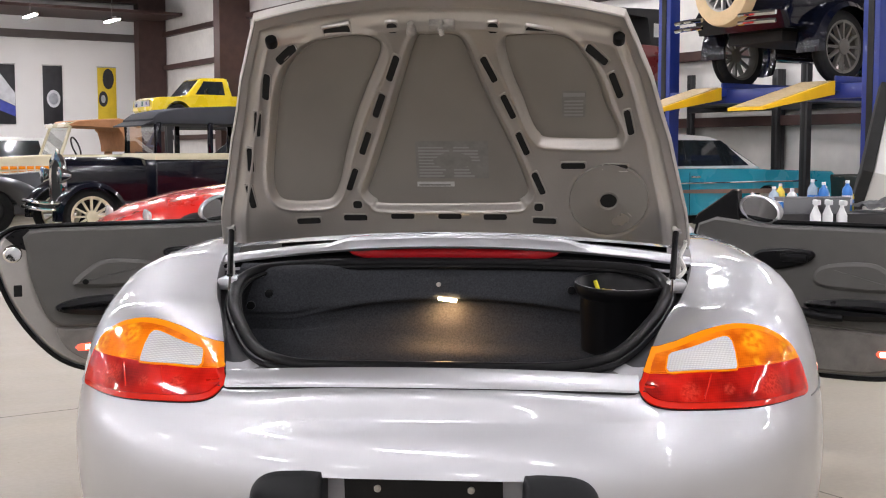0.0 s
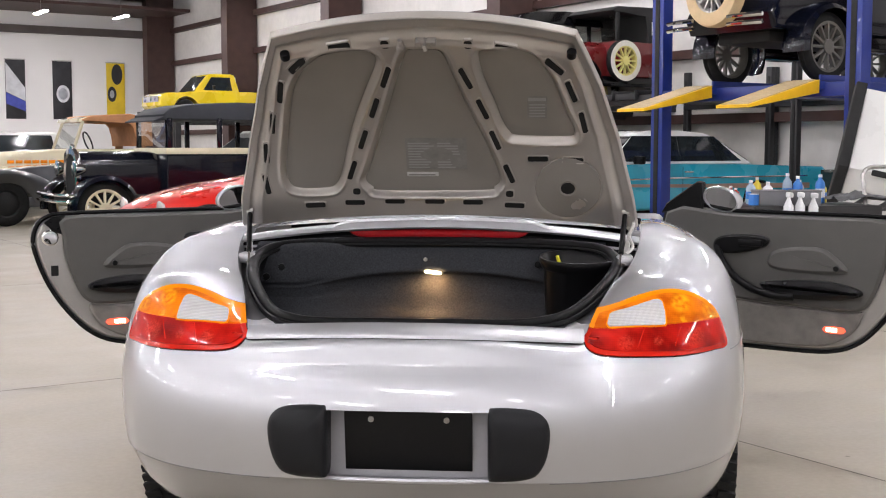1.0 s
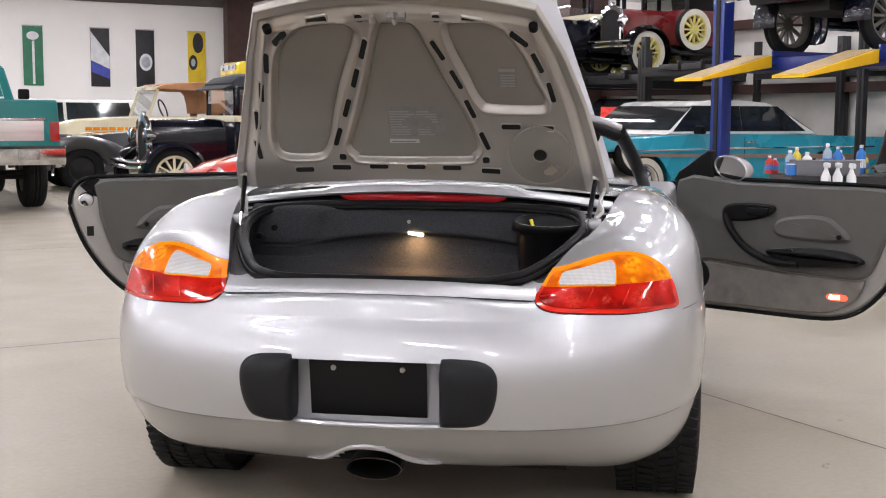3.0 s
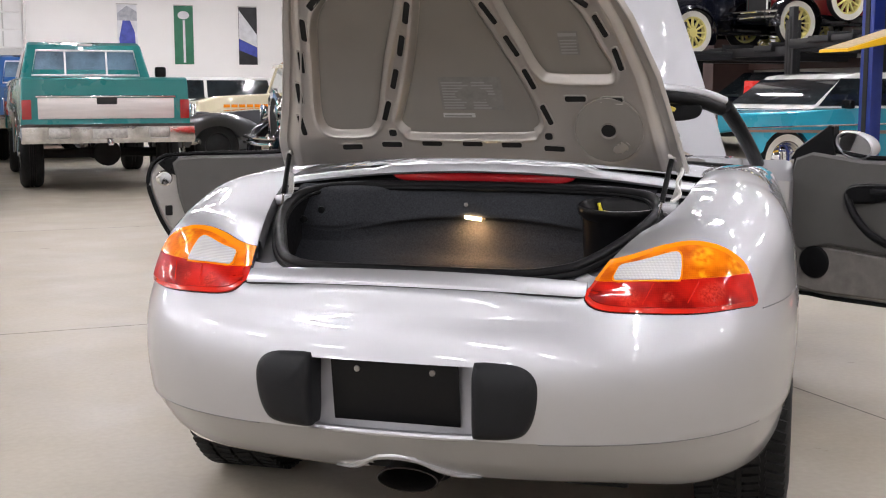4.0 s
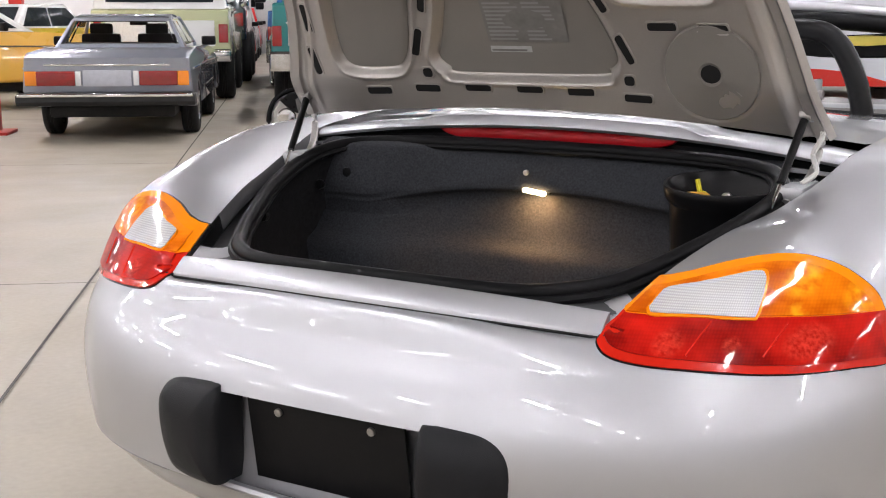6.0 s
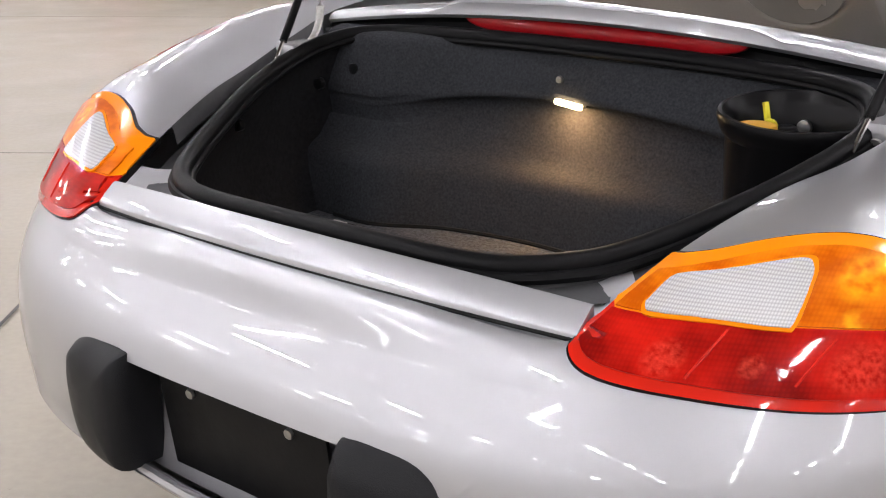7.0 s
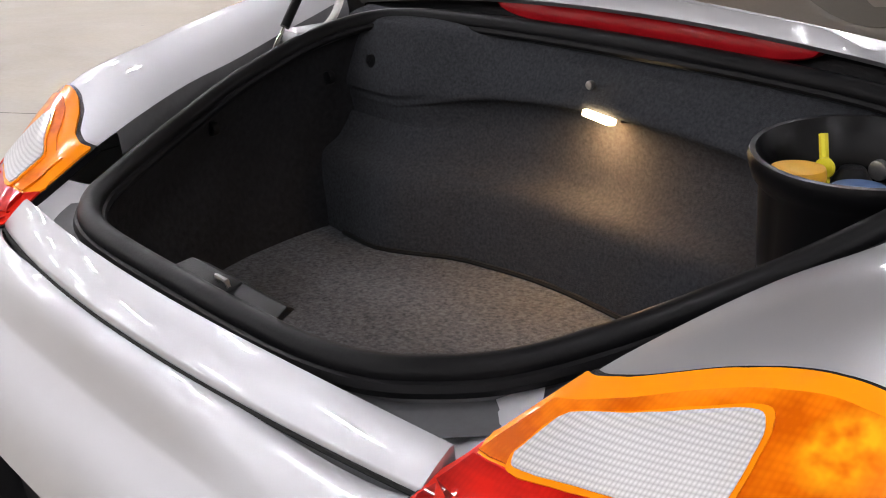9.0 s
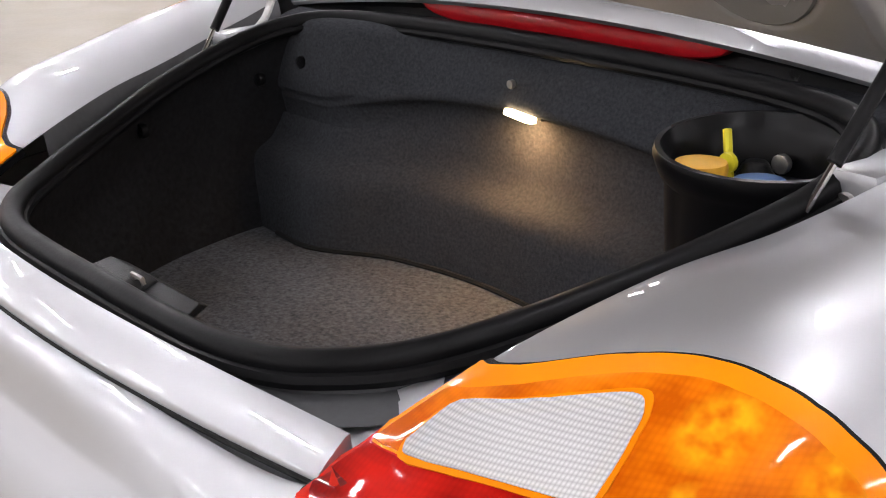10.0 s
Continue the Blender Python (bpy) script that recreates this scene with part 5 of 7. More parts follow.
B_BLACK = mat("banner_black", (0.02, 0.02, 0.024), 0.5, var=0.5, scale=3)
B_GREEN = mat("banner_green", (0.03, 0.16, 0.09), 0.5, var=0.25, scale=3)
B_GREY = mat("banner_grey", (0.35, 0.36, 0.40), 0.5, var=0.4, scale=5)
B_BLUE = mat("banner_blue", (0.05, 0.07, 0.35), 0.5, var=0.4, scale=4)
B_YELLOW = mat("banner_yellow", (0.70, 0.50, 0.03), 0.5, var=0.15, scale=3)
B_PALE = mat("banner_pale", (0.62, 0.63, 0.66), 0.5, var=0.2, scale=4)


def banner(across, base, shapes, label):
    b = thing("banner", label, "banner", "banners on the end wall", m=Matrix.Translation(hall_place(across, FAR - 0.03, 0)) @ HALL)
    part("cloth", box((0.66, 0.012, 2.0), (0, 0, 3.13), 0.002), base, b)
    for k, (mt, pts) in enumerate(shapes):
        flat_shape("print", [(x, z + 0.29) for x, z in pts], None, mt, b, 0.008 + 0.003 * k)
    part("rail", box((0.70, 0.03, 0.03), (0, 0, 4.15), 0.008), STEEL, b)
    return b


banner(10.34, B_BLACK, [(B_PALE, ell(0.02, 2.72, 0.23, 0.30)), (B_GREY, ell(0.02, 2.72, 0.16, 0.2))], "black banner with a round pale lamp")
banner(12.22, B_YELLOW, [(B_BLACK, ell(0.05, 3.45, 0.20, 0.36)), (B_BLACK, ell(-0.14, 2.75, 0.16, 0.27)), (B_GREY, ell(-0.14, 2.75, 0.08, 0.14))], "yellow and black printed banner")
banner(8.76, B_BLACK, [(B_PALE, [(-0.32, 3.75), (0.32, 2.9), (0.32, 2.45), (-0.32, 2.75)]), (B_BLUE, [(-0.32, 2.74), (0.32, 2.44), (0.32, 2.1), (-0.32, 2.35)])], "black, white and blue printed banner")
banner(6.51, B_GREEN, [(B_PALE, ell(0.0, 3.52, 0.2, 0.14)), (B_PALE, [(-0.03, 3.35), (0.05, 3.35), (0.05, 1.9), (-0.03, 1.9)])], "green banner with a pale emblem and stripe")
banner(4.60, B_PALE, [(B_BLUE, [(-0.25, 1.9), (0.28, 1.9), (0.25, 2.9), (0.1, 3.3), (-0.15, 3.3), (-0.28, 2.7)]), (B_GREY, [(-0.33, 3.3), (0.33, 3.3), (0.33, 3.6), (0.0, 3.8), (-0.33, 3.55)])], "pale and blue printed banner")
gd = thing("garage_door", "raised white sectional garage door in the end wall", "garage door", "", "structure", m=Matrix.Translation(hall_place(-0.5, FAR - 0.02, 0)) @ HALL)
DOOR_WHITE = mat("door_white", (0.70, 0.70, 0.70), 0.45, var=0.06, scale=2)
for k in range(4):
    part("door_section", box((3.4, 0.05, 0.56), (0, -0.01, 2.92 + 0.58 * k), 0.015), DOOR_WHITE, gd)
    for x in (-1.1, 0, 1.1):
        part("section_rib", box((0.05, 0.02, 0.5), (x, -0.045, 2.92 + 0.58 * k), 0.008), LABEL_PALE, gd)
part("opening", box((3.5, 0.02, 2.6), (0, 0.0, 1.31)), LABEL_PALE, gd, "pale daylight-coloured inner leaf")
for x in (-1.78, 1.78):
    part("door_track", box((0.08, 0.08, 5.6), (x, -0.05, 2.8), 0.01), STEEL, gd)
RED_STEEL = mat("red_steel", (0.55, 0.03, 0.02), 0.45, var=0.15, scale=5)
for a, l in ((-3.17, 11.12), (-5.2, 22.5), (-3.9, 26.0), (-7.5, 20.0), (-2.9, 29.5)):
    p = thing("lift_post", "tall red steel post of a vehicle lift", "lift post", "red lift posts", m=Matrix.Translation(hall_place(a, l)) @ HALL)
    part("mast", box((0.24, 0.3, 3.6), (0, 0, 1.8), 0.02), RED_STEEL, p)
    part("foot", box((0.5, 0.5, 0.03), (0, 0, 0.015), 0.005), RED_STEEL, p)

# ---- vehicles ----
PAINT = {}


def paint(name, colour, metal=0.0, rough=0.28):
    if name not in PAINT:
        PAINT[name] = mat(name + "_paint", colour, rough, metal, var=0.04, scale=2, coat=1.0, spread=0.0 if metal else 0.03)
    return PAINT[name]


# Blurred blue reflections of the surroundings are painted as noise in this colour.
CAB_GLASS = mat("painted_reflection_glass", (0.11, 0.17, 0.23), 0.2, var=0.85, scale=2.2, spec=0.15)
LAMP_RED = mat("red_lamp_plastic", (0.27, 0.009, 0.008), 0.15, coat=1.0, var=0.15, scale=20)
BRIGHT_TRIM = mat("bright_trim", (0.72, 0.73, 0.74), 0.3, 0.3, var=0.05)
# Wavy chrome; patches in its colour stand in for dark and bright reflections.
WAVY_CHROME = mat("reflection_mottled_chrome", (0.62, 0.62, 0.63), 0.1, 1.0, var=0.5, scale=5, bump=1.0, fine=11, spread=0.08)
LAMP_AMBER = mat("amber_lamp_plastic", (0.85, 0.25, 0.01), 0.15, coat=1.0)
LAMP_CLEAR = mat("clear_lamp_glass", (0.75, 0.75, 0.74), 0.08, 0.3, coat=1.0)
UNDER = mat("vehicle_underside", (0.015, 0.015, 0.015), 0.8, var=0.3, scale=8)
CREAM_WOOD = mat("cream_wheel_paint", (0.68, 0.62, 0.45), 0.4, var=0.06, scale=5)
YELLOW_WHEEL = mat("yellow_wheel_paint", (0.70, 0.62, 0.22), 0.4, var=0.06, scale=5)
TAN = mat("tan_canvas", (0.42, 0.20, 0.09), 0.8, var=0.15, scale=9, bump=0.4)


def at_place(x, y, heading, z=0.0):
    """heading: degrees, 0 along the silver car's own heading, plus to the left."""
    return pose(x, y, z, 0, 0, heading)


def tumble(z0, k):
    return lambda y, z: 1 - k * max(0.0, z - z0)


def pickup(m, name, label, colour, band, L=5.2, W=0.98, deck=1.33, roof=1.85, clear=0.66, r=0.42, rear_detail=True, group=""):
    """A full-size American pickup; its rear stands at y = 0."""
    v = thing(name, label, "pickup truck", group, m=m)
    low = clear - 0.02
    outl = [(0.0, low + 0.06), (0.0, deck), (0.04, deck + 0.025), (2.3, deck + 0.02), (3.7, deck), (5.0 * L / 5.2, deck - 0.06), (L - 0.03, deck - 0.16), (L, low + 0.1), (L - 0.1, low)]
    outl += arch(L - 0.92, r, r + 0.12, low=low) + arch(1.12, r, r + 0.12, low=low) + [(0.3, low)]
    part("body", slab(outl, W, shape=tumble(deck - 0.3, 0.10), bevel=0.025), colour, v)
    part("cab", slab([(2.28, deck), (2.42, roof - 0.04), (2.55, roof), (3.3, roof - 0.01), (3.42, roof - 0.04), (3.95, deck - 0.01)], W - 0.12, shape=tumble(deck, 0.28), bevel=0.04), colour, v)
    cw = W - 0.12
    part("rear_window", slab([(2.315, deck + 0.09), (2.36, roof - 0.13), (2.40, roof - 0.13), (2.36, deck + 0.09)], cw * 0.80, shape=tumble(deck, 0.2)), CAB_GLASS, v, "rear cab window with blue reflections painted into the glass")
    fw = cw * 0.82
    part("rear_window_frame", tube([(-fw, 2.30, deck + 0.075), (-fw * 0.9, 2.36, roof - 0.115), (fw * 0.9, 2.36, roof - 0.115), (fw, 2.30, deck + 0.075)], 0.016, 6, closed=True), BRIGHT_TRIM, v, "bright rear window frame")
    for x in (-0.27, 0.27):
        part("window_bar", slab([(2.29, deck + 0.075), (2.345, roof - 0.115), (2.355, roof - 0.115), (2.31, deck + 0.075)], x - 0.012, x + 0.012), BRIGHT_TRIM, v)
    for s in (1, -1):
        part("side_window", slab([(2.55, deck + 0.06), (2.60, roof - 0.12), (3.28, roof - 0.12), (3.62, deck + 0.06)], s * (cw - 0.01), s * (cw + 0.006), shape=tumble(deck, 0.28)), TINT, v, "dark side window")
        part("door_mirror", box((0.16, 0.08, 0.15), (s * (W + 0.17), 3.35, deck + 0.14), 0.03), BLACK_PL, v, "black door mirror")
        for y in (1.12, L - 0.92):
            wheel("wheel", r, 0.27, v, (s * (W - 0.16), y, r), s, STEEL, style="cap", rimr=0.52)
        part("tail_lamp", box((0.11, 0.03, 0.23), (s * (W - 0.075), -0.012, deck - 0.35), 0.012), LAMP_RED, v, "red tail lamp")
        part("wheel_trim", tube([(s * (W + 0.004), 1.12 + (r + 0.13) * math.cos(t), r + (r + 0.13) * math.sin(t)) for t in np.linspace(0, math.pi, 14)], 0.018, 6), CHROME, v)
    part("windscreen", slab([(3.45, roof - 0.08), (3.48, roof - 0.08), (3.93, deck + 0.03), (3.90, deck + 0.03)], cw * 0.86, shape=tumble(deck, 0.2)), TINT, v, "dark windscreen")
    part("underside", box((W * 1.5, L - 0.4, 0.18), (0, L / 2, clear + 0.02), 0.03), UNDER, v)
    part("axle", tube([(-W + 0.2, 1.12, r), (W - 0.2, 1.12, r)], 0.06, 8), UNDER, v)
    part("differential", disc(0.17, 0.24, (0.1, 1.12, r), "Y", 16, bevel=0.04), UNDER, v)
    if rear_detail:
        part("tailgate_band", box((1.56, 0.02, 0.24), (0, -0.008, deck - 0.34), 0.008), band, v, "brushed bright tailgate band")
        part("tailgate_top_trim", box((1.60, 0.02, 0.025), (0, -0.010, deck - 0.20), 0.006), CHROME, v)
        part("tailgate_low_trim", box((1.86, 0.02, 0.025), (0, -0.010, deck - 0.53), 0.006), CHROME, v)
        part("tailgate_handle", box((0.24, 0.03, 0.09), (0, -0.014, deck - 0.25), 0.02), UNDER, v, "dark tailgate handle")
        bo = [(-0.20, clear - 0.07), (-0.22, clear - 0.02), (-0.22, clear + 0.12), (-0.19, clear + 0.15), (-0.02, clear + 0.15), (-0.02, clear - 0.02)]
        part("rear_bumper", slab(bo, W + 0.01, bevel=0.015), WAVY_CHROME, v, "wide chrome rear bumper")
        part("bumper_recess", box((0.40, 0.02, 0.11), (0, -0.225, clear + 0.04), 0.01), STEEL, v)
        for x in (-0.42, 0.42):
            part("bumper_step", box((0.24, 0.02, 0.13), (x * 1.35, -0.222, clear + 0.05), 0.03), STEEL, v)
        part("tow_ball", disc(0.035, 0.07, (0, -0.26, clear - 0.06), "Z", 12, bevel=0.012), CHROME, v)
        part("cab_lamp", box((0.2, 0.02, 0.035), (0, 2.40, roof - 0.035), 0.006), LAMP_CLEAR, v)
    return v


def sedan(m, name, label, colour, roofc, prof, cab, W, wheels, r=0.33, clear=0.24, rear=None, category="car", ww=None, rimr=0.62, group="", glassk=0.30, style="cap", pillar=True, cabw=None, hollow=False):
    """A car from its side outline (without wheel openings) and its glasshouse outline; the rear stands at y = 0."""
    v = thing(name, label, category, group, m=m)
    L = max(p[0] for p in prof)
    outl = list(prof)
    for y in sorted(wheels, reverse=True):
        outl += arch(y, r, r + 0.06)
    part("body", slab(outl, W, shape=tumble(0.62, 0.16), bevel=0.045), colour, v)
    hw = cabw or W - 0.09
    if not hollow:
        part("roof", slab(cab, hw, shape=tumble(cab[0][1], glassk), bevel=0.04), roofc, v)
    zs = [p[1] for p in cab]
    z0, z1 = min(zs), max(zs)
    y0, y1 = min(p[0] for p in cab), max(p[0] for p in cab)
    ta, tb = cab[1][0], cab[-2][0]
    k0, k1 = 0.14, 0.85

    def mixy(a, b, t):
        return a + (b - a) * t
    for s in (1, -1):
        mid = (ta + tb) / 2
        post = 0.03 if pillar else 0.004
        for a0, a1, b0, b1 in (((mixy(y0, ta, k0) + 0.16), mid - post, (mixy(y0, ta, k1) + 0.12), mid - post), (mid + post, mixy(y1, tb, k0) - (0.14 if pillar else 0.025), mid + post, mixy(y1, tb, k1) - (0.10 if pillar else 0.02))):
            part("side_window", slab([(a0, z0 + 0.05), (b0, z1 - 0.075), (b1, z1 - 0.075), (a1, z0 + 0.05)], s * (hw - 0.01), s * (hw + 0.008), shape=tumble(z0, glassk)), GLASS if hollow else TINT, v, "clear side window" if hollow else "dark side window")
        for y in wheels:
            wheel("wheel", r, 0.19, v, (s * (W - 0.12), y, r), s, CHROME if ww else ALLOY, ww, style, rimr)
        part("door_line", tube([(s * (W + 0.001), mid + 0.05, clear + 0.1), (s * (W + 0.001), mid + 0.05, z0 - 0.03)], 0.004, 4), UNDER, v)
        part("waist_trim", tube([(s * (W + 0.002), 0.15, z0 - 0.17), (s * (W + 0.003), L * 0.5, z0 - 0.17), (s * (W + 0.002), L - 0.25, z0 - 0.20)], 0.011, 6), CHROME, v)
        part("door_handle", box((0.02, 0.16, 0.025), (s * (W + 0.006), mid - 0.05, z0 - 0.09), 0.006), CHROME, v)
        part("door_mirror", box((0.18, 0.07, 0.11), (s * (W + 0.02), y1 - 0.45, z0 + 0.07), 0.025), BLACK_PL, v, "door mirror")
    for nm, (p0, p1), sg in (("rear_window", (cab[0], cab[1]), -1), ("windscreen", (cab[-1], cab[-2]), 1)):
        q = [(mixy(p0[0], p1[0], t) + sg * o, mixy(p0[1], p1[1], t)) for t, o in ((0.14, 0.016), (0.9, 0.016), (0.9, -0.03), (0.14, -0.03))]
        part(nm, slab(q, hw * (0.965 if not pillar else 0.87), shape=tumble(z0, glassk)), GLASS if hollow else TINT, v, "clear window glass" if hollow else "dark window glass")
    part("underside", box((W * 1.5, L - 0.5, 0.12), (0, L / 2, clear + 0.06), 0.03), UNDER, v)
    return v


def vintage(m, name, label, bodyc, roofc, wheelc, ww=None, kind="sedan", spare="", bumper=True, seat=None, group="", shell=CHROME):
    """A car of about 1930 with separate wings and wooden-spoked wheels; front wheels at y = 2.62, rear wheels at y = 0."""
    v = thing(name, label, "vintage car", group, m=m)
    r = 0.375
    part("chassis", box((0.75, 3.5, 0.12), (0, 1.25, 0.50), 0.02), UNDER, v)
    bon = [[Vector((s * w * (0.30 + 0.10 * t), 1.72 + 1.08 * (1 - t), z)) for s, w, z in ((-1, 1, 0.55), (-1, 1.02, 0.85), (-1, 0.95, 1.06), (-1, 0.6, 1.15), (0, 0, 1.18), (1, 0.6, 1.15), (1, 0.95, 1.06), (1, 1.02, 0.85), (1, 1, 0.55))] for t in (0, 0.33, 0.66, 1)]
    part("bonnet", skin(bon), bodyc, v, "long louvred bonnet")
    rad = [(-0.29, 0.5), (-0.30, 0.95), (-0.26, 1.12), (-0.12, 1.2), (0.12, 1.2), (0.26, 1.12), (0.30, 0.95), (0.29, 0.5)]
    rp = [[Vector((x * k, 2.80 + d, 0.5 + (z - 0.5) * (k if d else 1))) for x, z in rad] for k, d in ((1.0, 0.0), (1.03, 0.02), (1.03, 0.07), (0.92, 0.08), (0.90, 0.05))]
    part("radiator_shell", skin(rp, close_u=True), shell, v, "bright radiator shell")
    bm = bmesh.new()
    bm.faces.new([bm.verts.new((x * 0.9, 2.845, 0.5 + (z - 0.5) * 0.9)) for x, z in rad])
    part("radiator_core", bm, UNDER, v, "dark radiator core", smooth=False)
    part("radiator_cap", disc(0.035, 0.09, (0, 2.83, 1.24), "Z", 12, bevel=0.01), CHROME, v)
    for s in (1, -1):
        part("headlamp", disc(0.125, 0.16, (s * 0.42, 2.86, 0.93), "Y", 20, r2=0.05, bevel=0.02), shell, v, "round headlamp")
        for y, w in ((2.62, 0.72), (0.0, 0.72)):
            wheel("wheel", r, 0.13, v, (s * 0.70, y, r), s, wheelc, ww, "spoke", 0.74)
        for y, lo in ((2.62, 0), (0.0, 1)):
            a0, a1 = (-0.12, math.pi + 0.45) if not lo else (-0.5, math.pi + 0.15)
            rr = [[Vector((s * x, y - 0.0 + (r + 0.085 + dz) * math.cos(t), r + (r + 0.085 + dz) * math.sin(t))) for x, dz in ((0.50, -0.03), (0.56, 0.0), (0.70, 0.025), (0.82, 0.0), (0.86, -0.05))] for t in np.linspace(a0, a1, 18)]
            part("wing", skin(rr), bodyc if kind != "truck" else UNDER_BLACK, v, "curved wing over the wheel")
        part("running_board", box((0.26, 1.5, 0.04), (s * 0.72, 1.25, 0.36), 0.012), UNDER_BLACK, v)
        part("apron", box((0.03, 1.5, 0.16), (s * 0.58, 1.25, 0.45), 0.01), UNDER_BLACK, v)
    if bumper:
        for z in (0.48, 0.57):
            part("front_bumper_bar", tube(spline([(-0.80, 2.98, z), (-0.6, 3.16, z), (0, 3.2, z), (0.6, 3.16, z), (0.80, 2.98, z)], 5), 0.025, 8), CHROME, v, "chrome bumper bar")
    if kind == "sedan":
        W = 0.66
        part("body", slab([(-0.55, 0.52), (-0.62, 0.8), (-0.6, 1.14), (1.72, 1.14), (1.72, 0.52)], W, bevel=0.03), bodyc, v)
        part("roof", slab([(-0.60, 1.64), (-0.62, 1.74), (-0.50, 1.84), (-0.1, 1.90), (0.6, 1.915), (1.3, 1.88), (1.62, 1.81), (1.73, 1.72), (1.72, 1.64)], W, shape=tumble(1.66, 0.8), bevel=0.03), roofc, v, "dark fabric roof")
        part("beltline", box((2 * W + 0.02, 2.34, 0.09), (0, 0.56, 1.185), 0.01), CREAM_WOOD, v, "cream painted belt moulding")
        for s in (1, -1):
            for y in (-0.58, 0.10, 0.92, 1.66):
                part("window_post", box((0.05, 0.07, 0.50), (s * (W - 0.03), y, 1.42), 0.01), bodyc, v)
        part("windscreen", box((2 * W - 0.12, 0.008, 0.44), (0, 1.69, 1.44)), THIN_GLASS, v, "flat windscreen")
        part("windscreen_frame", tube([(-W + 0.05, 1.70, 1.20), (-W + 0.05, 1.70, 1.66), (W - 0.05, 1.70, 1.66), (W - 0.05, 1.70, 1.20)], 0.018, 6, closed=True), bodyc, v)
        part("visor", slab([(1.69, 1.66), (1.71, 1.70), (1.87, 1.63), (1.87, 1.61)], W - 0.03, bevel=0.008), roofc, v)
        part("seats", slab([(-0.3, 0.6), (-0.4, 1.32), (-0.28, 1.34), (-0.1, 0.95), (0.3, 0.9), (0.3, 0.6)], W - 0.1, bevel=0.03), UNDER, v)
    elif kind == "truck":
        W = 0.64
        part("body", slab([(0.62, 0.52), (0.60, 1.16), (1.72, 1.16), (1.72, 0.52)], W, bevel=0.03), bodyc, v)
        part("roof", slab([(0.55, 1.13), (0.54, 1.70), (0.70, 1.80), (1.66, 1.78), (1.80, 1.70), (1.70, 1.66), (0.98, 1.66), (0.95, 1.15)], W, bevel=0.03), roofc, v, "black fabric cab roof")
        for s in (1, -1):
            part("window_post", box((0.05, 0.07, 0.52), (s * (W - 0.03), 1.66, 1.42), 0.01), roofc, v)
            part("quarter_light", box((0.006, 0.2, 0.24), (s * (W + 0.004), 0.76, 1.42), 0.002), LABEL_PALE, v, "pale quarter light")
        part("windscreen", box((2 * W - 0.12, 0.008, 0.44), (0, 1.69, 1.42)), THIN_GLASS, v)
        part("bed", slab([(-0.75, 0.62), (-0.75, 1.02), (0.5, 1.02), (0.5, 0.62)], 0.66, bevel=0.02), bodyc, v, "red pickup bed")
    elif kind == "open":
        W = 0.62
        part("body", slab([(-0.70, 0.55), (-0.6, 0.92), (0.4, 0.98), (1.72, 1.02), (1.72, 0.52)], W, bevel=0.05), bodyc, v)
    else:
        W = 0.64
        part("body", slab([(-0.70, 0.55), (-0.78, 0.72), (-0.62, 0.95), (-0.35, 1.12), (0.55, 1.16), (1.72, 1.16), (1.72, 0.52)], W, bevel=0.05), bodyc, v)
        part("folded_top", slab([(-0.05, 1.14), (-0.1, 1.62), (0.1, 1.74), (1.4, 1.76), (1.7, 1.66), (1.4, 1.62), (0.5, 1.60), (0.45, 1.14)], W, bevel=0.04), roofc, v, "canvas top")
    if spare == "rear":
        sp = wheel("spare_wheel", 0.375, 0.15, v, (0, 0, 0), 1, STEEL, None, "spoke", 0.66, "spare wheel in a tan canvas cover")
        sp.matrix_basis = Matrix.Translation((0.0, -0.93, 0.98)) @ Matrix.Rotation(radians(-90), 4, "Z")
        rr = [[Vector((a, b * math.cos(t), b * math.sin(t))) for a, b in ((-0.05, 0.39), (0.05, 0.392), (0.085, 0.375), (0.092, 0.31), (0.088, 0.235))] for t in np.linspace(0, 2 * math.pi, 32, endpoint=False)]
        part("cover", skin(rr, close_v=True), TAN_PALE, sp, "tan canvas spare wheel cover")
        for z in (0.60, 0.68):
            for s in (1, -1):
                part("rear_bumper_bar", tube(spline([(s * 0.26, -1.02, z), (s * 0.45, -1.03, z), (s * 0.70, -0.97, z)], 5), 0.024, 8), CHROME, v, "chrome rear bumper bar")
    elif spare == "side":
        for s in (1, -1):
            sp = wheel("spare_wheel", 0.37, 0.14, v, (s * 0.74, 1.62, 0.80), s, wheelc, ww, "spoke", 0.74, "side-mounted spare wheel")
    return v


UNDER_BLACK = mat("gloss_black_paint", (0.004, 0.004, 0.005), 0.15, var=0.1, scale=2, coat=0.35, spec=0.3)
TAN_PALE = mat("pale_canvas", (0.58, 0.44, 0.26), 0.8, var=0.12, scale=9, bump=0.3)
TEAL = paint("teal", (0.005, 0.16, 0.155))
WHITE_P = paint("white", (0.75, 0.75, 0.73))
BAND = mat("brushed_band", (0.62, 0.58, 0.56), 0.35, 0.6, var=0.12, scale=6, stretch=(0.3, 1, 4))

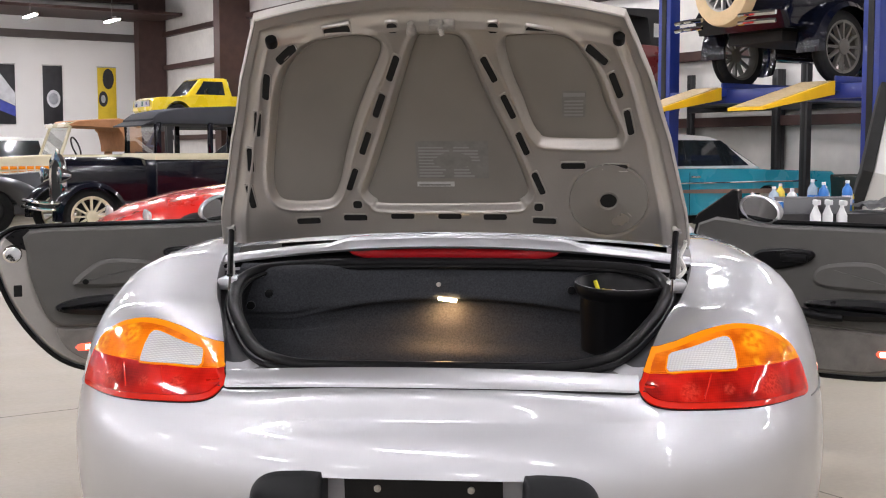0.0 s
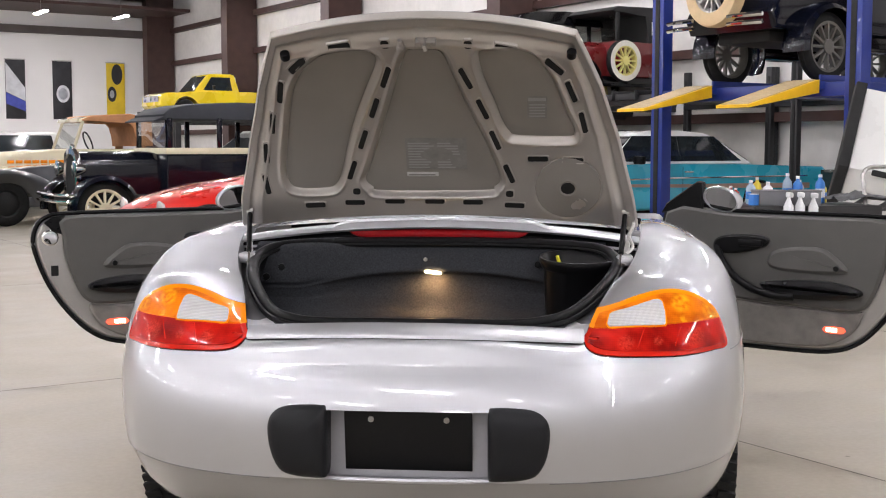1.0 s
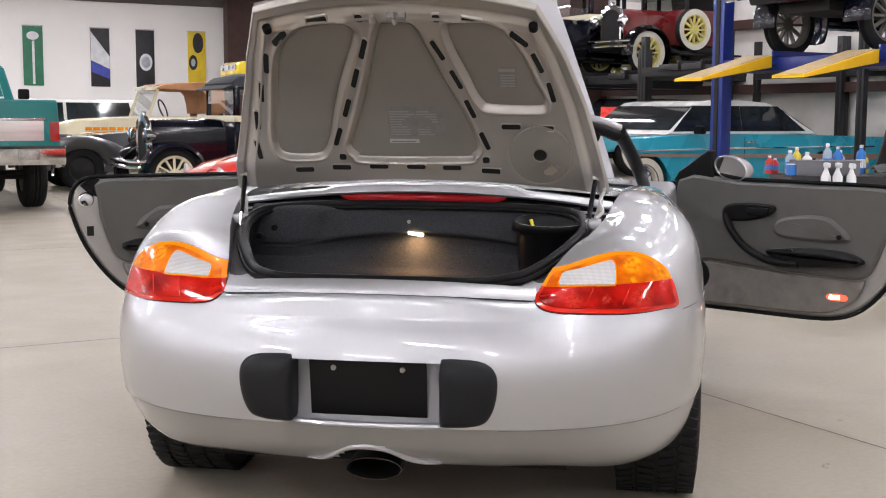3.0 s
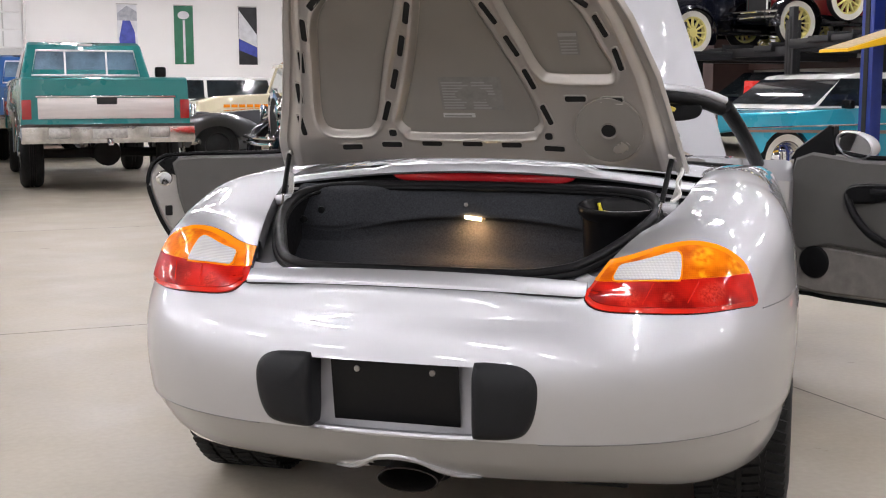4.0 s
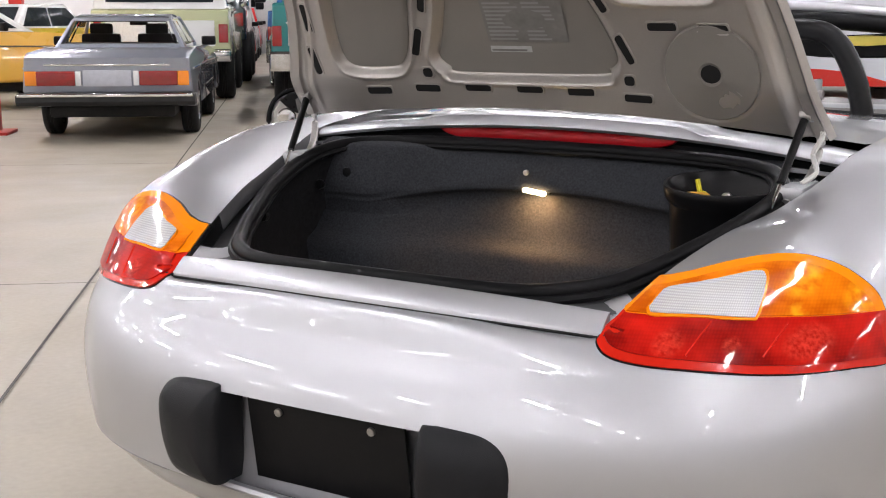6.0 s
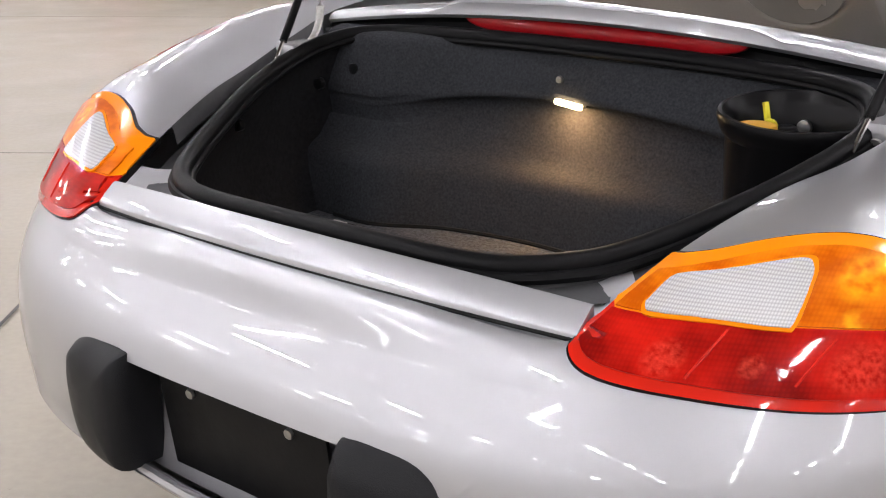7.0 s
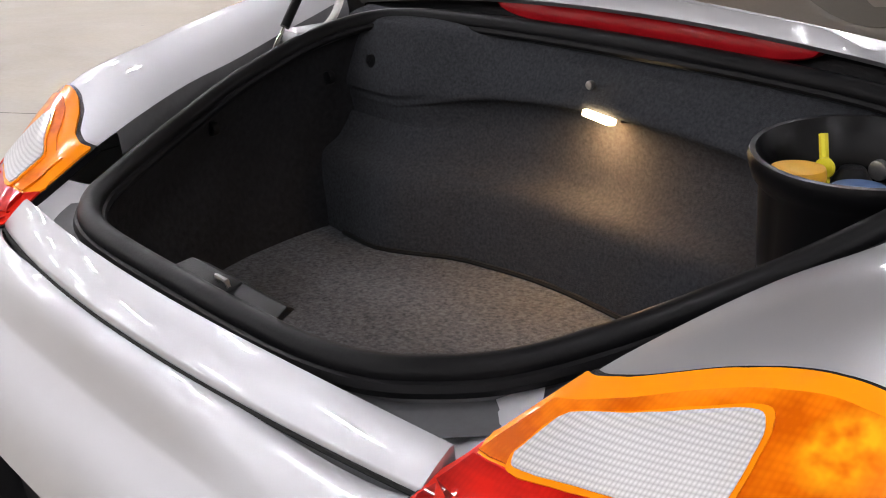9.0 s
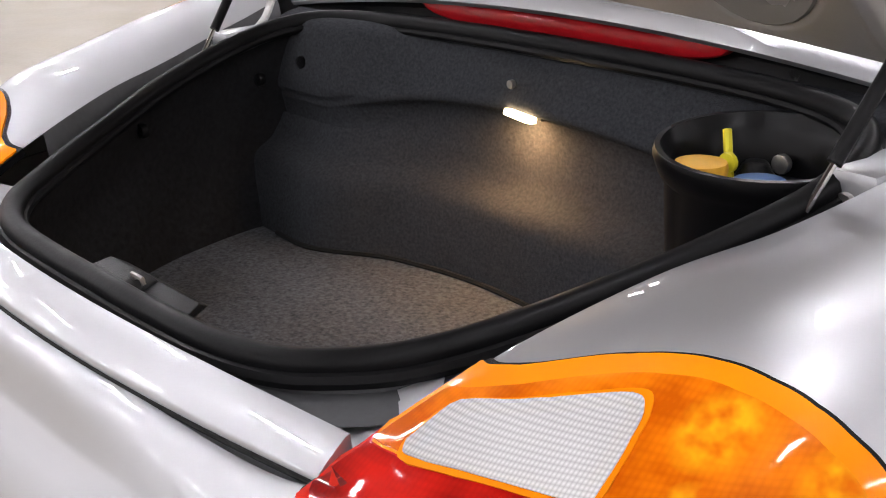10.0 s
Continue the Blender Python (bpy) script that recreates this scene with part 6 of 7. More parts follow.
# by the aisle, facing away
g0 = Vector((-6.91, 10.03, 0))
pickup(at_place(g0.x, g0.y, 38), "pickup", "teal and white lifted pickup with chrome bumper", TEAL, BAND)
p = g0 + AY * 6.6 - AX * 0.15
pickup(at_place(p.x, p.y, 38), "pickup", "blue pickup parked along the aisle", paint("blue", (0.02, 0.10, 0.30)), BAND, deck=1.28, roof=1.86)
ROW = "vehicles parked along the aisle"
for k, (c, nm) in enumerate((((0.5, 0.02, 0.02), "red"), ((0.45, 0.45, 0.47), "grey"), ((0.6, 0.58, 0.5), "ivory"))):
    p = g0 + AY * (12.8 + 5.2 * k) + AX * 0.1
    sedan(at_place(p.x, p.y, 38), "saloon_car", nm + " car parked along the aisle", paint(nm, c), paint(nm, c), [(0.05, 0.3), (0.0, 0.55), (0.05, 0.9), (0.9, 0.95), (3.3, 0.93), (4.4, 0.85), (4.6, 0.5), (4.5, 0.25)], [(0.8, 0.93), (1.25, 1.38), (2.5, 1.42), (3.35, 0.92)], 0.88, (0.9, 3.65), group=ROW)

BLUE_SILVER = paint("silver_blue", (0.30, 0.32, 0.37), 0.5)
mc = Vector((-7.56, 6.80, 0))
v = sedan(at_place(mc.x, mc.y, 38) @ Matrix.Diagonal((0.90, 1, 0.94, 1)), "roadster", "silver-blue hardtop roadster of the eighties", BLUE_SILVER, BLUE_SILVER, [(0.16, 0.40), (0.02, 0.52), (0.0, 0.86), (0.08, 0.915), (1.1, 0.945), (2.9, 0.93), (4.2, 0.86), (4.5, 0.6), (4.45, 0.28)], [(0.98, 0.93), (1.30, 1.26), (1.7, 1.30), (2.2, 1.28), (2.75, 0.92)], 0.89, (1.05, 3.5), r=0.32, cabw=0.735, glassk=0.75, hollow=True)
HT = tumble(0.93, 0.75)
part("roof", slab([(1.20, 1.225), (1.31, 1.268), (1.7, 1.305), (2.2, 1.285), (2.27, 1.245), (1.7, 1.268), (1.33, 1.235)], 0.735, shape=HT, bevel=0.008), BLUE_SILVER, v, "silver-blue removable hardtop")
part("parcel_shelf", box((1.30, 1.70, 0.02), (0, 1.87, 0.957), 0.006), UNDER, v, "dark cabin trim")
part("rear_window_sill", box((1.34, 0.10, 0.05), (0, 1.02, 0.955), 0.015), BLUE_SILVER, v)
part("inside_mirror", box((0.22, 0.03, 0.06), (0.05, 2.30, 1.20), 0.012), UNDER, v)
for s in (1, -1):
    part("roof_pillar", slab([(0.98, 0.93), (1.22, 1.24), (1.36, 1.25), (1.26, 0.93)], s * 0.685, s * 0.735, shape=HT, bevel=0.006), BLUE_SILVER, v, "silver-blue hardtop pillar")
    part("windscreen_pillar", tube([(s * 0.70, 2.74, 0.94), (s * 0.555, 2.24, 1.26)], 0.022, 8), BLUE_SILVER, v)
    seat = part("seat", box((0.46, 0.12, 0.16), (s * 0.33, 1.78, 1.00), 0.04), UNDER, v, "dark seat back")
    part("headrest", box((0.27, 0.09, 0.13), (s * 0.33, 1.80, 1.13), 0.035), UNDER, seat)
for s in (1, -1):
    tl = part("tail_lamp", box((0.40, 0.03, 0.15), (s * 0.53, -0.006, 0.655), 0.012), LAMP_RED, v, "ribbed red and amber tail lamp")
    part("amber_end", box((0.12, 0.034, 0.15), (s * 0.79, -0.003, 0.655), 0.012), LAMP_AMBER, tl)
    part("clear_end", box((0.06, 0.034, 0.15), (s * 0.30, -0.005, 0.655), 0.008), LAMP_CLEAR, tl)
    for k in range(4):
        part("lamp_rib", box((0.40, 0.012, 0.006), (s * 0.53, -0.022, 0.600 + 0.036 * k)), LAMP_RED, tl)
part("number_plate", box((0.50, 0.012, 0.16), (0, -0.012, 0.655), 0.004), mat("plate_grey", (0.45, 0.46, 0.5), 0.4, var=0.1, scale=20), v, "pale number plate")
part("boot_trim", box((1.3, 0.02, 0.02), (0, 0.005, 0.79), 0.006), CHROME, v)
part("roof_gutter", tube([(-0.53, 1.285, 1.262), (0, 1.27, 1.275), (0.53, 1.285, 1.262)], 0.012, 6), CHROME, v)
part("rear_window_trim", tube([(-0.61, 1.02, 0.985), (-0.50, 1.235, 1.225), (0.50, 1.235, 1.225), (0.61, 1.02, 0.985)], 0.012, 6, closed=True), CHROME, v, "bright rear window trim")
part("rear_bumper", slab([(-0.16, 0.39), (-0.19, 0.43), (-0.17, 0.50), (0.0, 0.51), (0.05, 0.39)], 0.92, bevel=0.02), UNDER, v, "black bumper with chrome strip")
part("bumper_strip", box((1.80, 0.02, 0.035), (0, -0.185, 0.495), 0.01), CHROME, v)

LIME = paint("pale_green", (0.50, 0.52, 0.30))
p = mc + AY * 5.6 - AX * 0.05
kb = thing("utility_wagon", "pale green and white lifted utility wagon", "off-road car", ROW, m=at_place(p.x, p.y, 38))
part("body", slab([(0, 0.75), (0, 1.28), (0.05, 1.31), (3.4, 1.30), (4.5, 1.24), (4.6, 0.8), (4.5, 0.66)] + arch(3.75, 0.43, 0.54, low=0.66) + arch(1.0, 0.43, 0.54, low=0.66), 0.97, shape=tumble(1.0, 0.1), bevel=0.03), LIME, kb)
part("hardtop", slab([(0.03, 1.31), (0.16, 1.80), (0.3, 1.86), (2.9, 1.86), (3.4, 1.31)], 0.93, shape=tumble(1.31, 0.22), bevel=0.05), WHITE_P, kb, "white fibreglass top")
part("rear_window", slab([(0.045, 1.40), (0.135, 1.74), (0.17, 1.74), (0.09, 1.40)], 0.74), TINT, kb, "dark rear window")
part("tailgate_panel", box((1.5, 0.02, 0.36), (0, -0.008, 0.97), 0.01), WHITE_P, kb, "white tailgate panel")
part("rear_bumper", box((1.95, 0.16, 0.16), (0, -0.1, 0.66), 0.02), CHROME, kb)
for s in (1, -1):
    part("tail_lamp", box((0.13, 0.03, 0.26), (s * 0.87, -0.01, 0.97), 0.01), LAMP_RED, kb)
    part("side_window", slab([(0.4, 1.38), (0.45, 1.76), (2.7, 1.76), (3.1, 1.38)], s * 0.925, s * 0.94, shape=tumble(1.31, 0.22)), TINT, kb)
    part("door_mirror", box((0.14, 0.08, 0.16), (s * 1.08, 3.0, 1.45), 0.03), CHROME, kb)
    for y in (1.0, 3.75):
        wheel("wheel", 0.43, 0.28, kb, (s * 0.83, y, 0.43), s, STEEL, style="cap", rimr=0.5)
part("underside", box((1.4, 4.2, 0.2), (0, 2.3, 0.68), 0.03), UNDER, kb)
p = mc + AY * 10.6 + AX * 0.05
DK = paint("dark_green", (0.012, 0.02, 0.018))
jb = thing("off_road_car", "dark high off-road car with big tyres", "off-road car", ROW, m=at_place(p.x, p.y, 38))
part("body", slab([(0, 0.80), (0, 1.36), (3.0, 1.34), (4.0, 1.2), (4.1, 0.8)] + arch(3.3, 0.47, 0.58, low=0.78) + arch(0.85, 0.47, 0.58, low=0.78), 0.92, bevel=0.04), DK, jb)
part("top", slab([(0.03, 1.34), (0.10, 1.92), (0.2, 1.96), (2.3, 1.95), (2.75, 1.34)], 0.86, shape=tumble(1.34, 0.1), bevel=0.04), DK, jb)
part("rear_window", slab([(0.03, 1.45), (0.085, 1.84), (0.12, 1.84), (0.07, 1.45)], 0.66), TINT, jb)
for s in (1, -1):
    part("tail_lamp", box((0.16, 0.04, 0.24), (s * 0.80, -0.015, 1.16), 0.012), LAMP_RED, jb)
    part("mirror", box((0.2, 0.08, 0.2), (s * 1.05, 2.5, 1.5), 0.03), BLACK_PL, jb)
    for y in (0.85, 3.3):
        wheel("wheel", 0.47, 0.32, jb, (s * 0.82, y, 0.47), s, STEEL, style="cap", rimr=0.5)
part("rear_bumper", box((1.7, 0.12, 0.16), (0, -0.06, 0.78), 0.02), UNDER, jb)
for k, (c, nm) in enumerate((((0.5, 0.02, 0.015), "red"), ((0.12, 0.12, 0.13), "charcoal"), ((0.5, 0.02, 0.015), "red"))):
    p = mc + AY * (16.2 + 5.4 * k)
    sedan(at_place(p.x, p.y, 38), "saloon_car", nm + " car far down the aisle", paint(nm, c), paint(nm, c), [(0.05, 0.3), (0.0, 0.55), (0.05, 0.95), (0.9, 1.0), (3.3, 0.98), (4.4, 0.9), (4.6, 0.5), (4.5, 0.25)], [(0.5, 0.98), (0.85, 1.5), (2.5, 1.54), (3.35, 0.97)], 0.9, (0.9, 3.65), group=ROW)
p = mc - AX * 4.7 + AY * 3.6
sedan(at_place(p.x, p.y, -20), "hot_rod", "yellow and orange painted show car", paint("orange", (0.75, 0.42, 0.06)), WHITE_P, [(0.05, 0.3), (0.0, 0.6), (0.1, 0.98), (1.2, 1.02), (3.3, 1.0), (4.7, 0.92), (4.8, 0.5), (4.7, 0.25)], [(0.7, 1.0), (1.2, 1.4), (2.5, 1.43), (3.2, 1.0)], 0.92, (1.0, 3.8), r=0.36)
p = mc - AX * 3.6 + AY * 8.0
sedan(at_place(p.x, p.y, 20), "saloon_car", "yellow car with a white roof", paint("yellow", (0.72, 0.50, 0.02)), WHITE_P, [(0.05, 0.3), (0.0, 0.6), (0.1, 0.98), (1.2, 1.02), (3.3, 1.0), (4.7, 0.92), (4.8, 0.5), (4.7, 0.25)], [(0.7, 1.0), (1.2, 1.4), (2.5, 1.43), (3.2, 1.0)], 0.92, (1.0, 3.8), r=0.36)

# across the aisle, facing it
HD = 38 + 90
BLK = mat("midnight_paint", (0.003, 0.004, 0.009), 0.15, var=0.1, scale=2, coat=0.35, spec=0.3)


def with_front(x, y, wheel_y=2.62, heading=HD):
    """The pose that sets a vehicle's front left wheel at (x, y)."""
    h = radians(heading)
    f, l = Vector((-math.sin(h), math.cos(h), 0)), Vector((-math.cos(h), -math.sin(h), 0))
    p = Vector((x, y, 0)) - f * wheel_y - l * 0.70
    return pose(p.x, p.y, 0, 0, 0, heading)


vintage(with_front(-5.62, 12.90) @ Matrix.Diagonal((1, 1, 0.955, 1)), "vintage_car", "black saloon of about 1930 with cream spoked wheels", BLK, mat("roof_cloth", (0.012, 0.014, 0.02), 0.7, var=0.2), CREAM_WOOD)

GRAPHITE = paint("graphite", (0.075, 0.078, 0.085), 0.4)
gr = thing("vintage_coupe", "graphite grey coupe with rounded wings", "vintage car", m=with_front(-7.77, 14.50))
part("body", slab([(-0.6, 0.45), (-0.7, 0.7), (-0.2, 0.9), (1.2, 0.94), (2.4, 0.86), (2.85, 0.78), (2.95, 0.45)], 0.72, shape=tumble(0.7, 0.5), bevel=0.12), GRAPHITE, gr)
for s in (1, -1):
    for y in (0.0, 2.6):
        rr = []
        for t in np.linspace(-0.96, 0.96, 22):
            crown, lean = math.sqrt(1 - t * t), 0.10 * t
            low = 0.30 if abs(t) > 0.45 else 0.30 + 0.34 * math.sqrt(1 - (t / 0.45) ** 2)
            rr.append([Vector((s * (0.64 + 0.27 * math.sin(a) * (0.45 + 0.55 * crown)), y + 0.78 * t + lean, low + (0.86 * (0.35 + 0.65 * crown) - low) * max(0.0, math.cos(a * 0.62)) ** 0.7)) for a in np.linspace(-1.3, 2.5, 16)])
        part("wing", skin(rr), GRAPHITE, gr, "bulging rounded wing")
        wheel("wheel", 0.34, 0.18, gr, (s * 0.70, y, 0.34), s, UNDER, None, "cap")
    part("headlamp", disc(0.10, 0.18, (s * 0.52, 2.95, 0.78), "Y", 18, r2=0.05, bevel=0.02), CHROME, gr)
    part("sill", box((0.2, 2.0, 0.16), (s * 0.66, 1.3, 0.36), 0.05), GRAPHITE, gr)
part("grille", slab([(2.84, 0.35), (2.80, 0.98), (2.88, 1.0), (3.02, 0.4)], 0.16, bevel=0.03), CHROME, gr)
part("bumper", tube(spline([(-0.85, 2.9, 0.42), (-0.5, 3.12, 0.42), (0.5, 3.12, 0.42), (0.85, 2.9, 0.42)], 6), 0.05, 8), CHROME, gr, "chrome bumper")

CREAM = paint("cream", (0.66, 0.60, 0.42))
ct = thing("vintage_truck", "cream half-cab truck with a tan canvas top", "vintage truck", m=with_front(-8.78, 16.90))
part("bonnet", slab([(1.5, 0.70), (1.5, 1.16), (2.7, 1.10), (3.05, 1.02), (3.1, 0.70)], 0.52, shape=tumble(0.9, 0.3), bevel=0.05), CREAM, ct, "cream bonnet with orange lettering bars")
for s in (1, -1):
    for k, (a, b) in enumerate(((0.0, 0.10), (0.14, 0.24), (0.28, 0.38), (0.42, 0.52), (0.56, 0.66), (0.70, 0.80), (0.84, 0.94))):
        part("lettering_bar", box((0.006, 0.115, 0.055), (s * 0.524, 2.55 - a, 0.93), 0.002), LAMP_AMBER, ct)
    rr = [[Vector((s * x, 2.62 + (0.52 + dz) * math.cos(t), 0.38 + (0.46 + dz) * math.sin(t))) for x, dz in ((0.46, 0.0), (0.58, 0.03), (0.76, 0.03), (0.88, -0.05))] for t in np.linspace(-0.3, math.pi + 0.3, 16)]
    part("wing", skin(rr), CREAM, ct)
    for y in (-0.4, 2.62):
        wheel("wheel", 0.38, 0.2, ct, (s * 0.72, y, 0.38), s, CREAM, None, "cap")
    part("windscreen_post", tube([(s * 0.66, 1.52, 1.12), (s * 0.62, 1.32, 1.66)], 0.03, 6), CREAM, ct)
    part("rear_post", box((0.06, 0.14, 0.55), (s * 0.64, 0.28, 1.42), 0.015), TAN, ct)
part("cab", slab([(0.1, 0.55), (0.1, 1.15), (1.55, 1.15), (1.55, 0.55)], 0.70, bevel=0.04), CREAM, ct)
part("canvas_top", slab([(0.08, 1.20), (0.10, 1.70), (0.5, 1.78), (1.2, 1.74), (1.38, 1.66), (1.3, 1.62), (0.5, 1.64), (0.42, 1.55), (0.40, 1.20)], 0.70, bevel=0.03), TAN, ct, "tan canvas top")
part("roof_front", slab([(1.15, 1.63), (1.2, 1.73), (1.40, 1.68), (1.42, 1.62)], 0.68, bevel=0.015), CREAM, ct)
part("windscreen", slab([(1.50, 1.15), (1.32, 1.64), (1.328, 1.64), (1.508, 1.15)], 0.60), THIN_GLASS, ct, "flat windscreen")
part("bed", slab([(-1.2, 0.6), (-1.2, 1.12), (0.05, 1.12), (0.05, 0.6)], 0.78, bevel=0.03), CREAM, ct)
part("steering_wheel", tube([(-0.3 + 0.2 * math.cos(t), 1.15 + 0.06 * math.sin(t), 1.28 + 0.17 * math.sin(t)) for t in np.linspace(0, 2 * math.pi, 20, endpoint=False)], 0.015, 6, closed=True), UNDER, ct)
WAG = [(0.02, 0.35), (0.0, 0.9), (0.1, 1.0), (2.6, 1.02), (4.6, 0.95), (4.9, 0.8), (4.85, 0.3)]
sedan(pose(-9.27, 20.20, 0, 0, 0, HD), "estate_car", "long white estate car behind the vintage cars", WHITE_P, WHITE_P, WAG, [(0.1, 1.0), (0.25, 1.46), (2.9, 1.48), (3.45, 1.02)], 0.93, (1.0, 3.9))
sedan(pose(-3.6, 23.6, 0, 0, 0, HD), "coupe", "white coupe behind the black saloon", WHITE_P, WHITE_P, WAG, [(0.9, 1.0), (1.5, 1.5), (2.7, 1.52), (3.35, 1.02)], 0.93, (1.0, 3.9))
RED = paint("bright_red", (0.62, 0.018, 0.012))
rc = thing("sports_car", "low red sports car with a rounded nose", "sports car", m=with_front(-2.95, 8.6, 3.0))
rr = []
for y, hw, zt in ((-0.9, 0.62, 0.72), (-0.7, 0.76, 0.88), (0.0, 0.86, 0.98), (0.8, 0.86, 1.10), (1.5, 0.86, 1.05), (2.2, 0.86, 0.90), (2.8, 0.85, 0.82), (3.3, 0.78, 0.70), (3.6, 0.62, 0.55), (3.7, 0.45, 0.45)):
    rr.append([Vector((hw * a, y, 0.2 + (zt - 0.2) * b)) for a, b in ((-0.95, 0), (-1, 0.35), (-0.98, 0.62), (-0.85, 0.85), (-0.5, 0.97), (0, 1.0), (0.5, 0.97), (0.85, 0.85), (0.98, 0.62), (1, 0.35), (0.95, 0))])
part("body", skin(rr, cap=True), RED, rc)
for s in (1, -1):
    for y in (0.0, 3.0):
        wheel("wheel", 0.32, 0.2, rc, (s * 0.70, y, 0.32), s)
    part("headlamp", disc(0.08, 0.05, (s * 0.55, 3.42, 0.60), "Y", 16, r2=0.05, bevel=0.01), LAMP_CLEAR, rc)
part("side_glass", slab([(-0.1, 0.98), (0.3, 1.16), (1.0, 1.2), (1.7, 1.0)], 0.64, shape=tumble(0.98, 0.4), bevel=0.03), TINT, rc)

# turquoise hardtop
TURQ = paint("turquoise", (0.03, 0.40, 0.55))
tq = sedan(with_front(0.66, 12.6, 4.25), "hardtop_coupe", "turquoise hardtop coupe with a white roof and whitewall tyres", TURQ, WHITE_P, [(-0.25, 0.34), (-0.35, 0.55), (-0.35, 0.84), (-0.25, 0.91), (1.4, 0.95), (3.2, 0.97), (5.1, 0.92), (5.35, 0.80), (5.3, 0.5), (5.2, 0.3)], [(1.15, 0.95), (1.84, 1.33), (2.05, 1.38), (2.5, 1.41), (3.05, 1.405), (3.27, 1.375), (3.85, 0.96)], 0.99, (1.1, 4.25), r=0.36, ww=(0.64, 0.86), pillar=False)
part("front_bumper", slab([(5.2, 0.40), (5.45, 0.42), (5.5, 0.5), (5.45, 0.58), (5.2, 0.58)], 1.0, bevel=0.03), CHROME, tq, "chrome front bumper")
part("grille", box((1.5, 0.04, 0.2), (0, 5.36, 0.72), 0.01), STEEL, tq)
for s in (1, -1):
    for x in (0.62, 0.82):
        part("headlamp", disc(0.09, 0.06, (s * x, 5.37, 0.74), "Y", 18, bevel=0.012), LAMP_CLEAR, tq, "round headlamp")
    part("side_spear", slab([(0.1, 0.60), (0.1, 0.68), (3.0, 0.70), (5.1, 0.74), (5.1, 0.71), (3.0, 0.66)], s * 0.992, s * 1.0), mat("spear_grey", (0.3, 0.22, 0.18), 0.4) if s == 1 else bpy.data.materials["spear_grey"], tq, "brownish side spear")
sedan(pose(2.6, 20.3, 0, 0, 0, HD), "saloon_car", "black car standing under a lift", BLK, BLK, WAG, [(0.9, 1.0), (1.5, 1.48), (2.7, 1.5), (3.35, 1.02)], 0.93, (1.0, 3.9))
rh = thing("bonnet_panel", "red car bonnet propped open", "bonnet", m=pose(0.25, 16.2, 0))
part("panel", slab([(0, 1.02), (0.5, 1.34), (0.52, 1.32), (0.02, 0.98)], -0.1, 0.38, bevel=0.006), RED, rh)
part("prop", tube([(0.2, 0.6, 0.0), (0.2, 0.6, 1.25)], 0.012, 6), STEEL, rh)

# four-post lifts
BLUE_STEEL = mat("blue_lift_steel", (0.010, 0.028, 0.20), 0.4, var=0.15, scale=4, coat=0.4)
YELLOW_RAMP = mat("yellow_ramp", (0.85, 0.50, 0.01), 0.45, var=0.12, scale=6)
WOOD = mat("worn_tread", (0.50, 0.38, 0.22), 0.7, var=0.25, scale=12, stretch=(1, 6, 1))
BLACK_STEEL = mat("black_lift_steel", (0.02, 0.02, 0.022), 0.45, var=0.2, scale=4)


def lift(m, name, label, steel, z, L=4.6, W=2.9, ramps=True, height=3.6, deckc=None, slim=1.0):
    """A four-post lift; x runs along the runways from the ramp end, y across."""
    v = thing(name, label, "vehicle lift", m=m)
    for x in (0.0, L):
        for y in (0.0, W):
            po = part("post", slab([(-0.10 * slim, 0), (0.10 * slim, 0), (0.10 * slim, height), (-0.10 * slim, height)], -0.08 * slim, 0.08 * slim, bevel=0.01), steel, v)
            po.matrix_basis = Matrix.Translation((x, y, 0))
            part("post_slot", box((0.012, 0.07 * slim, height - 0.3), (-0.084 * slim, 0, height / 2), 0.003), UNDER, po)
            part("foot", box((0.36, 0.36, 0.02), (x, y, 0.012), 0.004), steel, v)
        part("cross_beam", box((0.14, W, 0.15), (x, W / 2, z - 0.10), 0.012), steel, v)
    for y in (0.36, W - 1.0):
        part("runway", box((L + 0.2, 0.46, 0.10), (L / 2 - 0.05, y + 0.23, z - 0.05), 0.01), deckc or steel, v)
        part("runway_lip", box((L + 0.2, 0.03, 0.06), (L / 2 - 0.05, y, z + 0.02), 0.006), deckc or steel, v)
        if ramps:
            rp = part("ramp", slab([(0.0, z - 0.14), (0.0, z), (-1.05, z - 0.28), (-1.05, z - 0.31)], -0.23, 0.23, bevel=0.004), YELLOW_RAMP, v, "yellow drive-on ramp")
            rp.matrix_basis = Matrix.Translation((-0.15, y + 0.23, 0)) @ Matrix.Rotation(radians(-90), 4, "Z")
            part("tread", slab([(-0.02, z + 0.004), (-1.02, z - 0.268), (-1.02, z - 0.276), (-0.02, z - 0.004)], -0.19, 0.19), WOOD, rp, "worn tread plate")
    return v


lm = pose(3.52, 10.0, 0, 0, 0, 38)
lift(lm, "vehicle_lift", "blue four-post lift with yellow ramps", BLUE_STEEL, 1.90)
vintage(lm @ pose(0.25, 1.35, 1.90, 0, 0, -90), "vintage_car", "black open tourer with tan spare wheel cover on the lift", BLK, mat("tourer_canvas", (0.010, 0.011, 0.014), 0.7, var=0.2), mat("dull_wheel_paint", (0.13, 0.125, 0.11), 0.4, var=0.15, scale=9), kind="tourer", spare="rear")
lm2 = pose(0.85, 17.6, 0, 0, 0, 38)
lift(lm2, "vehicle_lift", "black four-post lift with an old red truck on it", BLACK_STEEL, 1.92, ramps=False, height=2.3, W=2.7)
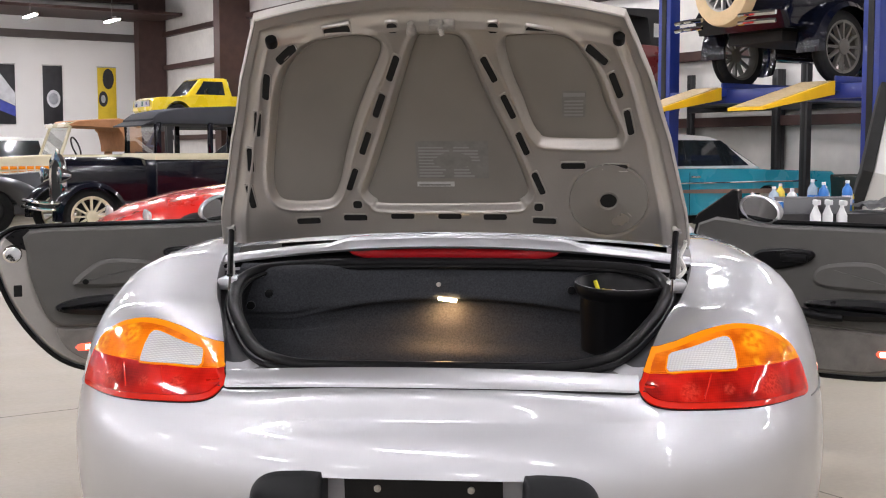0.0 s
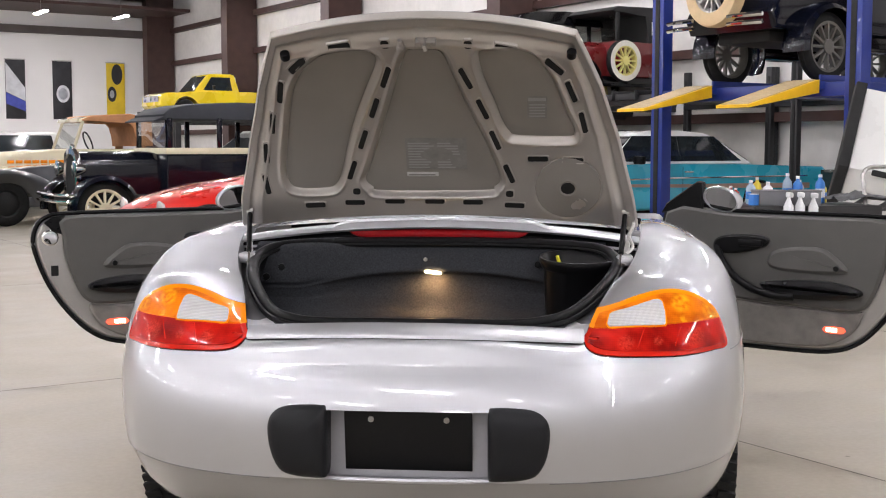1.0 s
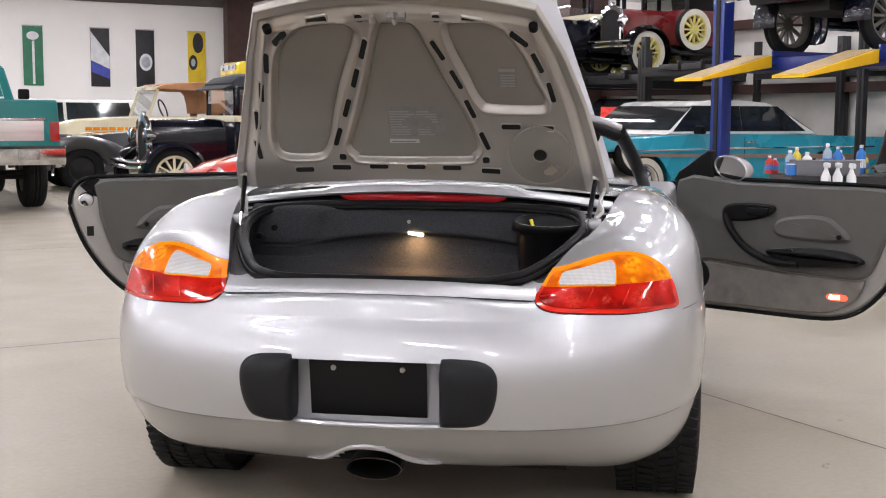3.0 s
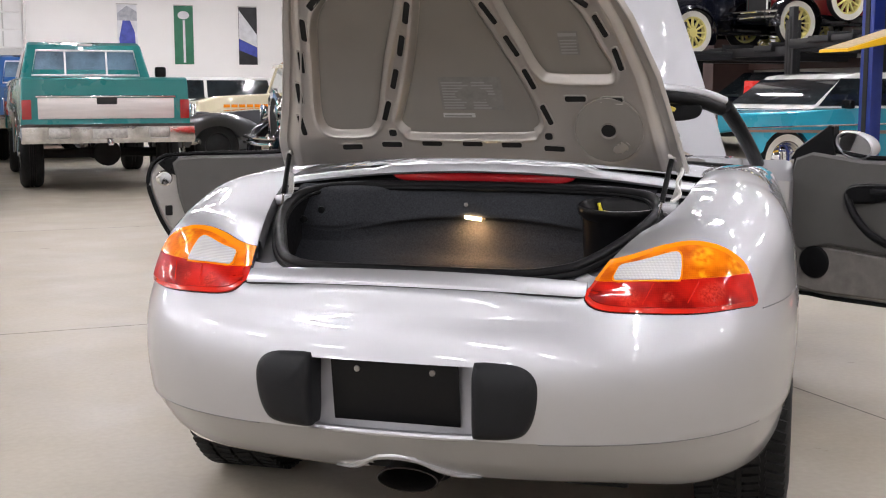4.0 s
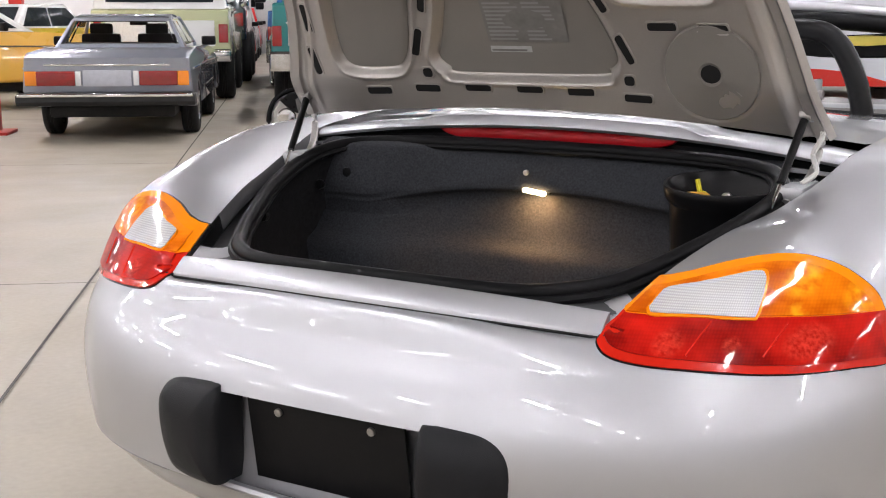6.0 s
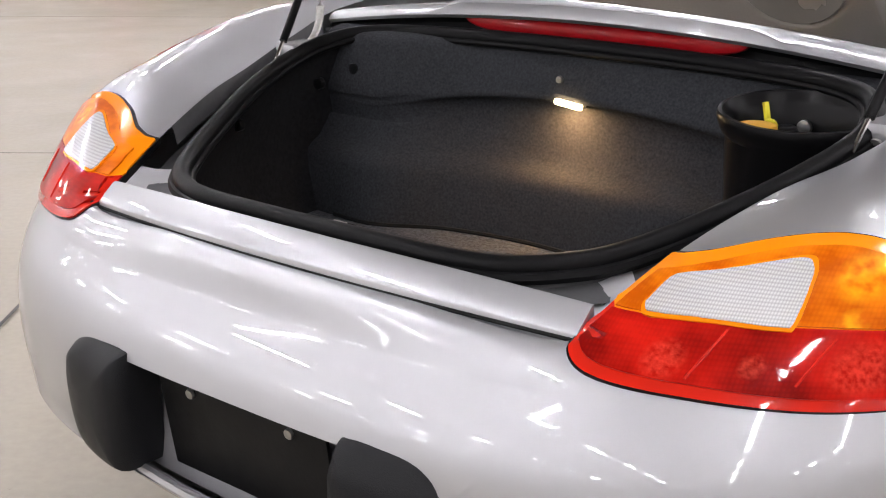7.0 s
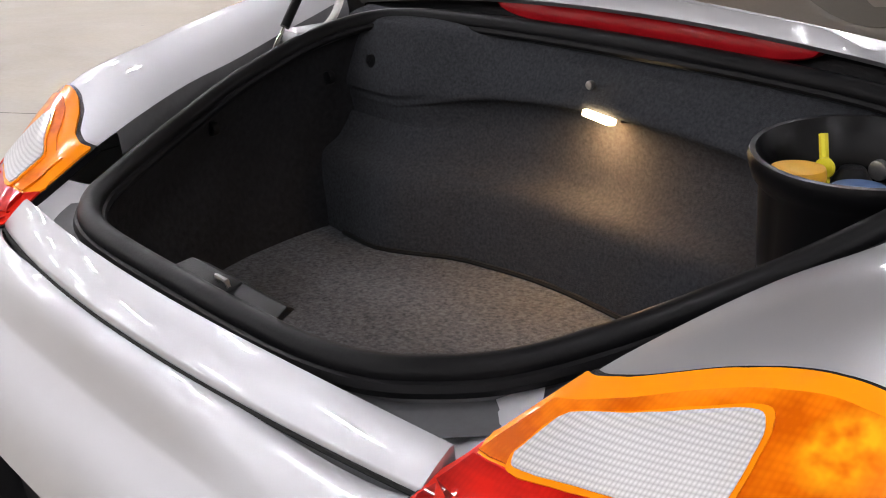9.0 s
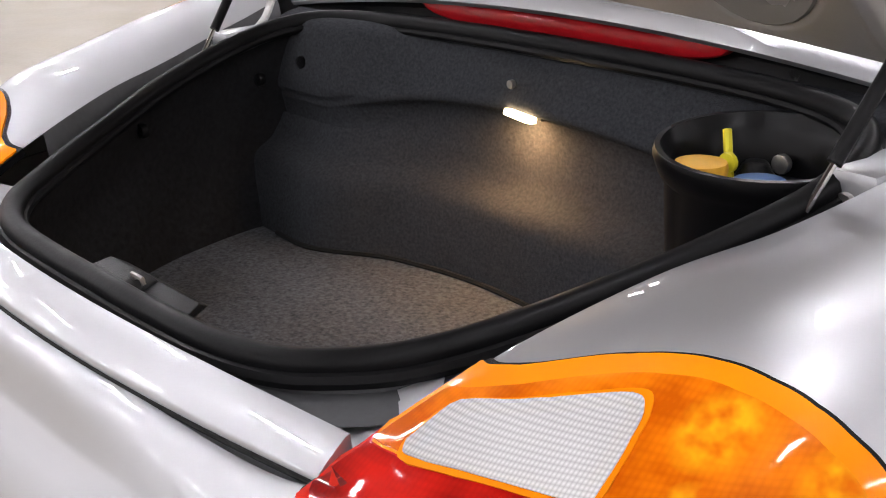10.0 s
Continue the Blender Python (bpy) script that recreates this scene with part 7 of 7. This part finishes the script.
vintage(lm2 @ pose(3.15, 1.35, 1.92, 0, 0, 90), "vintage_truck", "dark red pickup truck of about 1930 with whitewall tyres", paint("maroon", (0.13, 0.008, 0.010)), mat("truck_roof", (0.012, 0.012, 0.013), 0.6, var=0.2), YELLOW_WHEEL, (0.72, 0.97), "truck", "side")
lm3 = pose(3.7, 13.94, 0, 0, 0, 38)
lift(lm3, "vehicle_lift", "black four-post lift standing behind the blue one", BLACK_STEEL, 2.02, ramps=False, height=2.5, L=2.5, W=2.6, slim=0.6)
lift(pose(2.02, 15.92, 0, 0, 0, 38), "vehicle_lift", "black four-post lift against the side wall", BLACK_STEEL, 2.02, ramps=False, height=2.5, L=2.5, W=1.9, slim=0.6)
vintage(Matrix.Translation(hall_place(13.25, 10.2)) @ pose(0, 0, 0, 0, 0, 218) @ Matrix.Scale(0.86, 4), "vintage_car", "dark old car with an upright radiator under the lift", paint("dark_olive", (0.02, 0.022, 0.014)), BLK, STEEL, bumper=False, kind="open", shell=UNDER)
lm4 = pose(-0.94, 17.68, 0, 0, 0, 38)
lift(lm4, "vehicle_lift", "black four-post lift carrying a dark old car", BLACK_STEEL, 1.80, ramps=False, height=2.3)
vintage(lm4 @ pose(3.3, 1.40, 1.80, 0, 0, 90), "vintage_car", "black old car with yellow wheels on a lift", BLK, UNDER_BLACK, YELLOW_WHEEL, (0.72, 0.97))
lift(pose(-9.7, 29.21, 0, 0, 0, 38), "vehicle_lift", "black lift carrying a yellow pickup", BLACK_STEEL, 1.92, ramps=False, height=2.2, L=5.0)
YEL = paint("lemon", (0.82, 0.62, 0.015))
yv = pickup(pose(-7.40, 32.85, 1.92, 0, 0, HD) @ Matrix.Scale(0.82, 4), "pickup", "bright yellow pickup raised on a lift", YEL, BAND, W=0.95, deck=0.98, roof=1.62, clear=0.42, r=0.36, rear_detail=False)
part("grille", box((1.5, 0.03, 0.2), (0, 5.2, 0.72), 0.01), CHROME, yv)

# bench cart with bottles, white panel and step ladder
GREY_PL = mat("grey_cart_plastic", (0.035, 0.035, 0.038), 0.5, var=0.15, scale=9)
cart = thing("service_cart", "grey plastic service cart crowded with bottles", "cart", m=pose(2.15, 5.9, 0.0, 0, 0, 10) @ Matrix.Diagonal((1, 1, 1.04, 1)))
for z in (0.25, 0.62):
    part("tray", slab([(-0.25, z), (-0.27, z + 0.14), (0.27, z + 0.14), (0.25, z)], 0.46, bevel=0.015), GREY_PL, cart)
for x in (-0.4, 0.4):
    for y in (-0.2, 0.2):
        part("leg", box((0.06, 0.06, 0.5), (x, y, 0.42), 0.01), GREY_PL, cart)
        part("castor", disc(0.06, 0.04, (x, y, 0.062), "X", 14, bevel=0.006), UNDER, cart)
part("handle", tube([(0.46, -0.2, 0.74), (0.56, -0.2, 0.80), (0.56, 0.2, 0.80), (0.46, 0.2, 0.74)], 0.018, 8), GREY_PL, cart)
CM = pose(2.15, 5.9, 0.792, 0, 0, 10)
BOT = [mat("white_bottle", (0.75, 0.76, 0.78), 0.35, var=0.05), mat("blue_label_bottle", (0.04, 0.20, 0.60), 0.35, var=0.1), mat("clear_bottle", (0.35, 0.45, 0.55), 0.15, var=0.1), mat("red_bottle", (0.5, 0.04, 0.03), 0.35, var=0.1), mat("yellow_bottle", (0.7, 0.55, 0.05), 0.4, var=0.1)]


def bottle(x, y, h, r, mt, spray=False, label="plastic bottle on the cart"):
    b = thing("spray_bottle" if spray else "bottle", label, "bottle", "bottles on the cart", m=CM @ pose(x, y, 0))
    prof = ((0.0, 1.0), (0.02, 1.03), (0.6, 1.03), (0.72, 0.9), (0.82, 0.4), (0.9, 0.34))
    part("flask", skin([[Vector((r * k * math.cos(t), r * k * math.sin(t), h * f)) for t in np.linspace(0, 2 * math.pi, 14, endpoint=False)] for f, k in prof], close_u=True, cap=True), mt, b)
    part("band", disc(r * 1.05, h * 0.3, (0, 0, h * 0.35), "Z", 14), BOT[1] if mt != BOT[1] else BOT[0], b)
    if spray:
        part("trigger_head", box((0.03, 0.09, 0.045), (0, -0.02, h * 0.95), 0.008), BOT[0], b)
    else:
        part("cap", disc(r * 0.4, h * 0.1, (0, 0, h * 0.93), "Z", 12, bevel=0.003), BOT[0], b)


for x, y, h, r, i, sp in ((-0.52, 0.05, 0.13, 0.030, 3, 0), (-0.46, 0.12, 0.11, 0.028, 3, 0), (-0.37, 0.06, 0.17, 0.034, 2, 0), (-0.31, 0.10, 0.19, 0.030, 4, 0), (-0.26, 0.02, 0.16, 0.036, 0, 0), (-0.095, 0.08, 0.22, 0.033, 2, 0), (-0.03, 0.05, 0.20, 0.034, 1, 0), (0.02, 0.14, 0.17, 0.030, 0, 0), (0.148, 0.08, 0.21, 0.034, 1, 0), (0.20, 0.16, 0.15, 0.030, 4, 0)):
    bottle(x, y, h, r, BOT[i], bool(sp))
for x, z in ((-0.235, -0.055), (-0.155, -0.055), (-0.06, -0.06)):
    sb = thing("spray_bottle", "white spray bottle hooked over the rim of the cart", "bottle", "bottles on the cart", m=CM @ pose(x, -0.315, z))
    part("flask", skin([[Vector((0.034 * k * math.cos(t), 0.034 * k * math.sin(t), 0.15 * f - 0.03)) for t in np.linspace(0, 2 * math.pi, 14, endpoint=False)] for f, k in ((0.0, 0.92), (0.05, 1.0), (0.55, 1.0), (0.75, 0.6), (0.9, 0.35), (1.0, 0.34))], close_u=True, cap=True), BOT[0], sb)
    part("trigger_head", box((0.026, 0.085, 0.034), (0, -0.015, 0.132), 0.008), BOT[0], sb, "white trigger head")
BIN = mat("grey_bin_plastic", (0.16, 0.165, 0.175), 0.5, var=0.12, scale=9)
for x, w, z in ((-0.31, 0.21, 0.0), (-0.06, 0.17, 0.0)):
    caddy = thing("plastic_caddy", "grey open plastic caddy on the cart", "caddy", "caddies on the cart", m=CM @ pose(x, -0.16, z))
    part("front", box((w, 0.008, 0.10), (0, -0.08, 0.05), 0.003), BIN, caddy)
    part("back", box((w, 0.008, 0.10), (0, 0.08, 0.05), 0.003), BIN, caddy)
    part("base", box((w - 0.01, 0.15, 0.008), (0, 0, 0.006), 0.003), BIN, caddy)
    for e in (-1, 1):
        part("end", box((0.008, 0.15, 0.10), (e * (w / 2 - 0.005), 0, 0.05), 0.003), BIN, caddy)
    part("rim", tube([(-w / 2, -0.084, 0.10), (w / 2, -0.084, 0.10), (w / 2, 0.084, 0.10), (-w / 2, 0.084, 0.10)], 0.006, 6, closed=True), BIN, caddy)
bx = thing("carton", "small blue carton on the cart", "box", m=CM @ pose(-0.42, -0.20, 0.0, 0, 0, 15))
part("carton_body", box((0.09, 0.06, 0.075), (0, 0, 0.0385), 0.003), BOT[1], bx)
part("carton_flap", box((0.092, 0.062, 0.004), (0, 0, 0.078), 0.001), BOT[0], bx)
rag = thing("cleaning_cloth", "crumpled grey cleaning cloth on the cart", "cloth", m=CM @ pose(0.36, -0.05, 0.012))
rows = [[Vector((0.20 * u, 0.16 * v, 0.05 * math.exp(-3 * (u * u + v * v)) + 0.03 * noise.noise(Vector((u * 3, v * 3, 1.7))) + 0.03)) for u in np.linspace(-1, 1, 16)] for v in np.linspace(-1, 1, 14)]
part("cloth", skin(rows), GREY_PL, rag)
wp = thing("car_bonnet", "white car bonnet standing raised, with a black rubber edge", "bonnet", m=pose(2.80, 7.3, 0, 0, 13, -8))
part("panel", slab([(0.02, 0.55), (-0.14, 1.0), (0.10, 1.66), (0.14, 1.66), (-0.06, 1.0), (0.08, 0.55)], -0.25, 0.9, shape=None, bevel=0.012), WHITE_P, wp)
part("rubber_edge", slab([(0.0, 0.5), (-0.18, 1.0), (0.07, 1.70), (0.2, 1.66), (0.0, 1.0), (0.1, 0.5)], -0.34, -0.252, bevel=0.01), UNDER, wp, "black rubber edge")
part("vent_slot", box((0.3, 0.02, 0.05), (0.08, -0.155, 1.0), 0.012), UNDER, wp, "dark vent slot")
part("stripe", slab([(-0.02, 0.56), (-0.17, 1.0), (0.07, 1.65), (0.08, 1.64), (-0.15, 1.0), (-0.01, 0.56)], 0.20, 0.225), UNDER, wp, "thin dark stripe")
part("stand", box((0.8, 0.5, 0.55), (0.4, 0.3, 0.275), 0.03), UNDER, wp, "dark base of the parked car")
lad = thing("step_ladder", "small silver folding step ladder", "step ladder", m=pose(2.72, 5.9, 0, 0, 0, 15))
for x in (-0.2, 0.2):
    part("front_rail", tube([(x, -0.25, 0.0), (x * 0.8, 0.05, 1.0)], 0.016, 8), STEEL, lad)
    part("rear_rail", tube([(x, 0.35, 0.0), (x * 0.85, 0.08, 0.78)], 0.014, 8), STEEL, lad)
part("top_bar", tube(spline([(-0.16, 0.05, 1.0), (-0.1, 0.06, 1.05), (0.1, 0.06, 1.05), (0.16, 0.05, 1.0)], 4), 0.016, 8), STEEL, lad)
for z, y in ((0.25, -0.17), (0.5, -0.10), (0.76, 0.0)):
    part("tread", box((0.36, 0.18, 0.03), (0, y + 0.04, z), 0.006), GREY_PL, lad, "grey step tread")
